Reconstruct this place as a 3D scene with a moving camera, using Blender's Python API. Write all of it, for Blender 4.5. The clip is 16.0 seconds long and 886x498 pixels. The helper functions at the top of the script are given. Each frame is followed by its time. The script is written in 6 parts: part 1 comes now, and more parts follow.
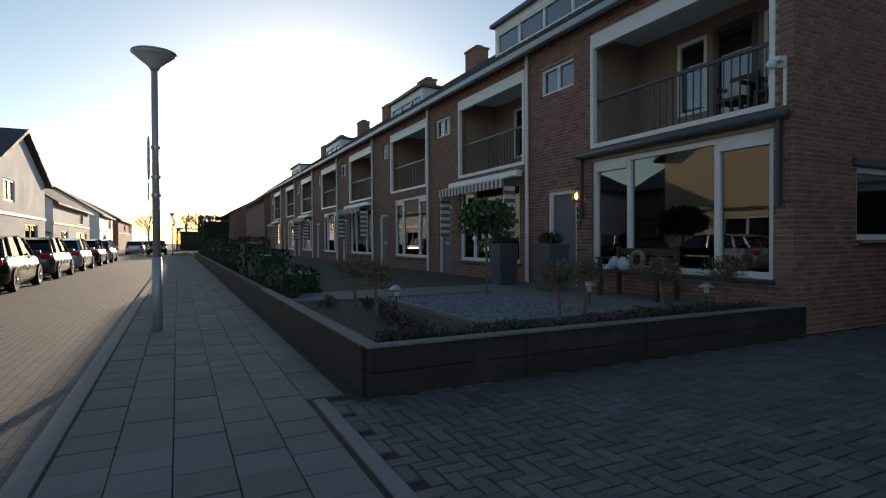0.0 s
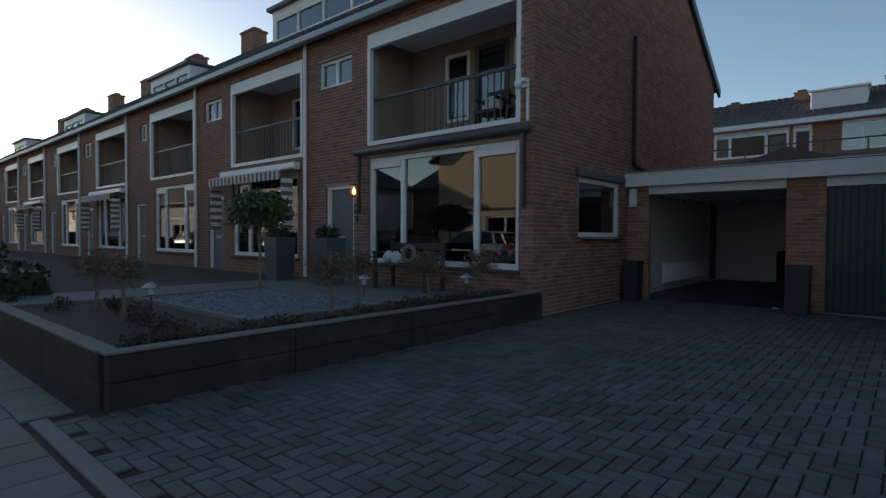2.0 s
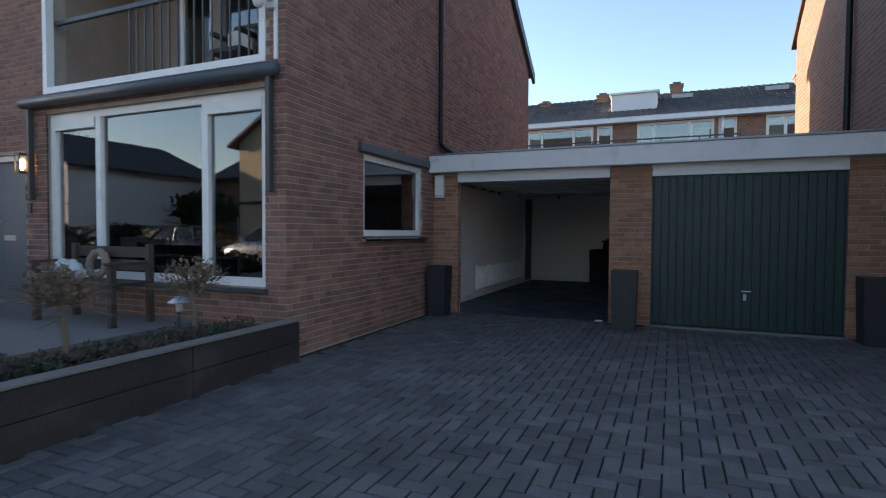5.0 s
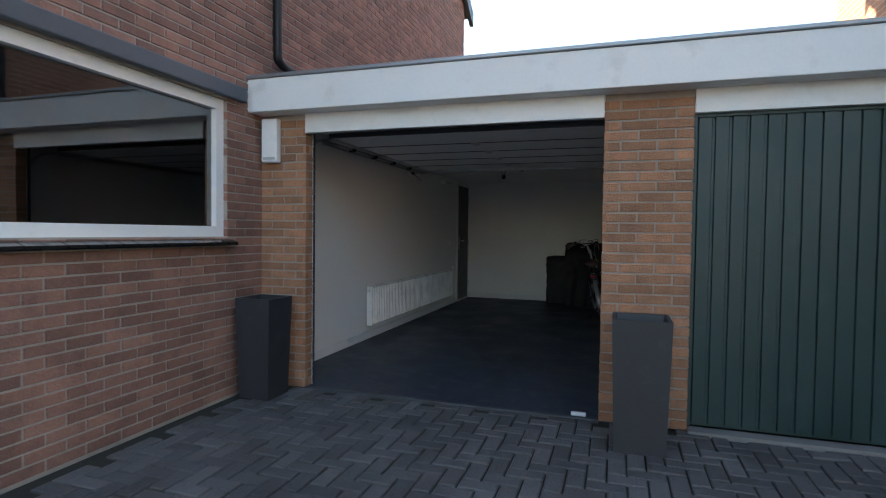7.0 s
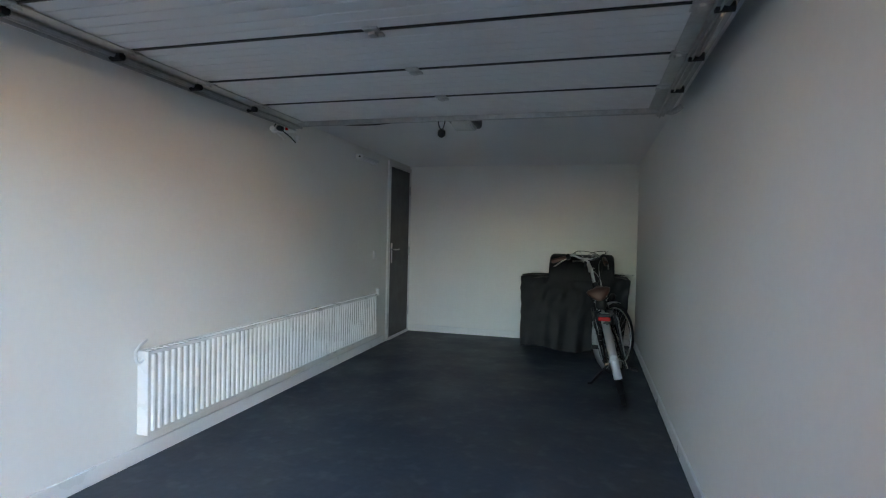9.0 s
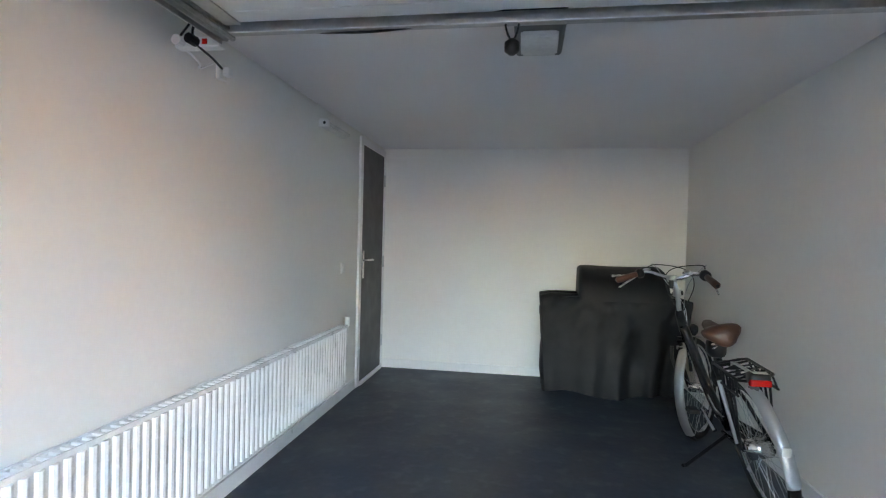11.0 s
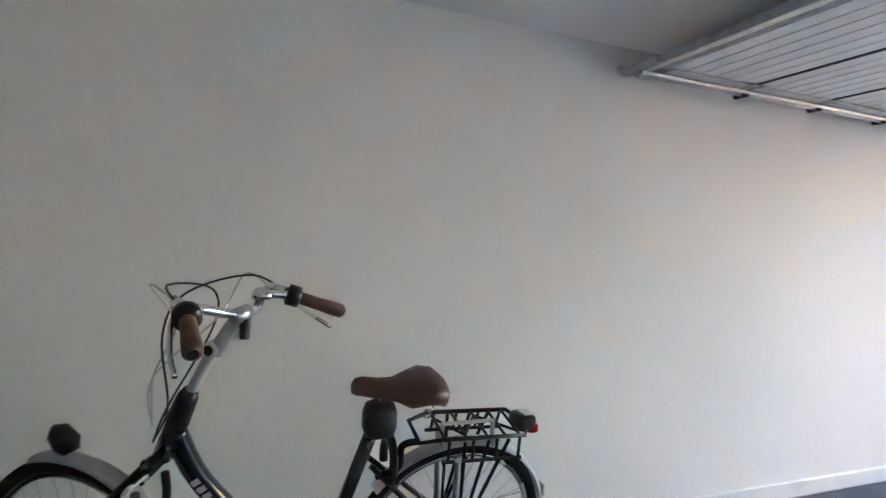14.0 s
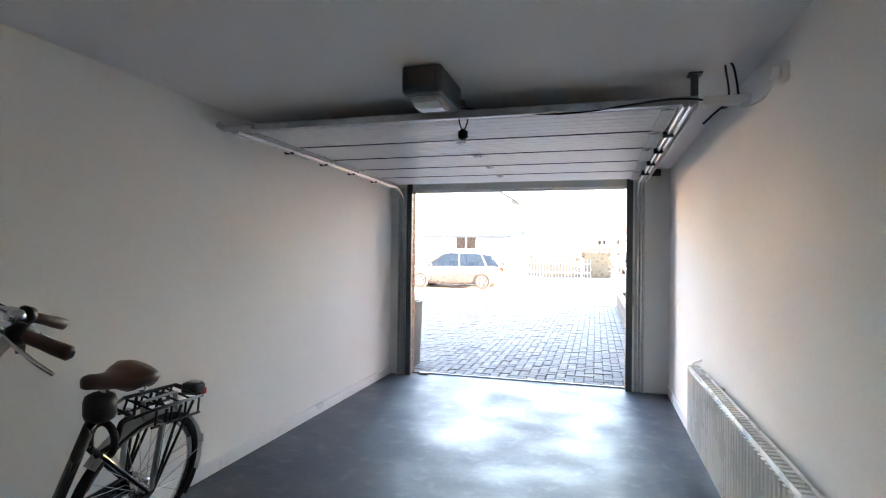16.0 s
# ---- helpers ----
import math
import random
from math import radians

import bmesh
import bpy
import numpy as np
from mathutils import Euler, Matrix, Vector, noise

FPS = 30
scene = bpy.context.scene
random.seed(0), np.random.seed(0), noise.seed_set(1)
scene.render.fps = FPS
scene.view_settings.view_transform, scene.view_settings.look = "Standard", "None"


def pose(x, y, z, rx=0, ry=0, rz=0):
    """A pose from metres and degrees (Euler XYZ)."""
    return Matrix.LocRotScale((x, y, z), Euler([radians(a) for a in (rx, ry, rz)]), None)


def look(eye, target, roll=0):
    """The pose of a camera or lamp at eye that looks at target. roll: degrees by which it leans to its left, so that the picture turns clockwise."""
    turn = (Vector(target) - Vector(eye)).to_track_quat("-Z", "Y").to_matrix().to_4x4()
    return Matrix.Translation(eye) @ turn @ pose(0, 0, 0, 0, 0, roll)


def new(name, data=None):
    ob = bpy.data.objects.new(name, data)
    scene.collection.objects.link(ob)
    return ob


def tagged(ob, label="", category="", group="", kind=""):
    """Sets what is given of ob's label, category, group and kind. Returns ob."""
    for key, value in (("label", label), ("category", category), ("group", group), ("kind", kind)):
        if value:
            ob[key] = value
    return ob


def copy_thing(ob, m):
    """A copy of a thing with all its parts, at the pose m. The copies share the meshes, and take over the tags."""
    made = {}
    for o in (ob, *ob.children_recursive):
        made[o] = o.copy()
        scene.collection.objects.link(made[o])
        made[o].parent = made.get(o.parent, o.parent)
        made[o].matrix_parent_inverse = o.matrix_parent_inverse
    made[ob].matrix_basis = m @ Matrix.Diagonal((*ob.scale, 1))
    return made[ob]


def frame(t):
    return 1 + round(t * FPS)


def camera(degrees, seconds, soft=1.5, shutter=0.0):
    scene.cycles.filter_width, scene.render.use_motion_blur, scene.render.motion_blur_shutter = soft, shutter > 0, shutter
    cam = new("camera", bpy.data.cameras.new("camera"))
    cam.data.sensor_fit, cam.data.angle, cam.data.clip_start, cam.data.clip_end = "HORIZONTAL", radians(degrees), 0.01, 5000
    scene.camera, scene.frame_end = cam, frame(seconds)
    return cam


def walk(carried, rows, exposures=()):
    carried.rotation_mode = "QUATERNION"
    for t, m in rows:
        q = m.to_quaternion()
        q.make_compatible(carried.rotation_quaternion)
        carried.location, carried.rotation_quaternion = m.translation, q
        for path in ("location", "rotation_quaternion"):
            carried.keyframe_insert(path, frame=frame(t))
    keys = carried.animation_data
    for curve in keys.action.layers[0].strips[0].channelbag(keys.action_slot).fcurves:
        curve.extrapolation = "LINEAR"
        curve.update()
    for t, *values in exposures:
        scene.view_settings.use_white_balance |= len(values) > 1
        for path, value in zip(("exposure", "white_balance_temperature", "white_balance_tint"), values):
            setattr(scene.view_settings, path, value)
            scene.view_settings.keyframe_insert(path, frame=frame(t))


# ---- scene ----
cam = camera(79.0, 16.0, soft=1.1, shutter=0.2)
PATH = [
    (0, (3.679, -10.405, 1.205), (1.886, -9.519, 1.175), -0.3),
    (0.5, (3.71, -10.426, 1.204), (1.943, -9.491, 1.173), -0.3),
    (1, (3.743, -10.431, 1.217), (2.075, -9.329, 1.18), -0.2),
    (1.5, (3.751, -10.378, 1.189), (2.26, -9.047, 1.147), 0.2),
    (2, (3.777, -10.325, 1.193), (2.465, -8.816, 1.144), 0.3),
    (2.5, (3.795, -10.274, 1.219), (2.624, -8.654, 1.163), 0.3),
    (3, (3.755, -10.278, 1.204), (2.656, -8.608, 1.153), 0.4),
    (3.5, (3.67, -10.128, 1.171), (2.613, -8.432, 1.12), 0.4),
    (4, (3.45, -9.543, 1.192), (2.457, -7.808, 1.132), 0.2),
    (4.5, (3.238, -8.678, 1.237), (2.358, -6.883, 1.174), 0.3),
    (7, (2.321, -3.689, 1.241), (1.709, -1.787, 1.179), 0.7),
    (7.5, (2.239, -2.89, 1.28), (1.661, -0.976, 1.216), 1.2),
    (8, (2.155, -1.917, 1.253), (1.602, 0.005, 1.199), 0.8),
    (8.5, (2.016, -1.088, 1.282), (1.473, 0.836, 1.228), 1.0),
    (9, (1.932, -0.458, 1.254), (1.405, 1.471, 1.21), 1.3),
    (11.5, (0.639, 1.561, 1.264), (0.535, 3.558, 1.242), 1.4),
    (12, (0.26, 2.122, 1.267), (0.758, 4.059, 1.242), 1.8),
    (12.5, (0.146, 2.764, 1.283), (1.209, 4.458, 1.248), 1.7),
    (13, (0.157, 3.426, 1.308), (1.813, 4.547, 1.273), 2.7),
    (13.5, (0.252, 3.991, 1.29), (2.23, 4.281, 1.267), 2.9),
    (14, (0.49, 4.562, 1.286), (2.359, 3.85, 1.25), 2.8),
    (14.5, (0.633, 4.918, 1.283), (2.085, 3.543, 1.277), 1.6),
    (15, (0.465, 5.338, 1.316), (1.424, 3.583, 1.33), 1.4),
    (15.5, (0.351, 5.608, 1.294), (1.0, 3.716, 1.316), 1.1),
    (16, (0.289, 5.71, 1.317), (0.836, 3.786, 1.339), 0.7),
]
walk(cam, [(t, look(eye, aim, roll)) for t, eye, aim, roll in PATH],
     exposures=[(0, 0.3, 6800, 12), (1.5, 0.3, 6600, 12), (3.5, 0.8, 6900, 18), (4.5, 1.4, 6600, 19), (7, 2.8, 7600, 18), (8, 4.05, 7200, 16), (9, 4.9, 7300, 16),
                (11.5, 6.2, 7800, 23), (13.5, 6.6, 8200, 24), (14.5, 6.5, 8000, 22), (16, 5.85, 8300, 24)])

# ---------------------------------------------------------------- light
SUN_AZ, SUN_EL = radians(282.8), radians(9)      # azimuth clockwise from +y
world = bpy.data.worlds.new("world")
scene.world = world
world.use_nodes = True
wn = world.node_tree.nodes
sky = wn.new("ShaderNodeTexSky")
sky.sky_type = 'NISHITA'
sky.sun_disc = False
sky.sun_elevation, sky.sun_rotation = SUN_EL, SUN_AZ
sky.air_density, sky.dust_density, sky.ozone_density = 1.0, 0.4, 2.0
world.node_tree.links.new(sky.outputs[0], wn["Background"].inputs[0])
wn["Background"].inputs[1].default_value = 0.15
sun = new("sun", bpy.data.lights.new("sun", 'SUN'))
sun.data.energy, sun.data.angle, sun.data.color = 4.8, radians(0.5), (1.0, 0.83, 0.62)
to_sun = Vector((math.sin(SUN_AZ) * math.cos(SUN_EL), math.cos(SUN_AZ) * math.cos(SUN_EL), math.sin(SUN_EL)))
sun.rotation_euler = (-to_sun).to_track_quat("-Z", "Y").to_euler()


# ---------------------------------------------------------------- materials
def mat(name, color, rough=0.6, metal=0.0, vary=0.15, scale=6.0, fine=60.0, bump=0.0, bump_scale=80.0, spread=0.0, emit=0.0,
        rough_vary=0.1, coat=0.0, dirt=None):
    m = bpy.data.materials.new(name)
    m.use_nodes = True
    n, l = m.node_tree.nodes, m.node_tree.links
    p = n["Principled BSDF"]
    tc = n.new("ShaderNodeTexCoord")
    big, small = n.new("ShaderNodeTexNoise"), n.new("ShaderNodeTexNoise")
    big.inputs["Scale"].default_value, small.inputs["Scale"].default_value = scale, fine
    big.inputs["Detail"].default_value, small.inputs["Detail"].default_value = 5, 3
    geo = n.new("ShaderNodeNewGeometry")
    l.new(geo.outputs["Position"], big.inputs["Vector"])
    l.new(geo.outputs["Position"], small.inputs["Vector"])
    add = n.new("ShaderNodeMath"); add.operation = 'ADD'
    half = n.new("ShaderNodeMath"); half.operation = 'MULTIPLY'; half.inputs[1].default_value = 0.5
    l.new(big.outputs["Fac"], add.inputs[0]); l.new(small.outputs["Fac"], half.inputs[0]); l.new(half.outputs[0], add.inputs[1])
    val = n.new("ShaderNodeMapRange")
    val.inputs["From Min"].default_value, val.inputs["From Max"].default_value = 0.45, 1.05
    val.inputs["To Min"].default_value, val.inputs["To Max"].default_value = 1 - vary, 1 + vary
    l.new(add.outputs[0], val.inputs["Value"])
    out = val.outputs[0]
    if spread:
        info = n.new("ShaderNodeObjectInfo")
        sm = n.new("ShaderNodeMath"); sm.operation = 'ADD'
        fr = n.new("ShaderNodeMath"); fr.operation = 'FRACT'
        l.new(info.outputs["Random"], sm.inputs[0]); l.new(geo.outputs["Random Per Island"], sm.inputs[1]); l.new(sm.outputs[0], fr.inputs[0])
        mr = n.new("ShaderNodeMapRange")
        mr.inputs["To Min"].default_value, mr.inputs["To Max"].default_value = 1 - spread, 1 + spread
        l.new(fr.outputs[0], mr.inputs["Value"])
        mul = n.new("ShaderNodeMath"); mul.operation = 'MULTIPLY'
        l.new(out, mul.inputs[0]); l.new(mr.outputs[0], mul.inputs[1])
        out = mul.outputs[0]
    hsv = n.new("ShaderNodeHueSaturation")
    hsv.inputs["Color"].default_value = (*color, 1)
    l.new(out, hsv.inputs["Value"])
    col = hsv.outputs[0]
    if dirt:
        dn = n.new("ShaderNodeTexNoise"); dn.inputs["Scale"].default_value = dirt[1]; dn.inputs["Detail"].default_value = 8
        l.new(geo.outputs["Position"], dn.inputs["Vector"])
        dr = n.new("ShaderNodeMapRange"); dr.inputs["From Min"].default_value, dr.inputs["From Max"].default_value = dirt[2], dirt[2] + 0.14
        dr.inputs["To Max"].default_value = dirt[3]
        l.new(dn.outputs["Fac"], dr.inputs["Value"])
        mx = n.new("ShaderNodeMix"); mx.data_type = 'RGBA'
        l.new(dr.outputs[0], mx.inputs["Factor"]); l.new(col, mx.inputs["A"]); mx.inputs["B"].default_value = (*dirt[0], 1)
        col = mx.outputs["Result"]
    l.new(col, p.inputs["Base Color"])
    rr = n.new("ShaderNodeMapRange")
    rr.inputs["From Min"].default_value, rr.inputs["From Max"].default_value = 0.3, 0.7
    rr.inputs["To Min"].default_value, rr.inputs["To Max"].default_value = max(0.02, rough - rough_vary), min(1, rough + rough_vary)
    l.new(big.outputs["Fac"], rr.inputs["Value"]); l.new(rr.outputs[0], p.inputs["Roughness"])
    p.inputs["Metallic"].default_value = metal
    p.inputs["Coat Weight"].default_value = coat
    if bump:
        bt = n.new("ShaderNodeTexNoise"); bt.inputs["Scale"].default_value = bump_scale; bt.inputs["Detail"].default_value = 4
        l.new(geo.outputs["Position"], bt.inputs["Vector"])
        bp = n.new("ShaderNodeBump"); bp.inputs["Strength"].default_value = bump; bp.inputs["Distance"].default_value = 0.01
        l.new(bt.outputs["Fac"], bp.inputs["Height"]); l.new(bp.outputs[0], p.inputs["Normal"])
    if emit:
        p.inputs["Emission Color"].default_value = (*color, 1)
        p.inputs["Emission Strength"].default_value = emit
    return m


def brick_mat(name, c1, c2, mortar, w=0.22, h=0.077, axis="xz", gap=0.01):
    """Brickwork for walls that stay far off."""
    m = mat(name, c1, 0.85, bump=0.2)
    n, l = m.node_tree.nodes, m.node_tree.links
    geo = n.new("ShaderNodeNewGeometry")
    sep, com = n.new("ShaderNodeSeparateXYZ"), n.new("ShaderNodeCombineXYZ")
    l.new(geo.outputs["Position"], sep.inputs[0])
    a = n.new("ShaderNodeMath"); a.operation = 'ADD'
    if axis == "xz":
        l.new(sep.outputs["X"], a.inputs[0]); l.new(sep.outputs["Y"], a.inputs[1])
        l.new(a.outputs[0], com.inputs["X"]); l.new(sep.outputs["Z"], com.inputs["Y"])
    else:
        l.new(sep.outputs["X"], com.inputs["X"]); l.new(sep.outputs["Y"], com.inputs["Y"])
    b = n.new("ShaderNodeTexBrick")
    b.inputs["Scale"].default_value = 1
    b.inputs["Brick Width"].default_value, b.inputs["Row Height"].default_value, b.inputs["Mortar Size"].default_value = w, h, gap * 0.5
    b.inputs["Color1"].default_value, b.inputs["Color2"].default_value, b.inputs["Mortar"].default_value = (*c1, 1), (*c2, 1), (*mortar, 1)
    l.new(com.outputs[0], b.inputs["Vector"])
    hsv = [x for x in n if x.bl_idname == "ShaderNodeHueSaturation"][0]
    l.new(b.outputs["Color"], hsv.inputs["Color"])
    return m


def glass_mat(name, tint=(0.75, 0.8, 0.8), ior=2.8):
    m = bpy.data.materials.new(name)
    m.use_nodes = True
    n, l = m.node_tree.nodes, m.node_tree.links
    n.remove(n["Principled BSDF"])
    t, g, f, x = n.new("ShaderNodeBsdfTransparent"), n.new("ShaderNodeBsdfGlossy"), n.new("ShaderNodeFresnel"), n.new("ShaderNodeMixShader")
    t.inputs[0].default_value = (*tint, 1)
    g.inputs["Roughness"].default_value = 0.015
    f.inputs["IOR"].default_value = ior
    l.new(f.outputs[0], x.inputs[0]); l.new(t.outputs[0], x.inputs[1]); l.new(g.outputs[0], x.inputs[2])
    l.new(x.outputs[0], n["Material Output"].inputs[0])
    return m


M = {}
M["brick"] = mat("red_brown_brick", (0.255, 0.128, 0.098), 0.88, vary=0.32, scale=6, bump=0.7, bump_scale=90, spread=0.24, dirt=((0.14, 0.085, 0.065), 2.2, 0.56, 0.5))
M["brick_o"] = mat("orange_brick", (0.355, 0.175, 0.102), 0.88, vary=0.3, scale=9, bump=0.7, bump_scale=90, spread=0.22, dirt=((0.2, 0.1, 0.06), 4, 0.56, 0.5))
M["mortar"] = mat("mortar", (0.34, 0.295, 0.255), 0.95, bump=0.5)
M["brick_far"] = brick_mat("far_brickwork", (0.27, 0.13, 0.08), (0.2, 0.095, 0.06), (0.3, 0.26, 0.22))
M["brick_pale"] = brick_mat("pale_brickwork", (0.62, 0.5, 0.33), (0.55, 0.43, 0.28), (0.6, 0.52, 0.4))
M["render"] = mat("white_render", (0.75, 0.74, 0.72), 0.9, vary=0.08, scale=1)
M["cladding"] = mat("white_cladding", (0.7, 0.7, 0.72), 0.6, vary=0.06, scale=1)
M["plaster"] = mat("garage_plaster", (0.84, 0.83, 0.80), 0.85, vary=0.03, scale=1.2, fine=30, bump=0.06, bump_scale=40)
M["ceil"] = mat("ceiling_paint", (0.84, 0.83, 0.84), 0.9, vary=0.03, scale=1)
M["floor"] = mat("painted_concrete", (0.04, 0.047, 0.06), 0.52, vary=0.4, scale=2.0, fine=25, bump=0.2, bump_scale=9, rough_vary=0.16, dirt=((0.1, 0.108, 0.12), 9, 0.54, 0.45))
M["paver"] = mat("concrete_paver", (0.105, 0.098, 0.094), 0.75, vary=0.35, scale=3, bump=0.8, bump_scale=70, spread=0.25, dirt=((0.085, 0.085, 0.075), 2, 0.55, 0.6))
M["joint"] = mat("joint_sand", (0.03, 0.028, 0.02), 0.95, bump=0.4)
M["slab"] = mat("pavement_slab", (0.15, 0.143, 0.136), 0.85, vary=0.2, scale=1.3, bump=0.3, spread=0.15, dirt=((0.15, 0.145, 0.135), 1.5, 0.55, 0.5))
M["kerb"] = mat("kerb_concrete", (0.2, 0.19, 0.18), 0.85, bump=0.3)
M["clinker"] = brick_mat("road_clinkers", (0.2, 0.165, 0.14), (0.15, 0.125, 0.11), (0.07, 0.065, 0.055), 0.2, 0.1, "xy", 0.014)
M["ground"] = mat("far_ground", (0.12, 0.12, 0.09), 0.95, scale=0.3)
M["white"] = mat("white_paint", (0.8, 0.8, 0.79), 0.35, vary=0.04, scale=3, dirt=((0.6, 0.59, 0.56), 6, 0.62, 0.4))
M["trim_w"] = mat("fascia_board", (0.76, 0.77, 0.77), 0.5, vary=0.06, scale=2, dirt=((0.5, 0.5, 0.48), 5, 0.6, 0.45))
M["zinc"] = mat("zinc_edge", (0.33, 0.35, 0.37), 0.45, 0.7)
M["green"] = mat("green_steel", (0.014, 0.042, 0.04), 0.45, vary=0.2, scale=3, dirt=((0.05, 0.085, 0.08), 7, 0.6, 0.35))
M["pot"] = mat("anthracite_pot", (0.028, 0.031, 0.036), 0.55, vary=0.15, bump=0.1, dirt=((0.1, 0.1, 0.1), 9, 0.62, 0.3))
M["dark"] = mat("dark_grey_paint", (0.05, 0.055, 0.06), 0.4)
M["lead"] = mat("blue_grey_paint", (0.07, 0.085, 0.1), 0.5)
M["black"] = mat("black_plastic", (0.008, 0.008, 0.009), 0.45)
M["blackgloss"] = mat("black_gloss_paint", (0.006, 0.006, 0.007), 0.22, vary=0.05, coat=0.5)
M["rubber"] = mat("rubber", (0.01, 0.01, 0.01), 0.8)
M["chrome"] = mat("bright_metal", (0.7, 0.7, 0.7), 0.22, 1.0, vary=0.05)
M["steel"] = mat("galvanised_steel", (0.5, 0.51, 0.52), 0.38, 0.9, vary=0.2, scale=20)
M["brown"] = mat("brown_leather", (0.075, 0.03, 0.018), 0.42, vary=0.2, scale=20, bump=0.15)
M["red"] = mat("red_lens", (0.6, 0.02, 0.015), 0.2)
M["redlit"] = mat("red_reflector", (0.45, 0.012, 0.01), 0.15)
M["cloth"] = mat("black_cover_cloth", (0.006, 0.006, 0.0075), 0.62, vary=0.25, scale=6, bump=0.3, bump_scale=14)
for name, level in (("cloth", 0.36), ("floor", 0.38), ("black", 0.35)):
    M[name].node_tree.nodes["Principled BSDF"].inputs["Specular IOR Level"].default_value = level
M["silver"] = mat("silver_paint", (0.6, 0.6, 0.61), 0.35, 0.55, vary=0.06)
M["print"] = mat("grey_print", (0.45, 0.45, 0.45), 0.6)
M["panel"] = mat("door_panel_steel", (0.72, 0.72, 0.73), 0.42, vary=0.02, scale=1, rough_vary=0.01)
M["doordark"] = mat("taupe_door", (0.075, 0.07, 0.068), 0.5, vary=0.1)
M["doorgrey"] = mat("grey_front_door", (0.12, 0.14, 0.16), 0.4, vary=0.06)
M["radiator"] = mat("radiator_enamel", (0.8, 0.8, 0.78), 0.3, vary=0.02)
M["tile"] = mat("roof_tile", (0.06, 0.052, 0.05), 0.75, vary=0.3, scale=1.5, spread=0.25, bump=0.3, dirt=((0.13, 0.08, 0.055), 0.8, 0.58, 0.6))
# room colours carry the shade of unlit interiors, not a wall paint
M["room"] = mat("room_dimness_painted", (0.2, 0.18, 0.16), 0.9)
M["roomshade"] = mat("room_darkness_painted", (0.05, 0.045, 0.04), 0.9)
M["glass"] = glass_mat("window_glass")
M["carglass"] = glass_mat("car_glass", (0.15, 0.17, 0.18), 1.6)
M["wallpaint"] = mat("dark_stained_sleepers", (0.027, 0.021, 0.02), 0.8, vary=0.4, scale=3, bump=0.8, bump_scale=20, dirt=((0.065, 0.055, 0.052), 3, 0.55, 0.6))
M["coping"] = mat("wall_coping", (0.16, 0.145, 0.13), 0.85, vary=0.2)
M["soil"] = mat("garden_soil", (0.05, 0.04, 0.03), 0.95, bump=0.8, bump_scale=30)
M["gravel"] = mat("blue_grey_gravel", (0.2, 0.21, 0.23), 0.85, vary=0.3, fine=90, spread=0.4, bump=0.6)
M["leaf"] = mat("green_leaf", (0.05, 0.085, 0.025), 0.55, spread=0.4)
M["leaf_dry"] = mat("dry_leaf", (0.17, 0.12, 0.075), 0.75, spread=0.4)
M["evergreen"] = mat("conifer_green", (0.03, 0.05, 0.022), 0.7, spread=0.4)
M["shrub_brown"] = mat("brown_ground_cover", (0.075, 0.052, 0.038), 0.75, spread=0.4)
M["bark"] = mat("bark", (0.16, 0.125, 0.09), 0.9, bump=0.5)
M["twig"] = mat("bare_twig", (0.12, 0.09, 0.065), 0.9)
M["post"] = mat("street_lamp_grey", (0.42, 0.43, 0.44), 0.45, 0.3, vary=0.08)
M["lampglass"] = mat("lamp_diffuser", (0.6, 0.6, 0.58), 0.4)
M["panelbrown"] = mat("brown_plastic", (0.07, 0.045, 0.04), 0.4)
M["amber"] = mat("amber_bulb", (1.0, 0.5, 0.12), 0.3, emit=8)
M["bluesign"] = mat("blue_sign", (0.02, 0.2, 0.5), 0.4)
M["stone"] = mat("white_ceramic", (0.55, 0.58, 0.6), 0.4)
M["wicker"] = mat("wicker", (0.25, 0.19, 0.14), 0.85, bump=0.6)
M["wood"] = mat("dark_bench_wood", (0.05, 0.035, 0.028), 0.6, vary=0.25)
M["awnwhite"] = mat("awning_white", (0.65, 0.63, 0.58), 0.8)
M["awnbrown"] = mat("awning_brown", (0.18, 0.12, 0.1), 0.8)
M["tan"] = mat("panel_tan", (0.27, 0.2, 0.16), 0.7)
M["blind"] = mat("venetian_blind", (0.3, 0.2, 0.16), 0.45)
M["water"] = mat("cable_black", (0.02, 0.02, 0.02), 0.5)
CARS = {k: mat("car_paint_" + k, c, 0.3, 0.5, vary=0.03, coat=0.6) for k, c in
        {"grey": (0.075, 0.073, 0.075), "silver": (0.45, 0.45, 0.47), "black": (0.02, 0.02, 0.024), "white": (0.7, 0.7, 0.7), "blue": (0.04, 0.06, 0.12)}.items()}


# ---------------------------------------------------------------- mesh helpers
def thing(name, label="", category="", at=(0, 0, 0), rz=0, group="", kind=""):
    ob = new(name)
    ob.matrix_basis = pose(*at, 0, 0, rz)
    return tagged(ob, label, category, group, kind)


def finish(name, bm, material, smooth=False):
    bmesh.ops.recalc_face_normals(bm, faces=bm.faces)
    me = bpy.data.meshes.new(name)
    bm.to_mesh(me)
    bm.free()
    me.materials.append(material)
    if smooth:
        me.shade_smooth()
    return me


def part(name, bm, material, parent=None, label="", smooth=False, kind=""):
    ob = new(name, finish(name, bm, material, smooth))
    if parent:
        ob.parent = parent
    return tagged(ob, label, kind=kind)


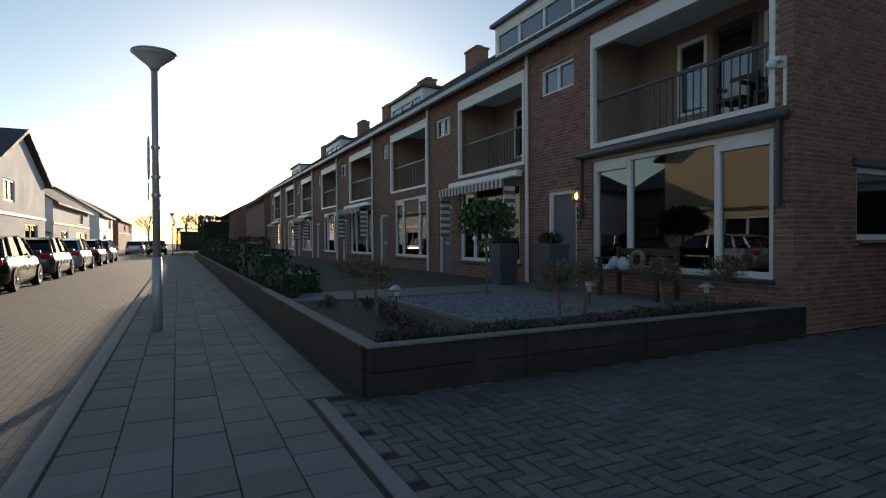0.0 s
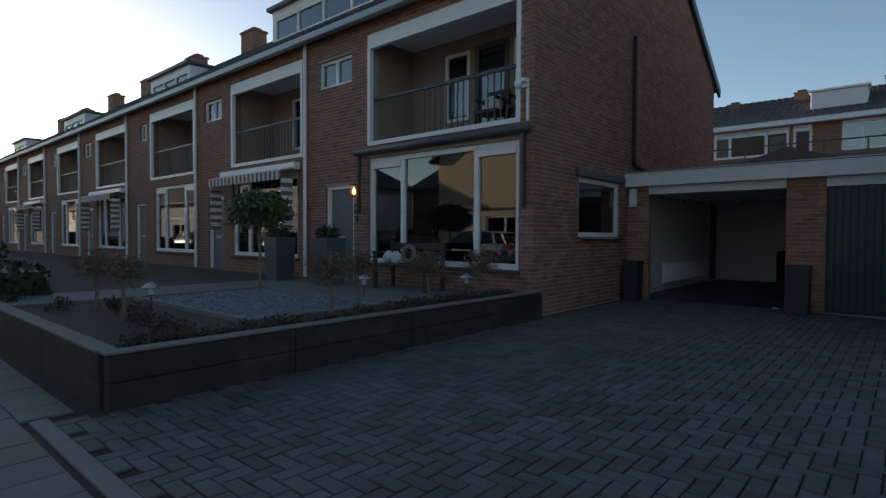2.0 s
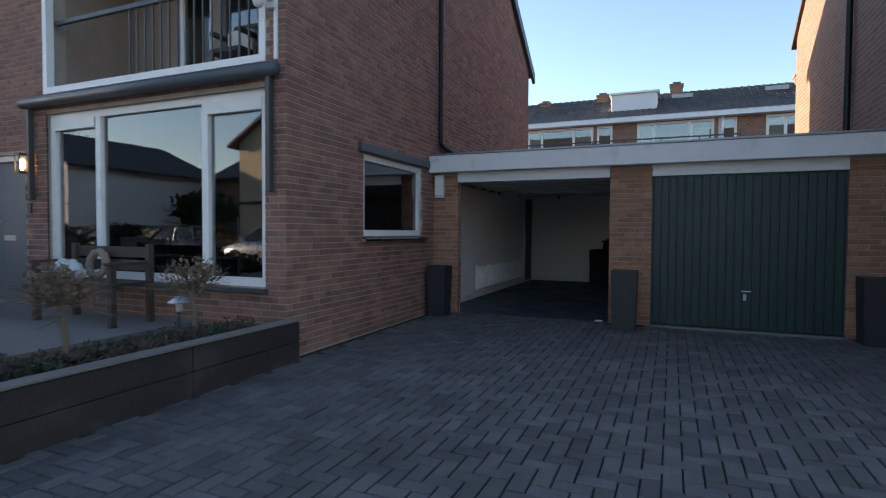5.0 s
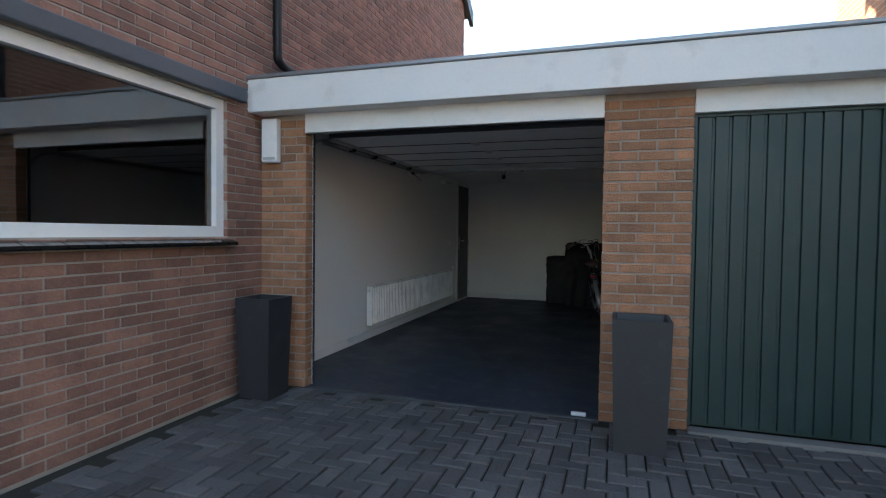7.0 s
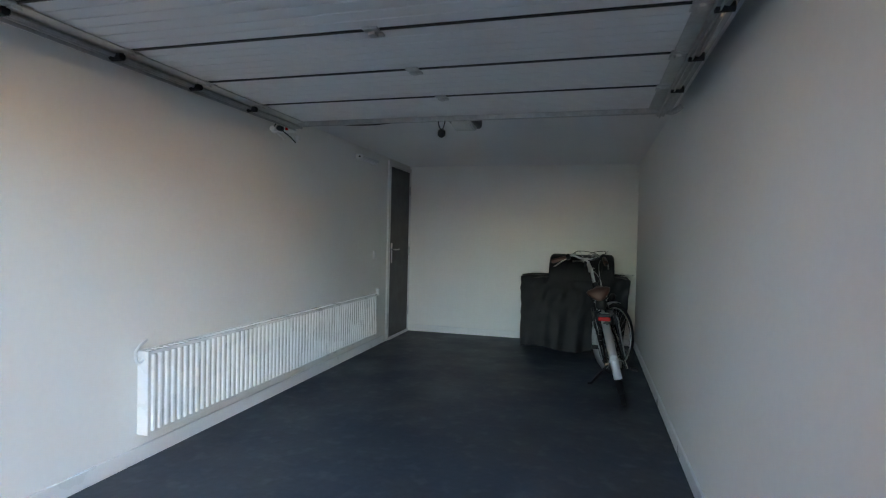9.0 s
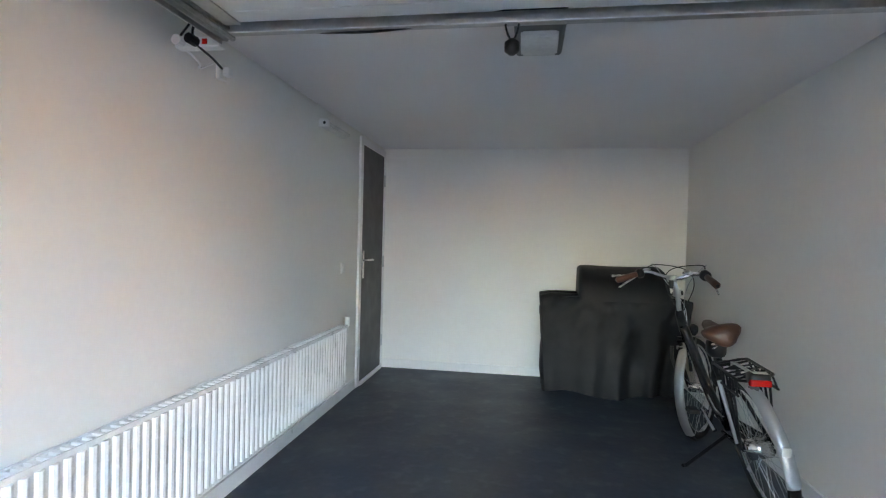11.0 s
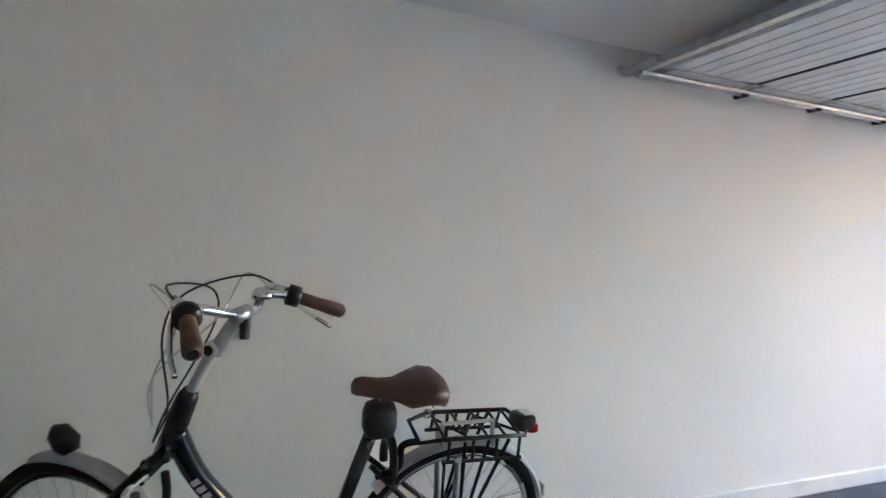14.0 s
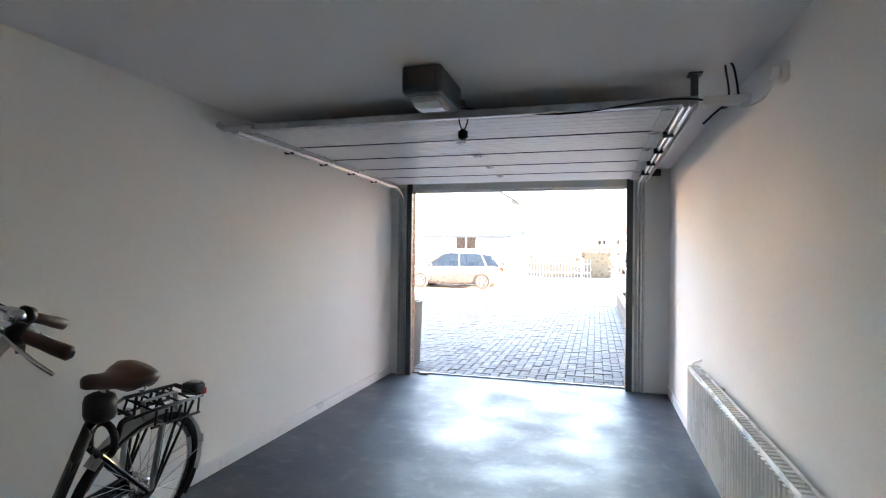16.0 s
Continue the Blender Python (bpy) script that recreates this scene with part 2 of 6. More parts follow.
def box(bm, x0, x1, y0, y1, z0, z1, bevel=0.0):
    r = bmesh.ops.create_cube(bm, size=1, matrix=Matrix.Translation(((x0 + x1) / 2, (y0 + y1) / 2, (z0 + z1) / 2)) @
                              Matrix.Diagonal((abs(x1 - x0), abs(y1 - y0), abs(z1 - z0), 1)))
    if bevel:
        es = list({e for v in r["verts"] for e in v.link_edges})
        bmesh.ops.bevel(bm, geom=es, offset=bevel, segments=2, affect='EDGES', profile=0.5)
    return bm


def boxes(*rows, bevel=0.0):
    bm = bmesh.new()
    for r in rows:
        box(bm, *r, bevel=bevel)
    return bm


def rod(bm, a, b, r0, r1=None, n=10):
    a, b = Vector(a), Vector(b)
    d = b - a
    m = Matrix.Translation((a + b) / 2) @ d.to_track_quat("Z", "Y").to_matrix().to_4x4()
    bmesh.ops.create_cone(bm, cap_ends=True, segments=n, radius1=r0, radius2=r0 if r1 is None else r1, depth=d.length, matrix=m)
    return bm


def tube(bm, pts, r, n=8, close=False):
    """A pipe along points; r one radius or one each."""
    pts = [Vector(p) for p in pts]
    rs = r if isinstance(r, (list, tuple)) else [r] * len(pts)
    rings, up = [], None
    for i, p in enumerate(pts):
        if close:
            d = (pts[(i + 1) % len(pts)] - pts[i - 1]).normalized()
        else:
            d = (pts[min(i + 1, len(pts) - 1)] - pts[max(i - 1, 0)]).normalized()
        if up is None:
            up = d.orthogonal().normalized()
        side = d.cross(up).normalized()
        up = side.cross(d).normalized()
        rings.append([bm.verts.new(p + rs[i] * (math.cos(2 * math.pi * k / n) * side + math.sin(2 * math.pi * k / n) * up)) for k in range(n)])
    pairs = list(zip(rings, rings[1:]))
    if close:
        pairs.append((rings[-1], rings[0]))
    for a, b in pairs:
        for k in range(n):
            bm.faces.new((a[k], a[(k + 1) % n], b[(k + 1) % n], b[k]))
    if not close:
        bm.faces.new(rings[0][::-1]); bm.faces.new(rings[-1])
    return bm


def bend(pts, steps=6):
    """A smooth line through points."""
    P = [Vector(p) for p in pts]
    out = []
    for i in range(len(P) - 1):
        a, b, c, d = P[max(i - 1, 0)], P[i], P[i + 1], P[min(i + 2, len(P) - 1)]
        for k in range(steps):
            t = k / steps
            out.append(0.5 * ((2 * b) + (c - a) * t + (2 * a - 5 * b + 4 * c - d) * t * t + (3 * b - a - 3 * c + d) * t ** 3))
    return out + [P[-1]]


def lathe(bm, prof, n=24, at=(0, 0, 0)):
    rings = [[bm.verts.new((at[0] + r * math.cos(2 * math.pi * k / n), at[1] + r * math.sin(2 * math.pi * k / n), at[2] + z)) for k in range(n)] for r, z in prof]
    for a, b in zip(rings, rings[1:]):
        for k in range(n):
            bm.faces.new((a[k], a[(k + 1) % n], b[(k + 1) % n], b[k]))
    bm.faces.new(rings[0][::-1]); bm.faces.new(rings[-1])
    return bm


def extrude(bm, poly, axis, a, b):
    """A prism: poly in the plane across axis ('x': (y, z), 'y': (x, z), 'z': (x, y))."""
    def at(p, c):
        return (c, p[0], p[1]) if axis == "x" else (p[0], c, p[1]) if axis == "y" else (p[0], p[1], c)
    A, B = [bm.verts.new(at(p, a)) for p in poly], [bm.verts.new(at(p, b)) for p in poly]
    bm.faces.new(A); bm.faces.new(B[::-1])
    for i in range(len(poly)):
        j = (i + 1) % len(poly)
        bm.faces.new((A[i], B[i], B[j], A[j]))
    return bm


def holed(axis, at, thick, u0, u1, z0, z1, holes=()):
    """A wall in the plane axis = at, reaching to at + thick, with real openings (u0, u1, z0, z1)."""
    bm = bmesh.new()
    us = sorted({u0, u1, *[min(max(h[i], u0), u1) for h in holes for i in (0, 1)]})
    zs = sorted({z0, z1, *[min(max(h[i], z0), z1) for h in holes for i in (2, 3)]})
    def P(u, d, z):
        return (u, at + d, z) if axis == "y" else (at + d, u, z)
    def solid(i, j):
        if not (0 <= i < len(us) - 1 and 0 <= j < len(zs) - 1):
            return False
        cu, cz = (us[i] + us[i + 1]) / 2, (zs[j] + zs[j + 1]) / 2
        return not any(h[0] < cu < h[1] and h[2] < cz < h[3] for h in holes)
    def quad(*ps):
        bm.faces.new([bm.verts.new(p) for p in ps])
    for i in range(len(us) - 1):
        for j in range(len(zs) - 1):
            if not solid(i, j):
                continue
            a, b, c, d = us[i], us[i + 1], zs[j], zs[j + 1]
            for e in (0, thick):
                quad(P(a, e, c), P(b, e, c), P(b, e, d), P(a, e, d))
            if not solid(i - 1, j): quad(P(a, 0, c), P(a, thick, c), P(a, thick, d), P(a, 0, d))
            if not solid(i + 1, j): quad(P(b, 0, c), P(b, thick, c), P(b, thick, d), P(b, 0, d))
            if not solid(i, j - 1): quad(P(a, 0, c), P(a, thick, c), P(b, thick, c), P(b, 0, c))
            if not solid(i, j + 1): quad(P(a, 0, d), P(a, thick, d), P(b, thick, d), P(b, 0, d))
    bmesh.ops.remove_doubles(bm, verts=bm.verts, dist=1e-5)
    return bm


def frame_bm(axis, at, d, u0, u1, z0, z1, w):
    """A frame of four bars in one piece."""
    return holed(axis, at, d, u0, u1, z0, z1, [(u0 + w, u1 - w, z0 + w, z1 - w)])


def pane_bm(axis, at, u0, u1, z0, z1):
    return boxes((u0, u1, at, at + 0.006, z0, z1)) if axis == "y" else boxes((at, at + 0.006, u0, u1, z0, z1))


def window(parent, axis, at, u0, u1, z0, z1, splits=(), w=0.07, d=0.07, inward=1, material=None, name="window"):
    """A window with frame, mullions and panes, under its house."""
    win = part(name, frame_bm(axis, at, d * inward, u0, u1, z0, z1, w), material or M["white"], parent)
    for s in splits:
        b = (s - w / 2, s + w / 2)
        part("mullion", boxes((*b, at, at + d * inward, z0 + w, z1 - w)) if axis == "y" else boxes((at, at + d * inward, *b, z0 + w, z1 - w)), material or M["white"], win)
    edges = [u0 + w / 2, *splits, u1 - w / 2]
    for a, b in zip(edges, edges[1:]):
        p = part("pane", pane_bm(axis, at + 0.6 * d * inward, a + w / 2, b - w / 2, z0 + w, z1 - w), M["glass"], win)
        p.visible_shadow = False
    return win


# ---------------------------------------------------------------- ground
def structure(name, bm, material, label, smooth=False):
    return tagged(part(name, bm, material, None, smooth=smooth), label, name.split("_")[0], kind="structure")


structure("ground", boxes((-600, 600, -600, 600, -0.5, -0.12)), M["ground"], "flat ground reaching to the horizon")
road = structure("road", boxes((-300, 120, -17.6, -11.2, -0.2, -0.07), (-1.8, 3.6, -130, -17.6, -0.2, -0.07)), M["clinker"], "street paved with brown clinkers")
structure("kerb", boxes((-300, 120, -11.2, -11.06, -0.2, 0.0), bevel=0.01), M["kerb"], "grey concrete kerb along the pavement")
structure("kerb_far", boxes((-300, -1.8, -17.74, -17.6, -0.2, 0.0), (3.6, 120, -17.74, -17.6, -0.2, 0.0)), M["kerb"], "grey concrete kerb across the street")
structure("pavement_far", boxes((-300, -1.8, -20, -17.74, -0.2, -0.005), (3.6, 120, -20, -17.74, -0.2, -0.005), (-4.2, -1.8, -130, -20, -0.2, -0.005), (3.6, 5.4, -130, -20, -0.2, -0.005)), M["slab"], "concrete pavement across the street")
pavement = structure("pavement", boxes((-300, 120, -11.06, -9.5, -0.2, -0.012), (-300, -0.4, -9.5, -9.1, -0.2, -0.012)), M["joint"], "pavement of square concrete slabs")
driveway = structure("driveway", boxes((-0.4, 5.6, -9.4, 0.32, -0.2, -0.014)), M["joint"], "driveway of grey pavers in herringbone bond")
structure("driveway_edge", boxes((-0.4, 7.0, -9.5, -9.4, -0.2, 0.004), bevel=0.004), M["kerb"], "flush concrete edging between driveway and pavement")

# ---------------------------------------------------------------- garage shell
GX0, GX1, GY1, GZ = -0.40, 2.475, 6.34, 2.18
OPEN_T = 2.0
wall_w = structure("wall_west", holed("x", GX0 - 0.1, 0.1, 0.1, GY1, 0, GZ, [(5.55, 6.31, 0, 2.12)]), M["plaster"], "white plastered garage wall with a radiator")
structure("wall_east", boxes((GX1, GX1 + 0.1, 0.1, GY1, 0, GZ)), M["plaster"], "white plastered garage wall")
structure("wall_north", boxes((GX0 - 0.1, GX1 + 0.1, GY1, GY1 + 0.1, 0, GZ)), M["plaster"], "white plastered garage back wall")
structure("floor", boxes((GX0, GX1, 0.02, GY1, -0.2, 0.0)), M["floor"], "dark grey painted concrete garage floor, worn at the door")
structure("ceiling", boxes((GX0 - 0.1, GX1 + 0.1, 0.1, GY1 + 0.1, GZ, GZ + 0.04)), M["ceil"], "light grey painted flat garage ceiling")
structure("threshold", boxes((0.0, 2.233, -0.02, 0.02, -0.1, 0.012), bevel=0.004), M["dark"], "dark threshold strip under the garage door")
bb = structure("baseboard", boxes((GX0, GX0 + 0.014, 0.12, 5.5, 0, 0.085), (GX1 - 0.014, GX1, 0.12, GY1, 0, 0.085), (GX0, GX1, GY1 - 0.014, GY1, 0, 0.085), bevel=0.003), M["white"], "white skirting board round the garage")
# inner faces of the front wall beside the door
structure("wall_south", boxes((GX0, 0.0, 0.1, 0.12, 0, GZ), (2.233, GX1, 0.1, 0.12, 0, GZ), (0.0, 2.233, 0.1, 0.12, 2.1, GZ)), M["plaster"], "plastered inner face beside the garage door")
# flat roof with its fascia
structure("roof_garage", boxes((-0.41, 5.4, -0.12, 6.5, 2.24, 2.40)), M["lead"], "flat bitumen garage roof")
structure("trim_fascia", boxes((-0.435, 5.38, -0.17, -0.12, 2.15, 2.40), bevel=0.006), M["trim_w"], "white fascia board of the garage roof")
structure("trim_soffit", boxes((-0.41, 5.38, -0.12, 0.0, 2.15, 2.175)), M["trim_w"], "white soffit under the garage roof edge")
structure("trim_roof_edge", boxes((-0.44, 5.39, -0.185, -0.10, 2.402, 2.43), bevel=0.006), M["zinc"], "grey metal roof edge strip")
structure("trim_board", boxes((0.0, 2.233, -0.02, 0.03, 2.0, 2.15), (2.773, 4.925, -0.02, 0.03, 2.0, 2.15), bevel=0.005), M["trim_w"], "white board over the garage doors")
structure("lintel", boxes((-0.4, 5.4, 0.032, 0.1, 2.02, 2.24)), M["trim_w"], "white painted lintel behind the board")
# second garage's hull
structure("wall_garage_2", boxes((5.3, 5.4, 0.1, 6.4, 0, 2.24)), M["plaster"], "wall of the neighbouring garage")
structure("wall_garage_3", boxes((2.6, 5.3, 6.3, 6.4, 0, 2.24)), M["plaster"], "back wall of the neighbouring garage")

# ---------------------------------------------------------------- bricks
BL, BH, PL, PH = 0.210, 0.055, 0.22, 0.066


def brick_mesh(length):
    bm = bmesh.new()
    box(bm, 0, length, -0.006, 0.03, 0, BH)
    es = [e for e in bm.edges if all(v.co.y < 0 for v in e.verts)]
    bmesh.ops.bevel(bm, geom=es, offset=0.003, segments=1, affect='EDGES')
    return bm


def brick_rows(u0, u1, z0, z1, holes, top=None, phase=0.0):
    """Places of the bricks in a wall: start, length, height."""
    rng = random.Random(5)
    k = 0
    z = z0
    while z + BH <= z1 + 1e-6:
        a, b = (u0, u1) if top is None else (max(u0, top(z + BH)[0]), min(u1, top(z + BH)[1]))
        u = u0 - (PL / 2 if k % 2 else 0) - phase
        while u < b:
            s, e = max(u, a), min(u + BL, b)
            for h in holes:
                if h[2] < z + BH and z < h[3]:
                    if s < h[1] and e > h[0]:
                        if s < h[0]: e = h[0]
                        elif e > h[1]: s = h[1]
                        else: e = s
            if e - s > 0.03:
                yield s, e - s, z
            u += PL
        z += PH
        k += 1


def brick_wall(parent, axis, at, facing, u0, u1, z0, z1, holes, material, near=None, top=None, limit=300):
    """Bricks on a wall; those in the stretch near = (u0, u1, z0, z1) are pieces of their own."""
    shared = {}
    verts, faces = [], []
    count = 0
    rng = random.Random(9)
    for s, ln, z in brick_rows(u0, u1, z0, z1, holes, top):
        off = rng.uniform(-0.002, 0.002)
        if near and count < limit and near[0] <= s and s + ln <= near[1] and near[2] <= z <= near[3]:
            key = round(ln, 3)
            if key not in shared:
                shared[key] = finish("brick", brick_mesh(ln), material)
            ob = new("brick", shared[key])
            if axis == "y":
                ob.matrix_basis = pose(s, at + off, z) if facing < 0 else pose(s + ln, at + off, z, 0, 0, 180)
            else:
                ob.matrix_basis = pose(at + off, s, z, 0, 0, 90) if facing > 0 else pose(at + off, s + ln, z, 0, 0, -90)
            ob.matrix_basis = ob.matrix_basis @ pose(rng.uniform(-0.002, 0.002), 0, rng.uniform(-0.001, 0.001), 0, rng.uniform(-0.5, 0.5), rng.uniform(-0.4, 0.4))
            ob.parent = parent
            count += 1
            continue
        d = (0.006 + off) * facing
        n = len(verts)
        e = 0.003
        for dd, g in ((-0.02 * facing, 0), (d - 0.003 * facing, 0), (d, e)):
            for uu, zz in ((s + g, z + g), (s + ln - g, z + g), (s + ln - g, z + BH - g), (s + g, z + BH - g)):
                verts.append((uu, at + dd, zz) if axis == "y" else (at + dd, uu, zz))
        for r in (0, 4):
            for k in range(4):
                faces.append((n + r + k, n + r + (k + 1) % 4, n + r + 4 + (k + 1) % 4, n + r + 4 + k))
        faces.append((n + 8, n + 9, n + 10, n + 11))
    me = bpy.data.meshes.new("brickwork")
    me.from_pydata(verts, [], faces)
    bm = bmesh.new(); bm.from_mesh(me)
    bpy.data.meshes.remove(me)
    ob = part("brickwork", bm, material, parent, "courses of brick in running bond", kind="stuff")
    return ob


# ---------------------------------------------------------------- houses
FY, EZ, RY, BY = -3.48, 5.42, 1.2, 5.9      # front wall, eaves, ridge line, back wall
SLOPE = 0.67
RZ = EZ + 0.1 + (RY - FY) * SLOPE


def roof_bm(x0, x1, over=0.25):
    bm = bmesh.new()
    y0, y1 = FY - over, BY + over
    def z(y): return RZ - abs(y - RY) * SLOPE
    poly = [(y0, z(y0) - 0.1), (RY, RZ - 0.1), (y1, z(y1) - 0.1), (y1, z(y1)), (RY, RZ), (y0, z(y0))]
    extrude(bm, poly, "x", x0, x1)
    return bm


def tiles_bm(x0, x1, y0, y1, zf, pitch_x=0.22, pitch_s=0.33):
    """Overlapping roof tiles on a slope from (y0) eaves to (y1) ridge, heights by zf."""
    verts, faces = [], []
    rows = max(1, int(abs(y1 - y0) / (pitch_s * 0.83)))
    for j in range(rows):
        ya, yb = y0 + (y1 - y0) * j / rows, y0 + (y1 - y0) * (j + 1.08) / rows
        x = x0
        while x < x1 - 0.05:
            xe = min(x + pitch_x, x1)
            n = len(verts)
            for (yy, lift) in ((ya, 0.055), (yb, 0.02)):
                for f, up in ((0, 0.0), (0.25, 0.03), (0.5, 0.0), (0.97, -0.005)):
                    verts.append((x + (xe - x) * f, yy, zf(yy) + lift + up))
            for k in range(3):
                faces.append((n + k, n + k + 1, n + 5 + k, n + 4 + k))
            m = len(verts)
            for k in range(4):
                v = verts[n + k]
                verts.append((v[0], v[1], v[2] - 0.045))
            for k in range(3):
                faces.append((n + k, n + k + 1, m + k + 1, m + k))
            x += pitch_x
    me = bpy.data.meshes.new("tiles"); me.from_pydata(verts, [], faces)
    bm = bmesh.new(); bm.from_mesh(me)
    bpy.data.meshes.remove(me)
    return bm


def zroof(y): return RZ - abs(y - RY) * SLOPE


def chimney(parent, x, y, z0, z1, w=0.9, d=0.6):
    c = part("chimney", boxes((x - w / 2, x + w / 2, y - d / 2, y + d / 2, z0, z1), (x - w / 2 - 0.04, x + w / 2 + 0.04, y - d / 2 - 0.04, y + d / 2 + 0.04, z1, z1 + 0.08)), M["brick_far"], parent)
    part("chimney_cap", boxes((x - w / 3, x + w / 3, y - d / 4, y + d / 4, z1 + 0.08, z1 + 0.2)), M["lead"], c)


def dormer(parent, x0, x1, y, z0, z1):
    yb = RY - (RZ - z1) / SLOPE
    d = part("dormer", holed("y", y, 0.06, x0, x1, z0, z1, [(x0 + 0.08, x1 - 0.08, z0 + 0.12, z1 - 0.2)]), M["white"], parent, "white flat-roofed roof dormer")
    part("dormer_cheek", boxes((x0, x0 + 0.06, y + 0.06, yb + 0.6, z0, z1), (x1 - 0.06, x1, y + 0.06, yb + 0.6, z0, z1), (x0 + 0.06, x1 - 0.06, y + 0.5, y + 0.55, z0, z1)), M["cladding"], d)
    part("dormer_roof", boxes((x0 - 0.1, x1 + 0.1, y - 0.12, yb + 0.6, z1, z1 + 0.09)), M["lead"], d)
    n = max(3, round((x1 - x0) / 1.1))
    sp = [x0 + 0.08 + (x1 - x0 - 0.16) * k / n for k in range(1, n)]
    window(parent, "y", y + 0.01, x0 + 0.08, x1 - 0.08, z0 + 0.12, z1 - 0.2, sp, 0.06)


def terrace_house(x0, x1, win, bal, small, door, end=False, awning=False, dorm=None, chim=None, label=""):
    h = thing("terraced_house", label, "house", (0, 0, 0), group="" if end else "terraced houses in a row")
    holes = [(win[0], win[1], 0.68, 2.66), (bal[0], bal[1], 2.92, 4.97), (small[0], small[1], 4.22, 4.78), (door[0], door[1], 0.3, 2.2)]
    part("wall", holed("y", FY, 0.25, x0, x1, -0.1, EZ + 0.05, holes), M["mortar"] if end else M["brick_far"], h)
    # rooms behind the openings, the dimness indoors put into their dark colour
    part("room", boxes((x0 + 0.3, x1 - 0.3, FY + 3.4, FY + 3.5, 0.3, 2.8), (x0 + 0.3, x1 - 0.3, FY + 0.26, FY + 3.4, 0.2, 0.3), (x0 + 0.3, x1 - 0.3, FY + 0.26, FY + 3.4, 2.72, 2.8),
                       (x0 + 0.2, x0 + 0.3, FY + 0.26, FY + 3.5, 0.3, 2.8), (x1 - 0.4, x1 - 0.3, FY + 0.26, FY + 3.5, 0.3, 2.8)), M["roomshade"], h, "front room behind glass, its dimness painted into the wall colour")
    part("upper_room", boxes((x0 + 0.3, x1 - 0.3, FY + 3.0, FY + 3.1, 2.85, 5.3), (bal[0] - 0.1, x1 - 0.3, FY + 1.3, FY + 3.0, 5.0, 5.1), (x0 + 0.3, x1 - 0.3, FY + 1.3, FY + 3.0, 2.82, 2.9), (small[0] - 0.1, small[1] + 0.1, FY + 0.8, FY + 0.85, 4, 5)), M["roomshade"], h)
    # large window
    wdt = win[1] - win[0]
    w = window(h, "y", FY + 0.05, win[0], win[1], 0.68, 2.66, [win[0] + wdt * 0.255, win[0] + wdt * 0.75], 0.085, 0.08)
    part("top_rail", boxes((win[0] + 0.08, win[0] + wdt * 0.24, FY + 0.04, FY + 0.12, 2.46, 2.58)), M["white"], w)
    part("top_rail", boxes((win[0] + wdt * 0.765, win[1] - 0.08, FY + 0.04, FY + 0.12, 2.46, 2.58)), M["white"], w)
    part("window_sill", boxes((win[0] - 0.03, win[1] + 0.03, FY - 0.06, FY + 0.05, 0.62, 0.675), bevel=0.008), M["dark"], w)
    # balcony recess
    b = part("balcony", boxes((bal[0] + 0.005, bal[1] - 0.005, FY + 0.25, FY + 1.2, 2.8, 2.915)), M["trim_w"], h, "recessed balcony")
    part("balcony_ceiling", boxes((bal[0] - 0.05, bal[1] + 0.05, FY + 0.25, FY + 1.2, 4.97, 5.05)), M["trim_w"], b)
    part("side_wall", boxes((bal[0] - 0.1, bal[0], FY + 0.25, FY + 1.2, 2.92, 4.97)), M["tan"], b)
    part("side_wall", boxes((bal[1], bal[1] + 0.1, FY + 0.25, FY + 1.2, 2.92, 4.97)), M["tan"], b)
    part("balcony_frame", frame_bm("y", FY - 0.02, 0.09, bal[0] - 0.02, bal[1] + 0.02, 2.90, 4.80, 0.075), M["white"], b)
    part("lintel_panel", boxes((bal[0] - 0.02, bal[1] + 0.02, FY - 0.015, FY + 0.07, 4.8, 4.99)), M["white"], b)
    bw = bal[1] - bal[0]
    part("back_wall", holed("y", FY + 1.2, 0.06, bal[0], bal[1], 2.92, 4.97, [(bal[0] + 0.9, bal[0] + 1.5, 3.4, 4.7), (bal[0] + 1.62, bal[0] + 2.4, 3.1, 4.75), (bal[0] + 2.5, bal[1] - 0.1, 3.5, 4.7)]), M["tan"], b)
    window(h, "y", FY + 1.19, bal[0] + 0.9, bal[0] + 1.5, 3.4, 4.7, (), 0.06)
    dr = window(h, "y", FY + 1.19, bal[0] + 1.62, bal[0] + 2.4, 2.95, 4.75, (), 0.1, material=M["doordark"], name="balcony_door")
    window(h, "y", FY + 1.19, bal[0] + 2.5, bal[1] - 0.1, 3.4, 4.7, (), 0.06)
    rl = part("railing", boxes((bal[0] + 0.05, bal[1] - 0.05, FY + 0.08, FY + 0.13, 3.76, 3.81)), M["dark"], b, "dark steel balcony railing")
    x = bal[0] + 1.35
    while x < bal[1] - 0.1:
        part("bar", boxes((x, x + 0.016, FY + 0.097, FY + 0.113, 2.97, 3.76)), M["dark"], rl)
        x += 0.125
    window(h, "y", FY + 0.06, small[0], small[1], 4.22, 4.78, [(small[0] + small[1]) / 2], 0.06)
    # front door
    d = part("front_door", boxes((door[0] + 0.07, door[1] - 0.07, FY + 0.1, FY + 0.15, 0.3, 2.13), bevel=0.004), M["doorgrey"], h, "dark grey front door with letterbox")
    part("door_frame", frame_bm("y", FY + 0.04, 0.1, door[0], door[1], 0.22, 2.2, 0.07), M["white"], d)
    part("letterbox", boxes((door[0] + 0.25, door[0] + 0.5, FY + 0.09, FY + 0.1, 1.1, 1.17)), M["steel"], d)
    part("door_handle", rod(bmesh.new(), (door[0] + 0.13, FY + 0.05, 1.35), (door[0] + 0.13, FY + 0.1, 1.35), 0.025), M["steel"], d)
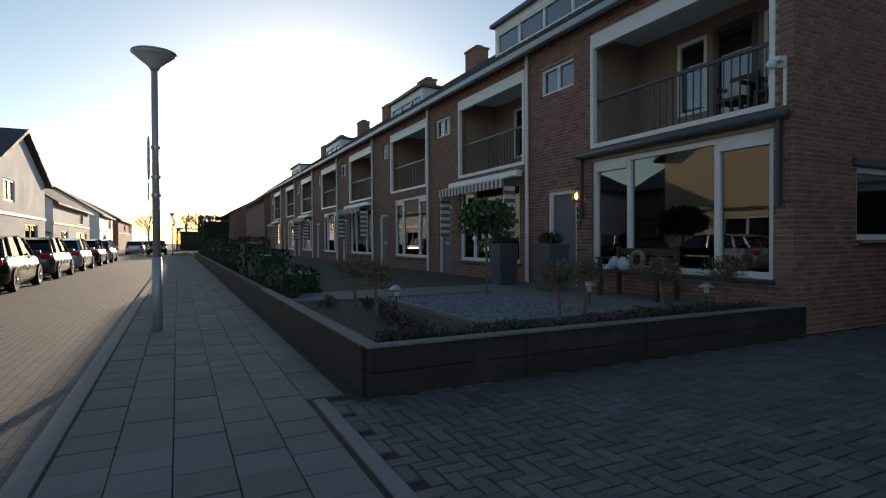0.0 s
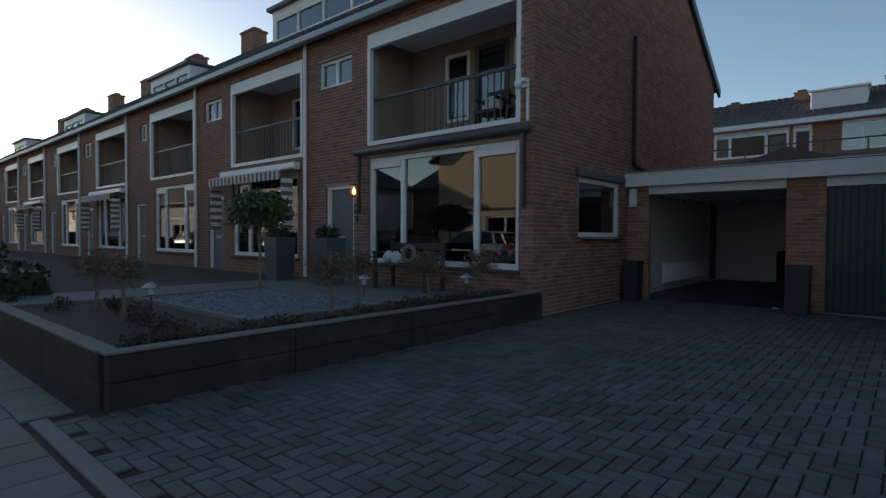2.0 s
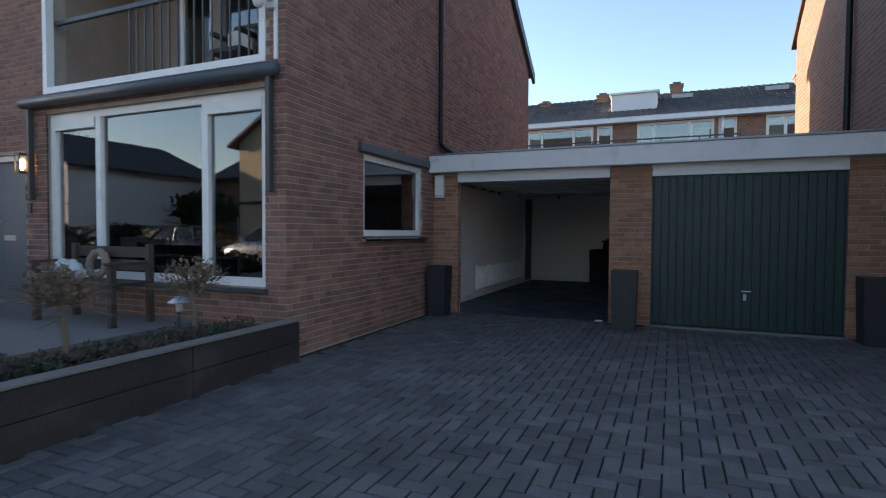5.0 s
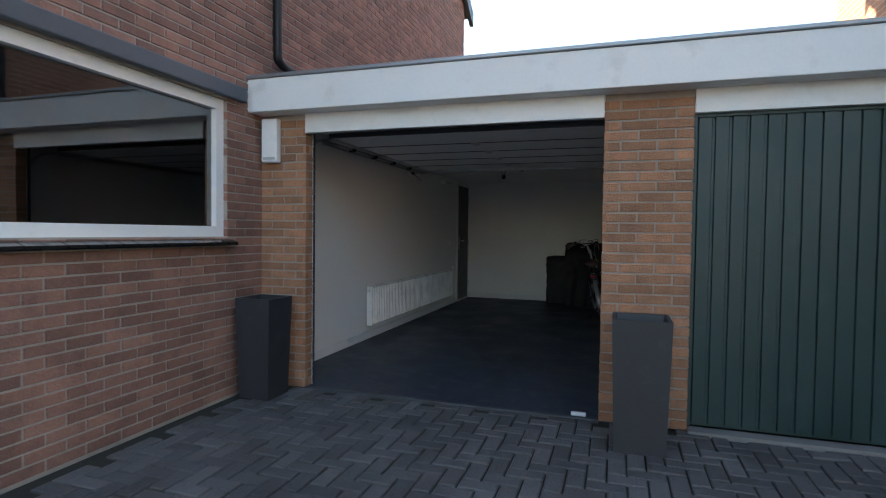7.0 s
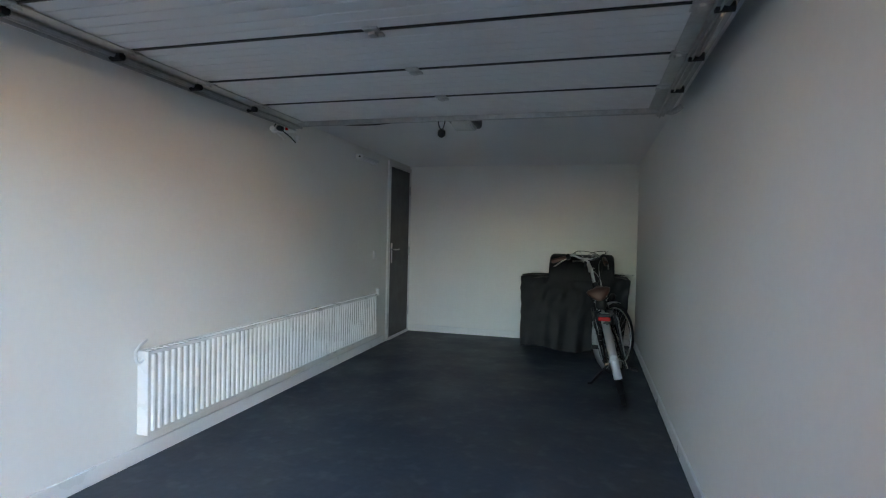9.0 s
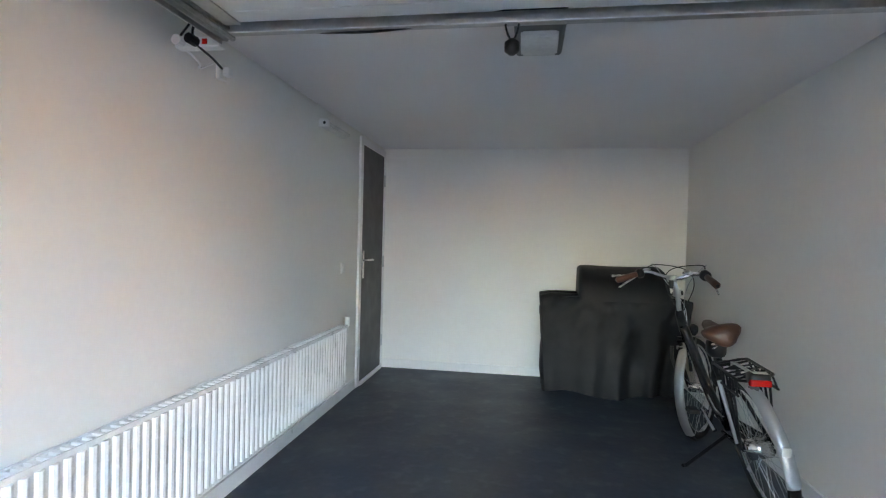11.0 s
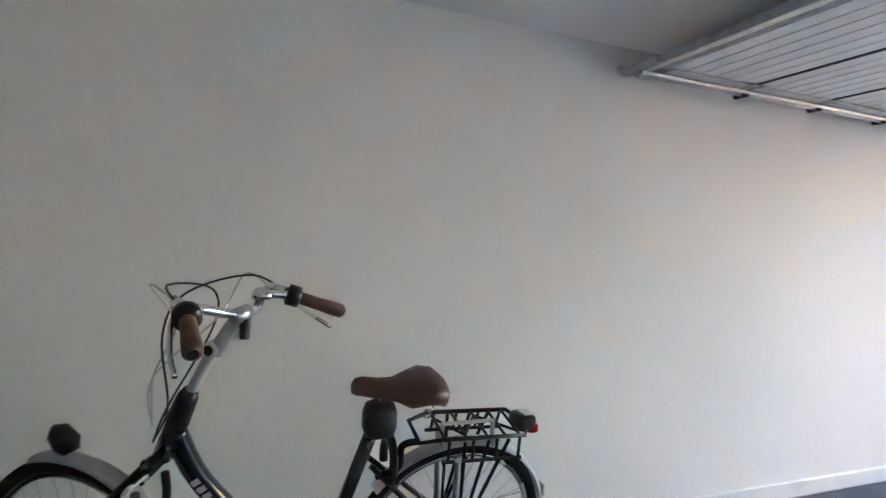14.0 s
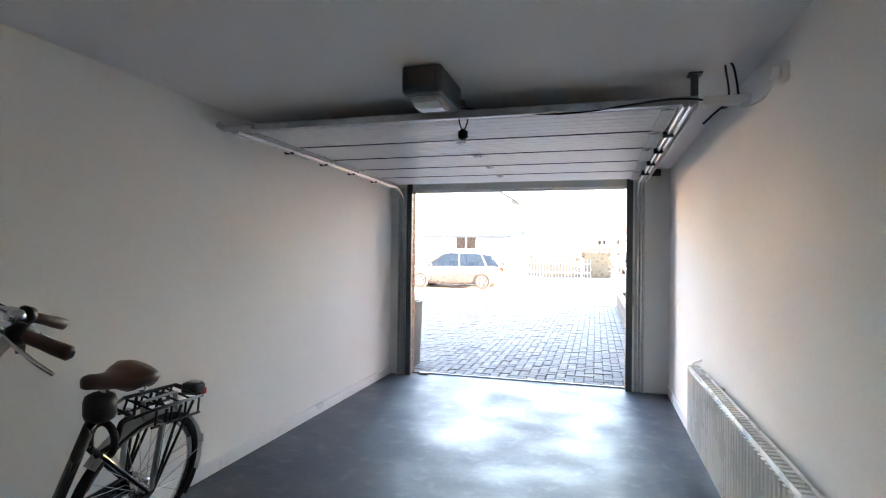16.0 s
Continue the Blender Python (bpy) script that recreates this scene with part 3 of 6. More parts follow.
    # roof
    rf = part("roof", roof_bm(x0 - (0 if end else 0), x1 + (0.06 if end else 0)), M["tile"], h, "dark roof with concrete tiles")
    part("tiles", tiles_bm(x0, x1 + (0.06 if end else 0), FY - 0.25, RY, zroof), M["tile"], rf, kind="stuff")
    part("gutter", boxes((x0, x1, FY - 0.3, FY - 0.16, zroof(FY - 0.25) - 0.16, zroof(FY - 0.25) - 0.02), bevel=0.02), M["zinc"], h, "grey eaves gutter")
    part("eaves_board", boxes((x0, x1, FY - 0.16, FY, EZ - 0.08, EZ + 0.02)), M["coping"], h)
    if dorm: dormer(h, *dorm)
    if chim: chimney(h, *chim)
    if not end:
        part("downpipe", rod(bmesh.new(), (x1 - 0.06, FY - 0.06, 0.3), (x1 - 0.06, FY - 0.06, EZ - 0.05), 0.04), M["white"], h, "white downpipe")
        part("party_wall", boxes((x0, x0 + 0.1, FY + 0.25, BY, 0, EZ)), M["roomshade"], h)
    if awning:
        a = part("awning", boxes((win[0] - 0.3, win[1] + 0.15, FY - 0.2, FY - 0.02, 2.62, 2.78), bevel=0.03), M["white"], h, "white awning case with striped valance")
        k, x = 0, win[0] - 0.25
        while x < win[1] + 0.1:
            part("valance_stripe", boxes((x, x + 0.09, FY - 0.5, FY - 0.49, 2.38 + 0.015 * (k % 2), 2.57)), M["awnbrown"] if k % 2 else M["awnwhite"], a)
            x += 0.09; k += 1
        for x in (win[0] - 0.22, win[1] + 0.08):
            for j in range(12):
                part("side_stripe", boxes((x - 0.03, x + 0.03, FY - 0.46, FY - 0.2, 2.4 - 0.09 * (j + 1), 2.4 - 0.09 * j)), M["awnbrown"] if j % 2 else M["awnwhite"], a)
        part("awning_canvas", extrude(bmesh.new(), [(FY - 0.02, 2.7), (FY - 0.5, 2.56), (FY - 0.5, 2.575), (FY - 0.02, 2.72)], "x", win[0] - 0.25, win[1] + 0.1), M["awnwhite"], a)
    part("back_wall", boxes((x0, x1, BY - 0.25, BY, 0, EZ)), M["brick_far"], h)
    return h


X1 = -0.415
WIN1, BAL1, SM1, DR1 = (-4.07, -0.67), (-4.07, -0.67), (-5.65, -4.57), (-5.40, -4.50)
house = terrace_house(-6.0, X1, WIN1, BAL1, SM1, DR1, True, dorm=(-8.6, -3.4, -2.75, 5.95, 6.85), label="brick end-of-terrace house with large white-framed windows and a recessed balcony")
FRONT_HOLES = [(*WIN1, 0.62, 2.66), (BAL1[0] - 0.02, BAL1[1] + 0.02, 2.9, 4.99), (*SM1, 4.22, 4.78), (*DR1, 0.2, 2.2)]
gable_holes = [(-2.07, -0.40, 1.19, 2.19)]
gw = holed("x", X1 - 0.25, 0.25, FY + 0.25, BY, -0.1, EZ, gable_holes)
gable = part("gable_wall", gw, M["mortar"], house, "red-brown brick gable wall")
gt = bmesh.new()
extrude(gt, [(FY, EZ), (BY, EZ), (RY, RZ - 0.15)], "x", X1 - 0.25, X1)
part("gable_top", gt, M["mortar"], house)
side = window(house, "x", X1 - 0.03, -2.07, -0.40, 1.19, 2.19, (), 0.075, 0.08, -1)
sill = part("window_sill", boxes((X1 - 0.03, X1 + 0.05, -2.1, -0.37, 1.125, 1.15)), M["mortar"], side, "black tiled window sill")
sill_tile = finish("tile", extrude(bmesh.new(), [(X1 - 0.028, 1.152), (X1 + 0.075, 1.128), (X1 + 0.082, 1.136), (X1 + 0.08, 1.152), (X1 - 0.028, 1.183)], "y", 0.004, 0.106), M["blackgloss"])
for k in range(16):
    o = new("tile", sill_tile); o.parent = sill; o.matrix_basis = pose(0, -2.1 + 0.108 * k, 0)
part("lintel_board", boxes((X1, X1 + 0.06, -2.2, -0.24, 2.2, 2.31), bevel=0.01), M["lead"], side, "blue-grey board over the window")
bl = part("blind", boxes(*[(X1 - 0.165, X1 - 0.13, -2.0, -0.47, z, z + 0.014) for z in [1.27 + 0.046 * k for k in range(18)]]), M["blind"], side, "dark venetian blind behind the glass")
# shell behind the side window, coloured dark in place of indoor shade
part("side_room", boxes((X1 - 1.6, X1 - 1.5, FY + 0.6, 0.4, 0.3, 2.7), (X1 - 1.5, X1 - 0.26, 0.3, 0.4, 0.3, 2.7), (X1 - 1.5, X1 - 0.26, FY + 0.6, 0.4, 0.2, 0.3), (X1 - 1.5, X1 - 0.26, FY + 0.6, 0.4, 2.7, 2.8)), M["roomshade"], house)
vg = bmesh.new()
for y0, y1 in ((FY - 0.3, RY), (BY + 0.3, RY)):
    extrude(vg, [(y0, zroof(y0) - 0.2), (y1, zroof(y1) - 0.2), (y1, zroof(y1) + 0.04), (y0, zroof(y0) + 0.04)], "x", X1 + 0.03, X1 + 0.1)
part("verge_board", vg, M["dark"], house, "dark verge board of the gable")
dp = tube(bmesh.new(), bend([(X1 + 0.07, 0.12, 5.1), (X1 + 0.07, 0.12, 3.5), (X1 + 0.07, 0.12, 2.75), (X1 + 0.07, 0.16, 2.62), (X1 + 0.07, 0.4, 2.58), (X1 + 0.07, 1.0, 2.5)]), 0.038)
part("downpipe", dp, M["black"], house, "black downpipe bending on to the garage roof", True)
# awning case of the end house, its arms, lamp, number, camera
aw = part("awning", rod(bmesh.new(), (-4.36, FY - 0.1, 2.79), (-0.45, FY - 0.1, 2.79), 0.065, n=14), M["lead"], house, "rolled-up awning in a blue-grey case", True)
for x in (-4.28, -0.56):
    part("awning_arm", boxes((x - 0.025, x + 0.025, FY - 0.1, FY - 0.03, 1.62, 2.74), bevel=0.006), M["dark"], aw)
lm = part("wall_lamp", boxes((-4.44, -4.34, FY - 0.16, FY - 0.05, 1.94, 1.96), (-4.44, -4.34, FY - 0.16, FY - 0.05, 2.16, 2.19), (-4.40, -4.38, FY - 0.05, FY, 2.0, 2.12), (-4.44, -4.43, FY - 0.16, FY - 0.15, 1.96, 2.16), (-4.35, -4.34, FY - 0.16, FY - 0.15, 1.96, 2.16)), M["dark"], house, "lit wall lantern beside the front door")
part("bulb", lathe(bmesh.new(), [(0.01, 0), (0.03, 0.03), (0.032, 0.1), (0.012, 0.14)], 12, (-4.39, FY - 0.1, 1.98)), M["amber"], lm, "glowing amber bulb", True)
pl = part("number_plate", boxes((-4.47, -4.33, FY - 0.02, FY - 0.003, 1.62, 1.8)), M["black"], house, "black house number plate reading 44")


def text(body, size, m, material, parent=None, name="lettering"):
    cu = bpy.data.curves.new(name, 'FONT')
    cu.body, cu.size, cu.extrude, cu.align_x, cu.align_y = body, size, 0.001, 'CENTER', 'CENTER'
    tmp = bpy.data.objects.new(name, cu)
    scene.collection.objects.link(tmp)
    bpy.context.view_layer.update()
    me = bpy.data.meshes.new_from_object(tmp)
    bpy.data.objects.remove(tmp)
    me.materials.clear()
    me.materials.append(material)
    ob = new(name, me)
    ob.matrix_basis = m
    if parent: ob.parent = parent
    return ob


text("44", 0.11, pose(-4.40, FY - 0.023, 1.715, 90, 0, 0), M["print"], pl, "number")
part("bell", boxes((-4.43, -4.37, FY - 0.03, FY, 1.45, 1.58)), M["dark"], house)
cm = part("security_camera", boxes((-0.6, -0.5, FY - 0.06, FY, 3.38, 3.52), (-0.58, -0.5, FY - 0.16, FY - 0.06, 3.44, 3.5), bevel=0.008), M["white"], house, "white dome security camera with a cable duct")
part("dome", lathe(bmesh.new(), [(0.02, 0.08), (0.055, 0.06), (0.06, 0.02), (0.045, -0.03), (0.01, -0.05)][::-1], 16, (-0.6, FY - 0.16, 3.4)), M["white"], cm, smooth=True)
part("duct", boxes((-0.535, -0.5, FY - 0.03, FY - 0.001, 2.9, 3.38)), M["white"], cm)

# the rest of the terrace
first = None
for k in range(7):
    r = -6.0 - 5.2 * k
    if first is None:
        first = terrace_house(r - 5.2, r, (r - 3.3, r - 0.42), (r - 3.32, r - 0.24), (r - 4.85, r - 3.85), (r - 4.6, r - 3.75), awning=True,
                              label="brick terraced house with white frames, balcony and striped awning", chim=(r - 4.7, RY - 0.2, RZ - 0.6, RZ + 0.55))
    elif k == 1:
        second = terrace_house(r - 5.2, r, (r - 3.05, r - 0.25), (r - 3.32, r - 0.24), (r - 4.2, r - 3.6), (r - 4.6, r - 3.75), dorm=(r - 5.2, r - 2.2, -2.75, 5.75, 6.55),
                               label="brick terraced house with white frames and a roof dormer", chim=(r - 4.9, RY - 0.2, RZ - 0.6, RZ + 0.5))
    else:
        copy_thing(first if k % 2 == 0 else second, pose(-5.2 * (k - (k % 2)), 0, 0))

# house on the other side of the garages
h2 = thing("house", "brick house with a sunlit gable beyond the garages", "house")
part("gable_wall", boxes((5.4, 5.65, FY, BY, -0.1, EZ)), M["brick_far"], h2)
g2 = bmesh.new(); extrude(g2, [(FY, EZ), (BY, EZ), (RY, RZ - 0.15)], "x", 5.4, 5.65)
part("gable_top", g2, M["brick_far"], h2)
part("front_wall", holed("y", FY, 0.25, 5.65, 11, -0.1, EZ, [(6.2, 9.4, 0.68, 2.6), (6.2, 9.4, 2.95, 4.9)]), M["brick_far"], h2)
part("back_wall", boxes((5.65, 11, BY - 0.25, BY, 0, EZ)), M["brick_far"], h2)
part("end_wall", boxes((10.75, 11, FY + 0.25, BY - 0.25, 0, EZ)), M["brick_far"], h2)
window(h2, "y", FY + 0.05, 6.2, 9.4, 0.68, 2.6, [7.0, 8.6]); window(h2, "y", FY + 0.05, 6.2, 9.4, 2.95, 4.9, [7.0, 8.6])
part("roof", roof_bm(5.34, 11.1), M["tile"], h2)
part("downpipe", rod(bmesh.new(), (5.34, 1.9, 2.4), (5.34, 1.9, 5.6), 0.045), M["black"], h2)


# ---------------------------------------------------------------- rear row behind the garages
def rear_row():
    h = thing("rear_terrace", "long brick terrace with white window bands and a dark tiled roof", "house", group="houses behind")
    y, ez, x0, x1 = 18.0, 6.35, -14.0, 26.0
    units = [-14 + 5.0 * k for k in range(8)]
    holes = []
    for u in units:
        holes += [(u + 0.5, u + 3.6, 4.9, 6.15), (u + 3.75, u + 4.45, 4.6, 6.15), (u + 0.5, u + 3.8, 0.7, 2.5)]
    part("wall", holed("y", y, 0.25, x0, x1, -0.1, ez, holes), M["brick_far"], h)
    # backing behind the windows, greyed down to read as an unlit interior
    part("room", boxes((x0, x1, y + 1.2, y + 1.3, 0, ez), (x0, x1, y + 0.3, y + 1.2, 4.4, 4.5)), M["room"], h)
    for u in units:
        window(h, "y", y + 0.02, u + 0.5, u + 3.6, 4.9, 6.15, [u + 1.2, u + 2.7], 0.11, 0.08)
        window(h, "y", y + 0.02, u + 3.75, u + 4.45, 4.6, 6.15, (), 0.1, 0.08, name="balcony_door")
        window(h, "y", y + 0.02, u + 0.5, u + 3.8, 0.7, 2.5, [u + 1.6], 0.1, 0.08)
        part("curtain", boxes((u + 0.6, u + 1.15, y + 0.16, y + 0.18, 4.98, 6.05), (u + 2.8, u + 3.5, y + 0.16, y + 0.18, 4.98, 5.8)), M["awnwhite"], h)
    part("eaves_board", boxes((x0, x1, y - 0.4, y, ez - 0.16, ez + 0.06)), M["trim_w"], h, "white eaves board")
    def zf(yy): return ez + (yy - y + 0.4) * 0.5
    rf = part("roof", extrude(bmesh.new(), [(y - 0.4, ez + 0.06), (y + 3.1, zf(y + 3.1) - 0.02), (y + 6.6, ez + 0.06)], "x", x0, x1), M["tile"], h)
    part("tiles", tiles_bm(x0, x1, y - 0.4, y + 3.1, zf, 0.3, 0.36), M["tile"], rf, kind="stuff")
    d = part("dormer", boxes((0.3, 2.3, y + 0.6, y + 2.6, 6.6, 7.65), bevel=0.03), M["cladding"], h, "closed white roof dormer")
    part("dormer_roof", boxes((0.2, 2.4, y + 0.5, y + 2.7, 7.652, 7.73)), M["trim_w"], d)
    for x, z in ((-3.2, 7.95), (-0.3, 8.1), (3.1, 8.3), (8.2, 8.2), (13.2, 8.2)):
        chimney(h, x, y + 2.7, 7.3, z, 0.55, 0.5)
    for x in (2.9, 6.7, 9.0):
        part("skylight", boxes((x, x + 0.9, y + 1.9, y + 2.4, zf(y + 2.1) - 0.02, zf(y + 2.1) + 0.16)), M["zinc"], h)
    part("downpipe", rod(bmesh.new(), (4.9, y - 0.06, 0), (4.9, y - 0.06, 6.2), 0.05), M["white"], h)


rear_row()
rb = thing("balcony_railing", "dark steel railing over the rear roofs", "railing")
part("top_rail", boxes((-2.6, 5.2, 13.9, 13.95, 4.75, 4.8)), M["dark"], rb)
part("bottom_rail", boxes((-2.6, 5.2, 13.9, 13.95, 4.2, 4.24)), M["dark"], rb)
for k in range(7):
    part("rail_post", boxes((-2.6 + 1.29 * k, -2.55 + 1.29 * k, 13.9, 13.95, 4.0, 4.75)), M["dark"], rb)
an = thing("rear_annex", "flat-roofed brick annex behind the garages", "annex")
part("wall", boxes((-3, 5.4, 13.7, 17.9, -0.1, 3.95)), M["brick_far"], an)
part("roof", boxes((-3.1, 5.5, 13.6, 17.95, 3.95, 4.1)), M["lead"], an)
for x, zz in ((0.6, 4.35), (7.0, 4.2)):
    sh = thing("garden_shed", "small wooden garden shed with a dark pitched roof", "shed", (x, 11.0, -0.1), group="garden sheds")
    part("wall", boxes((-1.3, 1.3, 0, 2, 0, zz - 0.55)), M["tan"], sh)
    part("roof", extrude(bmesh.new(), [(-1.6, zz - 0.55), (0, zz), (1.6, zz - 0.55)], "y", -0.2, 2.2), M["tile"], sh)
ac = thing("roof_unit", "white ventilation unit on the garage roof", "ventilator", (0.35, 3.0, 2.4))
part("case", boxes((-0.22, 0.22, -0.15, 0.15, 0.0, 0.24), bevel=0.015), M["white"], ac)
part("grille", boxes(*[(-0.16 + 0.05 * k, -0.14 + 0.05 * k, -0.158, -0.15, 0.04, 0.2) for k in range(4)]), M["dark"], ac)


# ---------------------------------------------------------------- houses across the street
def gable_house(x0, x1, y0, y1, ez, rz, wall, label, windows=(), along="y", low=None):
    """A house whose gable faces the street; ridge along y (or along x)."""
    h = thing("street_house", label, "house", group="houses across the street")
    holes = [w for w in windows]
    part("front_wall", holed("y", y1, -0.25, x0, x1, -0.1, ez, holes), wall, h)
    part("side_wall", boxes((x0, x0 + 0.2, y0, y1 - 0.25, -0.1, ez), (x1 - 0.2, x1, y0, y1 - 0.25, -0.1, ez), (x0 + 0.2, x1 - 0.2, y0, y0 + 0.2, -0.1, ez)), wall, h)
    # dark sheet behind the windows, standing in for the shade inside
    part("room", boxes((x0 + 0.3, x1 - 0.3, y1 - 1.6, y1 - 1.5, 0, ez)), M["roomshade"], h)
    for w in holes:
        window(h, "y", y1 - 0.05, *w, [(w[0] + w[1]) / 2], 0.09, 0.08, -1)
    xm, ym = (x0 + x1) / 2, (y0 + y1) / 2
    if along == "y":
        part("gable", extrude(bmesh.new(), [(x0, ez), (x1, ez), (xm, rz - 0.1)], "y", y0, y1), wall, h)
        s = (rz - ez) / (xm - x0)
        part("roof", extrude(bmesh.new(), [(x0 - 0.5, ez - 0.5 * s), (xm, rz), (x1 + 0.5, ez - 0.5 * s), (x1 + 0.5, ez - 0.5 * s + 0.15), (xm, rz + 0.18), (x0 - 0.5, ez - 0.5 * s + 0.15)], "y", y0 - 0.3, y1 + 0.35), M["tile"], h)
    else:
        part("gable", extrude(bmesh.new(), [(y0, ez), (y1, ez), (ym, rz - 0.1)], "x", x0, x1), wall, h)
        s = (rz - ez) / (ym - y0)
        part("roof", extrude(bmesh.new(), [(y0 - 0.4, ez - 0.4 * s), (ym, rz), (y1 + 0.4, ez - 0.4 * s), (y1 + 0.4, ez - 0.4 * s + 0.15), (ym, rz + 0.18), (y0 - 0.4, ez - 0.4 * s + 0.15)], "x", x0 - 0.2, x1 + 0.2), M["tile"], h)
    part("band", boxes((x0, x1, y1, y1 + 0.06, 2.6, 2.75)), M["dark"], h)
    return h


gable_house(-17.5, -6.0, -32, -20.5, 5.8, 9.4, M["brick_pale"], "pale brick house with a dark tiled gable roof", [(-14, -11.5, 0.8, 2.3)])
gable_house(-38, -27, -28, -17.9, 4.9, 7.2, M["render"], "white house with a dark tiled gable roof", [(-31, -29, 3.3, 4.4), (-36, -33, 0.8, 2.3)])
gable_house(-62, -44, -26, -18.5, 4.3, 6.8, M["render"], "white house with a long brown tiled roof", [(-58, -56, 2.9, 4.0), (-60, -54, 0.8, 2.2), (-50, -47, 0.8, 2.2)], "x")
gable_house(-84, -70, -27, -18.5, 4.6, 7.4, M["cladding"], "pale house with a brown tiled roof", [(-82, -79, 3.0, 4.2), (-76, -73, 0.8, 2.2)], "x")
gable_house(-120, -92, -28, -18.5, 4.8, 7.6, M["brick_far"], "brick houses with a tiled roof", [(-115, -112, 3, 4.2), (-105, -102, 3, 4.2)], "x")
gable_house(-26, -17, -36, -27, 4.9, 7.2, M["brick_far"], "brick house with a dark tiled roof behind", [(-24, -22, 0.8, 2.3), (-21, -19, 3.2, 4.4)], "x")
gable_house(6.2, 17, -45, -33, 5.4, 8.6, M["render"], "white corner house with a tiled roof", [(8.7, 10.4, 1.7, 2.85), (12.5, 14.5, 1.2, 2.7)])
gable_house(18.5, 30, -34, -21, 5.4, 8.6, M["brick_pale"], "pale brick house with a tiled roof", [(20, 23, 1.0, 2.6), (25, 28, 3.4, 4.6)])
gable_house(-60, -46, FY, 6, 5.2, 8.5, M["brick_far"], "brick house at the end of the terrace", [(-56, -53, 0.8, 2.4)], "x")
gable_house(-85, -64, FY - 1, 6, 4.8, 7.6, M["brick_far"], "brick house farther down the street", [(-80, -77, 0.8, 2.4), (-72, -69, 3.2, 4.4)], "x")
for k in range(5):
    y1 = -47 - 9 * k
    h = thing("side_street_house", "white terraced house with tall windows along the side street", "house", group="houses along the side street")
    part("wall", holed("x", 6.2, 0.25, y1 - 8.6, y1, -0.1, 5.4, [(y1 - 3.4, y1 - 1, 0.8, 2.6), (y1 - 7, y1 - 4.6, 0.8, 2.6), (y1 - 3.4, y1 - 1, 3.4, 4.8), (y1 - 7, y1 - 4.6, 3.4, 4.8)]), M["render"], h)
    for a, b in ((y1 - 3.4, y1 - 1), (y1 - 7, y1 - 4.6)):
        window(h, "x", 6.22, a, b, 0.8, 2.6, [(a + b) / 2], 0.1); window(h, "x", 6.22, a, b, 3.4, 4.8, [(a + b) / 2], 0.1)
    # dark backing sheet, indoor shade painted as its colour
    part("room", boxes((7.5, 7.6, y1 - 8.6, y1, 0, 5.3)), M["roomshade"], h)
    part("roof", extrude(bmesh.new(), [(5.8, 5.3), (11, 8.3), (16, 5.3)], "y", y1 - 8.7, y1 + 0.1), M["tile"], h)
    part("end_wall", boxes((6.45, 15.5, y1 - 0.2, y1, 0, 5.35)), M["render"], h)
far = gable_house(-8, 4.8, -140, -118, 6.5, 9.0, M["render"], "pale flats at the end of the side street", [(-6, -4, 1, 2.5), (-2, 0, 1, 2.5), (1.5, 3.5, 1, 2.5), (-6, -4, 3.8, 5.2), (-2, 0, 3.8, 5.2)], "x")


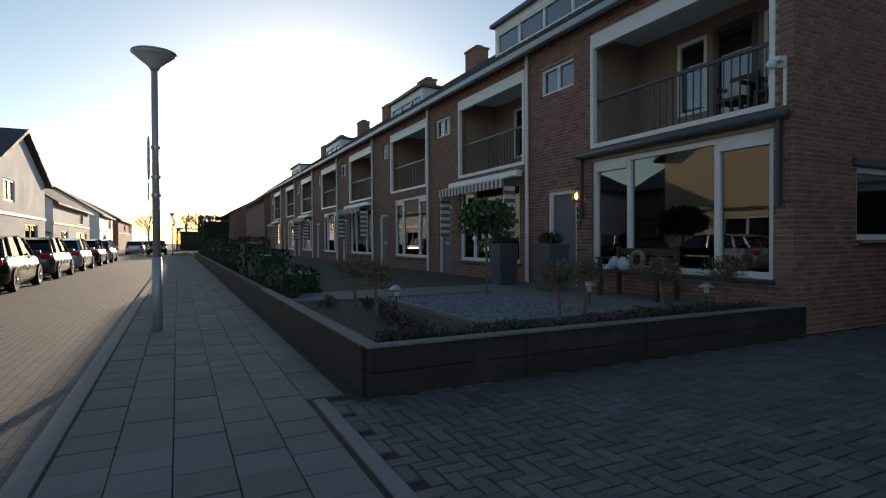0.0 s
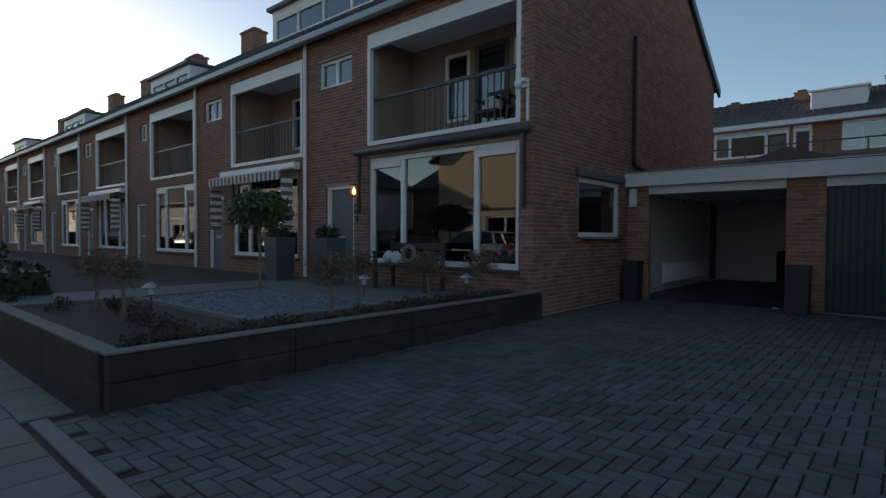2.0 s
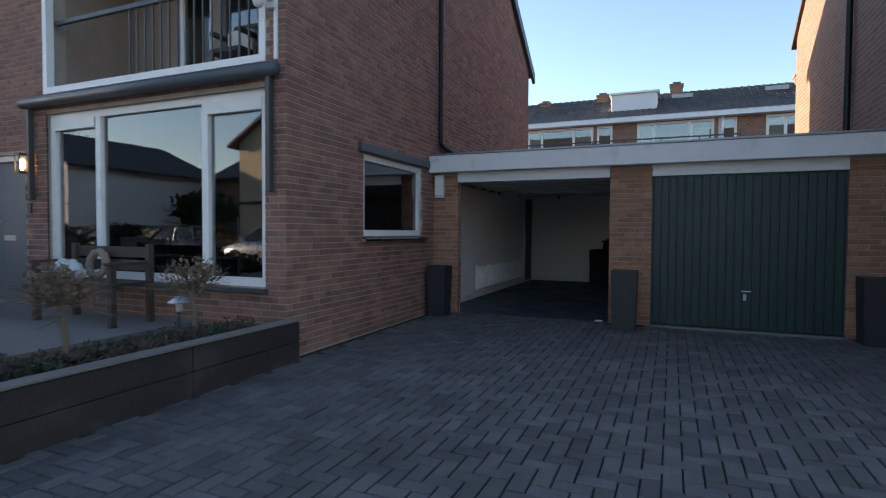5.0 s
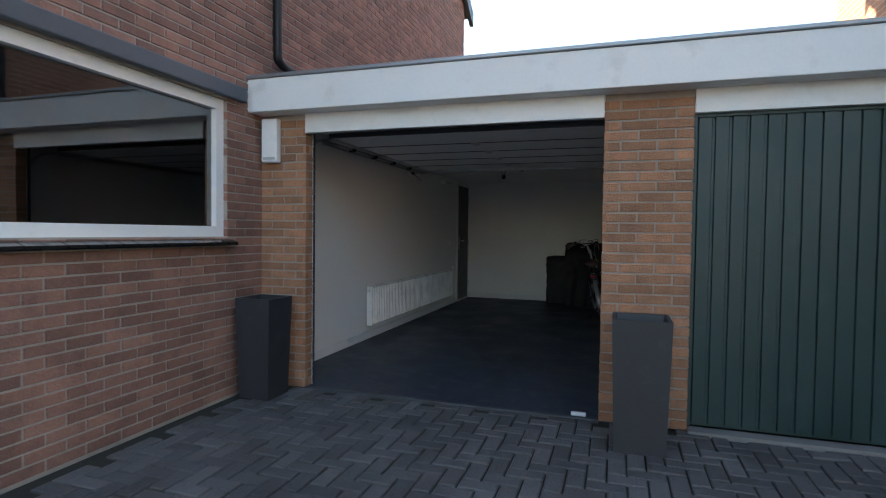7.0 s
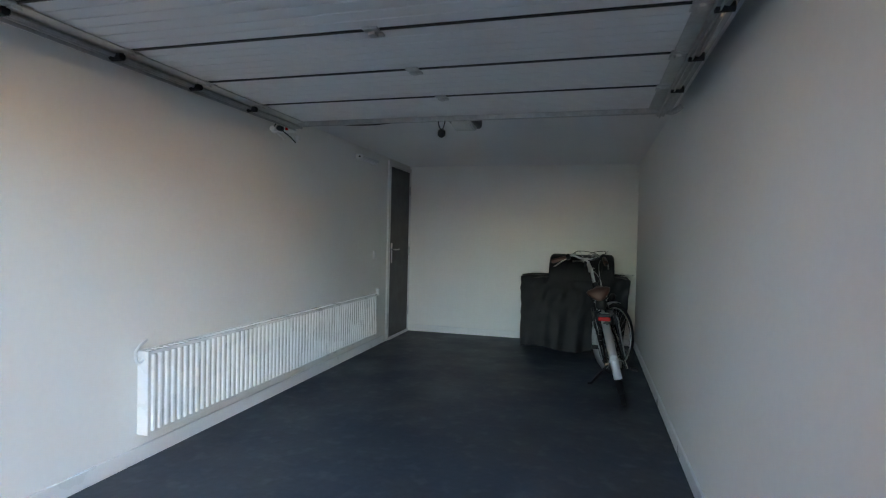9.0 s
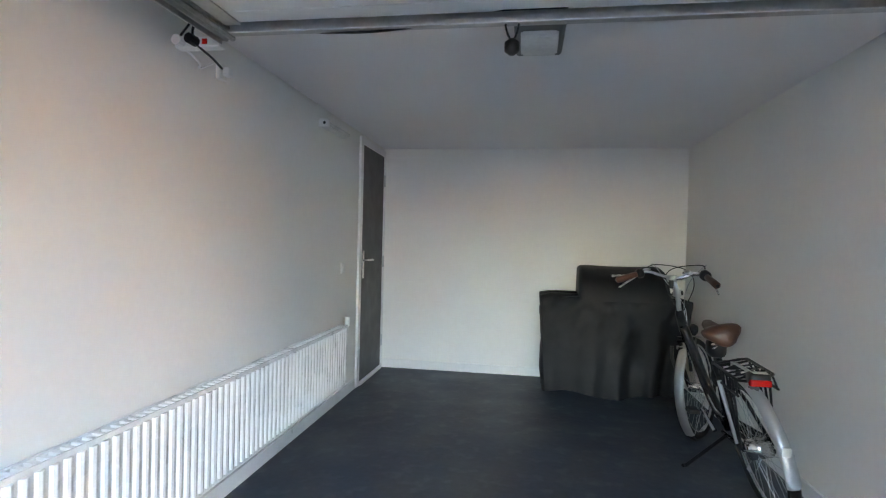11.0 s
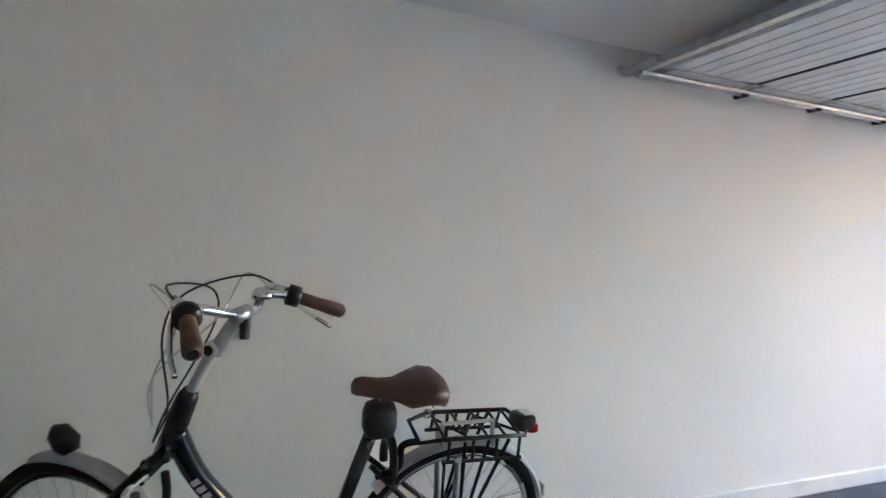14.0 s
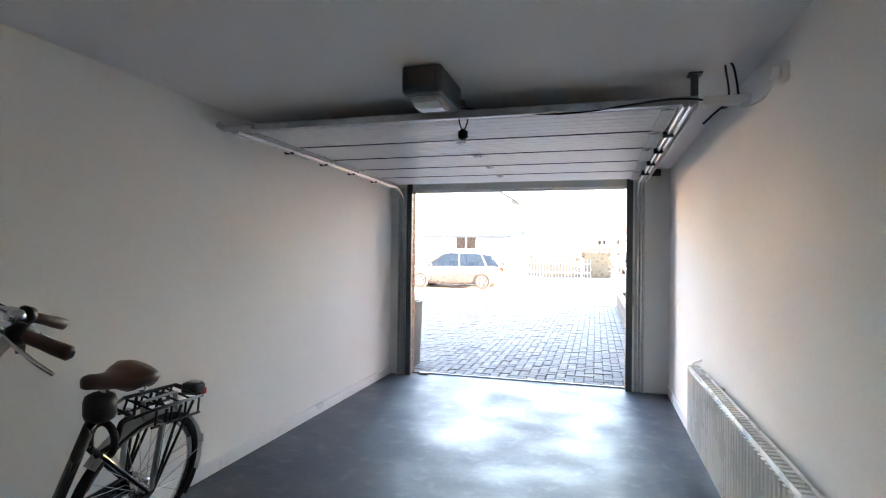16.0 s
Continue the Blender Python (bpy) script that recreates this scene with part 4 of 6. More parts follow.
# ---------------------------------------------------------------- cars
def car(at, rz, paint, label):
    """A hatchback about 4.3 m long, nose towards +x."""
    c = thing("car", label, "car", at, rz, "parked cars")
    L, W, zr = 2.15, 0.88, 1.46
    bm = bmesh.new()
    sections = ((-2.15, 0.42, 0.78, 0.7), (-2.08, 0.28, 0.95, 0.8), (-1.7, 0.2, 0.98, 0.86), (-0.8, 0.18, 0.96, 0.88), (0.3, 0.18, 0.95, 0.88), (1.0, 0.2, 0.93, 0.87), (1.6, 0.24, 0.84, 0.84), (2.0, 0.3, 0.74, 0.74), (2.15, 0.4, 0.62, 0.6))
    rings = []
    for x, zb, zt, w in sections:
        pr = [(-w * 0.93, zb), (-w, zb + 0.12), (-w * 1.0, (zb + zt) / 2 + 0.05), (-w * 0.93, zt - 0.03), (-w * 0.8, zt)]
        pr += [(-p, z) for p, z in pr[::-1]]
        rings.append([bm.verts.new((x, p, z)) for p, z in pr])
    for a, b in zip(rings, rings[1:]):
        for k in range(len(a)):
            bm.faces.new((a[k], a[(k + 1) % len(a)], b[(k + 1) % len(a)], b[k]))
    bm.faces.new(rings[0]); bm.faces.new(rings[-1][::-1])
    body = part("body", bm, paint, c, smooth=True)
    gh = bmesh.new()
    rings = []
    for x, w, z in ((-1.95, 0.74, 0.95), (-1.6, 0.66, 1.36), (-0.9, 0.63, 1.45), (0.1, 0.63, 1.46), (0.45, 0.64, 1.40), (1.15, 0.74, 0.93)):
        rings.append((x, w, z))
    roof = [(x, w, z) for x, w, z in rings]
    lo = [[gh.verts.new((x * 0.995, s * 0.79, 0.93)) for x, w, z in roof] for s in (-1, 1)]
    hi = [[gh.verts.new((x, s * w, z)) for x, w, z in roof] for s in (-1, 1)]
    for s in (0, 1):
        for k in range(len(roof) - 1):
            gh.faces.new((lo[s][k], lo[s][k + 1], hi[s][k + 1], hi[s][k]))
    for k in range(len(roof) - 1):
        gh.faces.new((hi[0][k], hi[0][k + 1], hi[1][k + 1], hi[1][k]))
    part("cabin_glass", gh, M["carglass"], c, "tinted windows")
    part("roof_panel", extrude(bmesh.new(), [(-1.66, 1.37), (-0.9, 1.455), (0.1, 1.47), (0.5, 1.40), (0.5, 1.42), (0.1, 1.49), (-0.9, 1.475), (-1.7, 1.39)], "y", -0.64, 0.64), paint, c)
    for s in (-1, 1):
        pil = bmesh.new()
        for a, b in (((0.5, 0.65, 1.4), (1.2, 0.76, 0.93)), ((-0.25, 0.645, 1.46), (-0.3, 0.8, 0.93)), ((-1.2, 0.65, 1.43), (-1.45, 0.8, 0.95)), ((-1.66, 0.65, 1.38), (-1.98, 0.77, 0.95))):
            rod(pil, (a[0], s * a[1], a[2]), (b[0], s * b[1], b[2]), 0.035, n=6)
        part("pillar", pil, paint, c)
        part("mirror", boxes((0.85, 1.0, s * 0.84, s * 1.0, 0.92, 1.05), bevel=0.03), paint, c)
        part("headlight", boxes((1.86, 2.08, s * 0.45, s * 0.72, 0.6, 0.72), bevel=0.03), M["chrome"], c)
        part("taillight", boxes((-2.16, -2.0, s * 0.5, s * 0.78, 0.72, 0.9), bevel=0.02), M["red"], c)
        for x in (-1.32, 1.36):
            wh = part("wheel", lathe(bmesh.new(), [(0.2, -0.1), (0.3, -0.11), (0.325, -0.08), (0.325, 0.08), (0.3, 0.11), (0.2, 0.1)], 28), M["rubber"], c)
            wh.matrix_basis = pose(x, s * 0.79, 0.325, 90)
            rim = bmesh.new()
            lathe(rim, [(0.02, -0.09), (0.045, -0.095), (0.045, 0.095), (0.02, 0.09)], 12)
            tube(rim, [(0.2 * math.cos(a), 0.2 * math.sin(a), 0.085) for a in np.linspace(0, 2 * math.pi, 24)[:-1]], 0.018, 6, True)
            tube(rim, [(0.2 * math.cos(a), 0.2 * math.sin(a), -0.085) for a in np.linspace(0, 2 * math.pi, 24)[:-1]], 0.018, 6, True)
            for q in range(5):
                a = q * 2 * math.pi / 5
                for zz in (0.085, -0.085):
                    rod(rim, (0.03 * math.cos(a), 0.03 * math.sin(a), zz), (0.2 * math.cos(a), 0.2 * math.sin(a), zz), 0.03, 0.018, 6)
            part("rim", rim, M["chrome"], wh)
    part("number_plate", boxes((-2.175, -2.15, -0.26, 0.26, 0.5, 0.61)), mat("plate", (0.7, 0.5, 0.05), 0.5) if "plate" not in bpy.data.materials else bpy.data.materials["plate"], c)
    part("seats", boxes((-0.9, -0.65, -0.6, 0.6, 0.5, 1.12), (0.0, 0.2, -0.6, -0.1, 0.5, 1.15), (0.0, 0.2, 0.1, 0.6, 0.5, 1.15), bevel=0.05), M["black"], c)
    return c


car((6.05, -16.75, -0.07), 0, CARS["grey"], "grey estate car parked across the street")
for k, (x, col) in enumerate(((-10.4, "silver"), (-15.2, "black"), (-20.8, "grey"), (-26.5, "silver"), (-32.3, "black"), (-38.0, "white"))):
    car((x, -15.1 + 0.02 * k, -0.07), 180, CARS[col], col + " car parked along the street, lit by low sun")
for k, (x, y, r, col) in enumerate(((-64, -14.5, 180, "white"), (-72, -14.4, 180, "grey"), (-60, -12.3, 0, "black"), (-2.6, -40, 90, "white"), (-2.6, -46, 90, "silver"), (-2.6, -52, 90, "black"), (-2.6, -58, 90, "white"), (-2.6, -64, 90, "silver"), (-2.6, -70, 90, "blue"))):
    car((x, y, -0.07), r, CARS[col], col + " car parked far down the street")


# ---------------------------------------------------------------- trees and plants
def leaf_cloud(n, radius, squash, size, seed, centre=(0, 0, 0), hollow=0.5):
    rng = random.Random(seed)
    bm = bmesh.new()
    for _ in range(n):
        d = Vector((rng.gauss(0, 1), rng.gauss(0, 1), rng.gauss(0, 1))).normalized() * radius * rng.uniform(hollow, 1.05) * (0.85 + 0.3 * noise.noise(Vector((rng.random() * 5, seed, 0))))
        p = Vector((d.x, d.y, d.z * squash)) + Vector(centre)
        q = Euler((rng.uniform(0, 6), rng.uniform(0, 6), rng.uniform(0, 6))).to_matrix()
        s = size * rng.uniform(0.6, 1.3)
        bm.faces.new([bm.verts.new(p + q @ Vector(v) * s) for v in ((-0.5, 0, 0), (0, -0.28, 0.06), (0.6, 0, 0), (0, 0.28, 0.06))])
    return bm


def twigs(bm, a, d, ln, r, depth, rng, spread=0.5, kids=3):
    b = a + d * ln
    rod(bm, a, b, r, r * 0.65, 5 if depth > 1 else 3)
    if depth:
        for _ in range(kids):
            e = (d + Vector((rng.gauss(0, spread), rng.gauss(0, spread), rng.gauss(0.1, spread * 0.7)))).normalized()
            twigs(bm, a + d * ln * rng.uniform(0.6, 1.0), e, ln * rng.uniform(0.6, 0.8), r * 0.6, depth - 1, rng, spread, kids)


def bare_tree(at, height, seed, label="bare winter tree with fine twigs"):
    t = thing("tree", label, "tree", at)
    rng = random.Random(seed)
    tr = bmesh.new()
    rod(tr, (0, 0, 0), (0, 0, height * 0.28), height * 0.025, height * 0.018, 8)
    part("trunk", tr, M["bark"], t)
    cr = bmesh.new()
    for _ in range(5):
        twigs(cr, Vector((0, 0, height * 0.25)), Vector((rng.gauss(0, 0.4), rng.gauss(0, 0.4), 1)).normalized(), height * 0.26, height * 0.012, 4, rng)
    part("crown", cr, M["twig"], t)


for i, (x, y, hgt) in enumerate(((-52, -32, 13.5), (-60, -36, 13), (-100, -6, 9), (-108, -9, 8.5), (-20, -44, 11), (1.2, -52, 7), (-6.5, -60, 8), (-130, -16, 10))):
    bare_tree((x, y, -0.12), hgt, i + 3)


def hedge(at, size, n, seed, material, label, name="hedge"):
    h = thing(name, label, name, at)
    rng = random.Random(seed)
    bm = bmesh.new()
    for _ in range(n):
        f = [rng.uniform(-0.5, 0.5) for _ in range(3)]
        k = rng.choice((0, 1, 2)); f[k] = rng.choice((-0.5, 0.5)) * rng.uniform(0.85, 1.05)
        p = Vector((f[0] * size[0], f[1] * size[1], (f[2] + 0.52) * size[2]))
        q = Euler((rng.uniform(0, 6), rng.uniform(0, 6), 0)).to_matrix()
        s = 0.09 * rng.uniform(0.6, 1.5) * max(1.0, size[2] / 2)
        bm.faces.new([bm.verts.new(p + q @ Vector(v) * s) for v in ((-0.6, 0, 0), (0, -0.4, 0.08), (0.6, 0, 0), (0, 0.4, 0.08))])
    part("leaves", bm, material, h)
    part("hedge_core", boxes((-size[0] * 0.42, size[0] * 0.42, -size[1] * 0.4, size[1] * 0.4, 0, size[2] * 0.86)), material, h)


hedge((-24, -19.2, -0.05), (7, 1.2, 1.5), 3000, 1, M["evergreen"], "clipped evergreen hedge before the houses")
hedge((-42, -19.2, -0.05), (6, 1.4, 2.0), 2500, 2, M["evergreen"], "dense evergreen hedge before the houses")
hedge((-74, -5.8, -0.05), (9, 4, 4.5), 4500, 3, M["evergreen"], "tall evergreen shrubs far down the street")
hedge((-95, -8, -0.05), (10, 5, 3.5), 3000, 4, M["evergreen"], "dark shrubs far down the street")
hedge((3.0, -31.3, -0.05), (3.4, 0.8, 1.3), 1500, 5, M["leaf_dry"], "brown hedge on the street corner")
hedge((0.2, -33, -0.05), (1.8, 3.5, 1.9), 1500, 6, M["leaf_dry"], "brown shrub on the street corner")
# white fence on the corner
fc = thing("garden_fence", "white metal garden fence with arched pickets", "fence", (0, -30, -0.05))
part("rail", boxes((0.6, 6.0, -0.02, 0.02, 0.3, 0.35), (0.6, 6.0, -0.02, 0.02, 0.9, 0.95)), M["white"], fc)
for k in range(28):
    x = 0.6 + 0.2 * k
    part("picket", boxes((x - 0.015, x + 0.015, -0.015, 0.015, 0, 1.1 + 0.12 * abs(math.sin(k * math.pi / 4)))), M["white"], fc)
ps = thing("parking_sign", "blue parking sign on a grey post", "road sign", (4.9, -29.2, -0.05))
part("post", rod(bmesh.new(), (0, 0, 0), (0, 0, 3.3), 0.03), M["post"], ps)
sp = part("plate", boxes((-0.22, 0.22, 0.03, 0.045, 2.7, 3.3)), M["bluesign"], ps)
text("P", 0.5, pose(0, 0.05, 3.0, 90, 0, 180), M["white"], sp, "letter")


# ---------------------------------------------------------------- overhead garage door
gd = thing("sectional_door", "open sectional garage door of grey-white steel panels hanging under the ceiling", "garage door")
DZ, Y0, Y1, DX0, DX1 = 2.03, 0.48, 2.93, -0.06, 2.29
N = 5
for k in range(N):
    a, b = Y0 + (Y1 - Y0) * k / N, Y0 + (Y1 - Y0) * (k + 1) / N
    bm = boxes((DX0, DX1, a + 0.008, b - 0.008, DZ + 0.012, DZ + 0.05), bevel=0.004)
    pn = part("panel", bm, M["panel"], gd)
    rows = [(DX0 + 0.01, DX1 - 0.01, a + 0.012 + j * (b - a - 0.02) / 6, a + 0.008 + (j + 1) * (b - a - 0.02) / 6, DZ + 0.009, DZ + 0.0125) for j in range(6)]
    part("ribbing", boxes(*rows, bevel=0.003), M["panel"], pn)
    part("end_cap", boxes((DX0 - 0.012, DX0 + 0.05, a + 0.006, b - 0.006, DZ - 0.002, DZ + 0.003)), M["steel"], pn)
    part("end_cap", boxes((DX1 - 0.05, DX1 + 0.012, a + 0.006, b - 0.006, DZ - 0.002, DZ + 0.003)), M["steel"], pn)
    if k:
        part("seam_seal", boxes((DX0, DX1, a - 0.009, a + 0.009, DZ + 0.006, DZ + 0.04)), M["black"], gd)
        for x in (DX0 + 0.03, (DX0 + DX1) / 2, DX1 - 0.03):
            hg = part("hinge", boxes((x - 0.03, x + 0.03, a - 0.045, a - 0.012, DZ - 0.006, DZ + 0.004), (x - 0.03, x + 0.03, a + 0.012, a + 0.045, DZ - 0.006, DZ + 0.004), (x - 0.012, x + 0.012, a - 0.02, a + 0.02, DZ - 0.016, DZ + 0.002), bevel=0.002), M["steel"], gd)
        for x in (DX0 - 0.04, DX1 + 0.04):
            part("roller", rod(bmesh.new(), (x - 0.03, a, DZ - 0.015), (x + 0.03, a, DZ - 0.015), 0.018), M["black"], gd)
part("bottom_seal", boxes((DX0, DX1, Y0 - 0.03, Y0, DZ + 0.012, DZ + 0.05), bevel=0.006), M["dark"], gd)
tr = thing("door_track", "galvanised steel tracks and crossbar of the sectional door", "door track")
for x, s in ((-0.13, 1), (2.335, -1)):
    for dx in (0, 0.028 * s):
        pts = [(x + dx, 0.15, 0.02), (x + dx, 0.15, 1.72)] + [(x + dx, 0.15 + 0.3 * (1 - math.cos(a)), 1.72 + 0.3 * math.sin(a)) for a in np.linspace(0.1, math.pi / 2, 8)] + [(x + dx, 3.03, 2.02)]
        part("rail", tube(bmesh.new(), pts, 0.011, 6), M["steel"], tr)
    part("angle", boxes((x - 0.035 * s, x - 0.03 * s, 0.125, 0.18, 0, 2.05), (x - 0.03 * s, x + 0.05 * s, 0.122, 0.128, 0, 2.05)), M["steel"], tr, "steel door frame angle")
    part("track_channel", boxes((x - 0.02, x + 0.04, 0.5, 3.03, 2.036, 2.05), (x - 0.022, x - 0.018, 0.5, 3.03, 2.0, 2.05)), M["steel"], tr)
part("crossbar", boxes((-0.16, 2.37, 2.985, 3.025, 2.025, 2.065), bevel=0.004), M["steel"], tr, "steel crossbar behind the door")
part("bar_end", tube(bmesh.new(), bend([(2.2, 3.035, 2.045), (2.33, 3.035, 2.045), (2.39, 3.04, 2.04), (2.44, 3.03, 2.07)]), 0.017), M["steel"], tr)
for x in (-0.15,):
    part("hanger", boxes((x - 0.015, x + 0.015, 2.955, 2.985, 2.03, 2.18), (x - 0.03, x + 0.03, 2.94, 3.01, 2.172, 2.18)), M["dark"], tr)
part("spring_shaft", rod(bmesh.new(), (-0.3, 0.22, 2.13), (2.42, 0.22, 2.13), 0.035, n=14), M["dark"], tr, "dark torsion spring shaft over the door", True)
part("frame_post", boxes((-0.06, 0.0, 0.1, 0.14, 0, 2.1), bevel=0.004), M["dark"], tr, "dark steel door post")
part("frame_post", boxes((2.233, 2.29, 0.1, 0.14, 0, 2.1), bevel=0.004), M["dark"], tr)

op = thing("door_opener", "grey electric door opener with a lamp under the ceiling", "door opener", (1.055, 3.225, 0))
body = bmesh.new(); box(body, -0.095, 0.095, -0.19, 0.19, 2.05, 2.178, 0.016)
part("case", body, M["dark"], op)
lc = bmesh.new()
extrude(lc, [(0.14, 2.062), (0.12, 2.03), (0.06, 2.012), (-0.02, 2.015), (-0.08, 2.035), (-0.1, 2.062)], "x", -0.07, 0.07)
bmesh.ops.bevel(lc, geom=lc.edges[:], offset=0.008, segments=2, affect='EDGES')
part("lamp_cover", lc, M["lampglass"], op, "frosted lamp cover under the case")
part("drive_rail", boxes((-0.02, 0.02, -2.9, -0.185, 2.12, 2.15)), M["steel"], op)
part("cord_arm", boxes((-0.115, -0.07, -0.2, -0.165, 2.085, 2.11), bevel=0.004), M["dark"], op)
part("front_panel", boxes((-0.07, 0.06, 0.19, 0.196, 2.085, 2.165), bevel=0.003), M["panelbrown"], op, "brown front panel")
cord = tube(bmesh.new(), bend([(-0.11, -0.19, 2.1), (-0.12, -0.225, 2.02), (-0.096, -0.225, 1.965), (-0.075, -0.225, 2.02), (-0.08, -0.19, 2.1)]), 0.004, 5)
part("pull_cord", cord, M["black"], op)
part("pull_knob", lathe(bmesh.new(), [(0.01, -0.028), (0.026, -0.015), (0.026, 0.015), (0.01, 0.028)], 14, (-0.096, -0.225, 1.945)), M["black"], op, smooth=True)

# power strip and cables at the track's end
ps2 = thing("power_strip", "white power strip with plugs and loose cables by the track", "power strip", (-0.33, 3.07, 2.02))
part("strip", boxes((-0.03, 0.16, -0.025, 0.025, -0.02, 0.02), bevel=0.006), M["white"], ps2)
part("plug", rod(bmesh.new(), (0.06, -0.025, 0), (0.06, -0.07, 0), 0.02), M["black"], ps2)
part("plug", rod(bmesh.new(), (0.0, -0.025, 0), (0.0, -0.06, 0), 0.02), M["white"], ps2)
part("switch", boxes((0.09, 0.11, -0.03, -0.025, -0.01, 0.01)), M["red"], ps2)
part("cable", tube(bmesh.new(), bend([(0.0, -0.05, 0), (0.04, 0.02, 0.14), (0.07, 0.0, 0.165), (0.05, -0.03, 0.02), (0.12, 0.0, -0.06), (0.16, 0.0, -0.1)]), 0.005, 5), M["black"], ps2)
part("cable", tube(bmesh.new(), bend([(-0.02, 0.0, 0), (0.02, 0.06, -0.05), (-0.04, 0.16, -0.04), (-0.055, 0.3, 0.03), (-0.06, 0.36, 0.02)]), 0.005, 5), M["white"], ps2)
part("cable", tube(bmesh.new(), bend([(0.12, 0, 0.0), (0.3, -0.03, 0.03), (0.8, -0.06, 0.0), (1.3, -0.06, 0.06)]), 0.005, 5), M["black"], ps2)
so = thing("wall_socket", "white socket on the garage wall", "socket", (GX0, 3.42, 2.02))
part("plate", boxes((0, 0.025, -0.03, 0.03, -0.035, 0.035), bevel=0.006), M["white"], so)
part("plug", boxes((0.03, 0.06, -0.02, 0.02, -0.02, 0.02), bevel=0.006), M["white"], so)
sw = thing("light_switch", "white light switch beside the inner door", "switch", (GX0, 5.16, 1.04))
part("plate", boxes((0, 0.012, -0.04, 0.04, -0.04, 0.04), bevel=0.004), M["white"], sw)
part("rocker", boxes((0.012, 0.018, -0.028, 0.028, -0.028, 0.028), bevel=0.003), M["white"], sw)
tl = thing("tube_lamp", "switched-off fluorescent tube lamp on the wall under the ceiling", "lamp", (GX0, 4.86, 2.06))
part("housing", boxes((0, 0.045, -0.23, 0.23, -0.025, 0.025), bevel=0.008), M["white"], tl)
part("tube", rod(bmesh.new(), (0.058, -0.215, 0), (0.058, 0.215, 0), 0.013), M["lampglass"], tl, smooth=True)
part("end_cap", boxes((0.0, 0.07, -0.236, -0.215, -0.026, 0.026)), M["white"], tl)
part("cap_hole", rod(bmesh.new(), (0.04, -0.239, 0), (0.04, -0.235, 0), 0.01), M["black"], tl)

# inner door
dr = thing("door_1", "dark taupe inner door with steel handle in a white frame", "door", kind="structure")
part("leaf", boxes((GX0 - 0.03, GX0 + 0.012, 5.60, 6.285, 0.03, 2.09), bevel=0.003), M["doordark"], dr)
part("door_frame", boxes((GX0 - 0.1, GX0 + 0.02, 5.53, 5.60, 0, 2.15), (GX0 - 0.1, GX0 + 0.02, 6.288, 6.335, 0, 2.15), (GX0 - 0.1, GX0 + 0.02, 5.60, 6.288, 2.092, 2.15), bevel=0.004), M["white"], dr)
part("threshold", boxes((GX0 - 0.1, GX0 + 0.03, 5.60, 6.28, 0, 0.028)), M["white"], dr)
hd = part("door_handle", boxes((GX0 + 0.012, GX0 + 0.02, 5.63, 5.675, 0.93, 1.17), bevel=0.003), M["chrome"], dr, "chrome lever handle")
part("lever", tube(bmesh.new(), [(GX0 + 0.015, 5.655, 1.09), (GX0 + 0.06, 5.655, 1.09), (GX0 + 0.066, 5.675, 1.09), (GX0 + 0.066, 5.78, 1.09)], 0.01), M["chrome"], hd)
for z in (0.28, 1.06, 1.85):
    part("hinge", rod(bmesh.new(), (GX0 + 0.018, 6.283, z - 0.055), (GX0 + 0.018, 6.283, z + 0.055), 0.012), M["steel"], dr)

# radiator
ra = thing("radiator", "long white panel radiator on the garage wall", "radiator", (GX0, 0, 0))
RYA, RYB, RZ0, RZ1 = 1.87, 5.02, 0.165, 0.615
part("back_panel", boxes((0.03, 0.045, RYA, RYB, RZ0, RZ1), bevel=0.004), M["radiator"], ra)
part("front_sheet", boxes((0.088, 0.096, RYA, RYB, RZ0, RZ1), bevel=0.003), M["radiator"], ra)
for y in (2.4, 4.4):
    part("bracket", boxes((0, 0.03, y, y + 0.04, 0.2, 0.6)), M["steel"], ra)
n = 66
flute = extrude(bmesh.new(), [(0.096, -0.016), (0.106, -0.011), (0.109, 0.0), (0.106, 0.011), (0.096, 0.016)], "z", RZ0 + 0.02, RZ1 - 0.02)
fm = finish("flute", flute, M["radiator"])
for k in range(n):
    o = new("flute", fm); o.parent = ra
    o.matrix_basis = pose(0, RYA + 0.03 + (RYB - RYA - 0.06) * k / (n - 1), 0)
part("side_cover", boxes((0.03, 0.1, RYA - 0.012, RYA, RZ0, RZ1), bevel=0.003), M["radiator"], ra)
part("side_cover", boxes((0.03, 0.1, RYB, RYB + 0.012, RZ0, RZ1), bevel=0.003), M["radiator"], ra)
part("top_grille", boxes(*[(0.048, 0.086, RYA + 0.03 + 0.04 * k, RYA + 0.05 + 0.04 * k, RZ1 - 0.012, RZ1 - 0.002) for k in range(77)]), M["radiator"], ra, kind="stuff")
vl = part("valve", rod(bmesh.new(), (0.07, RYB + 0.012, 0.6), (0.07, RYB + 0.09, 0.6), 0.014), M["chrome"], ra)
part("knob", rod(bmesh.new(), (0.07, RYB + 0.09, 0.6), (0.07, RYB + 0.09, 0.665), 0.022), M["white"], vl)
part("pipe", tube(bmesh.new(), bend([(0.07, RYA - 0.01, 0.57), (0.07, RYA - 0.05, 0.56), (0.06, RYA - 0.05, 0.62), (0.03, RYA + 0.05, 0.66)]), 0.008), M["white"], ra)

# ---------------------------------------------------------------- covered barbecue
gc = thing("covered_barbecue", "black fabric cover over a wide barbecue in the corner", "barbecue cover")


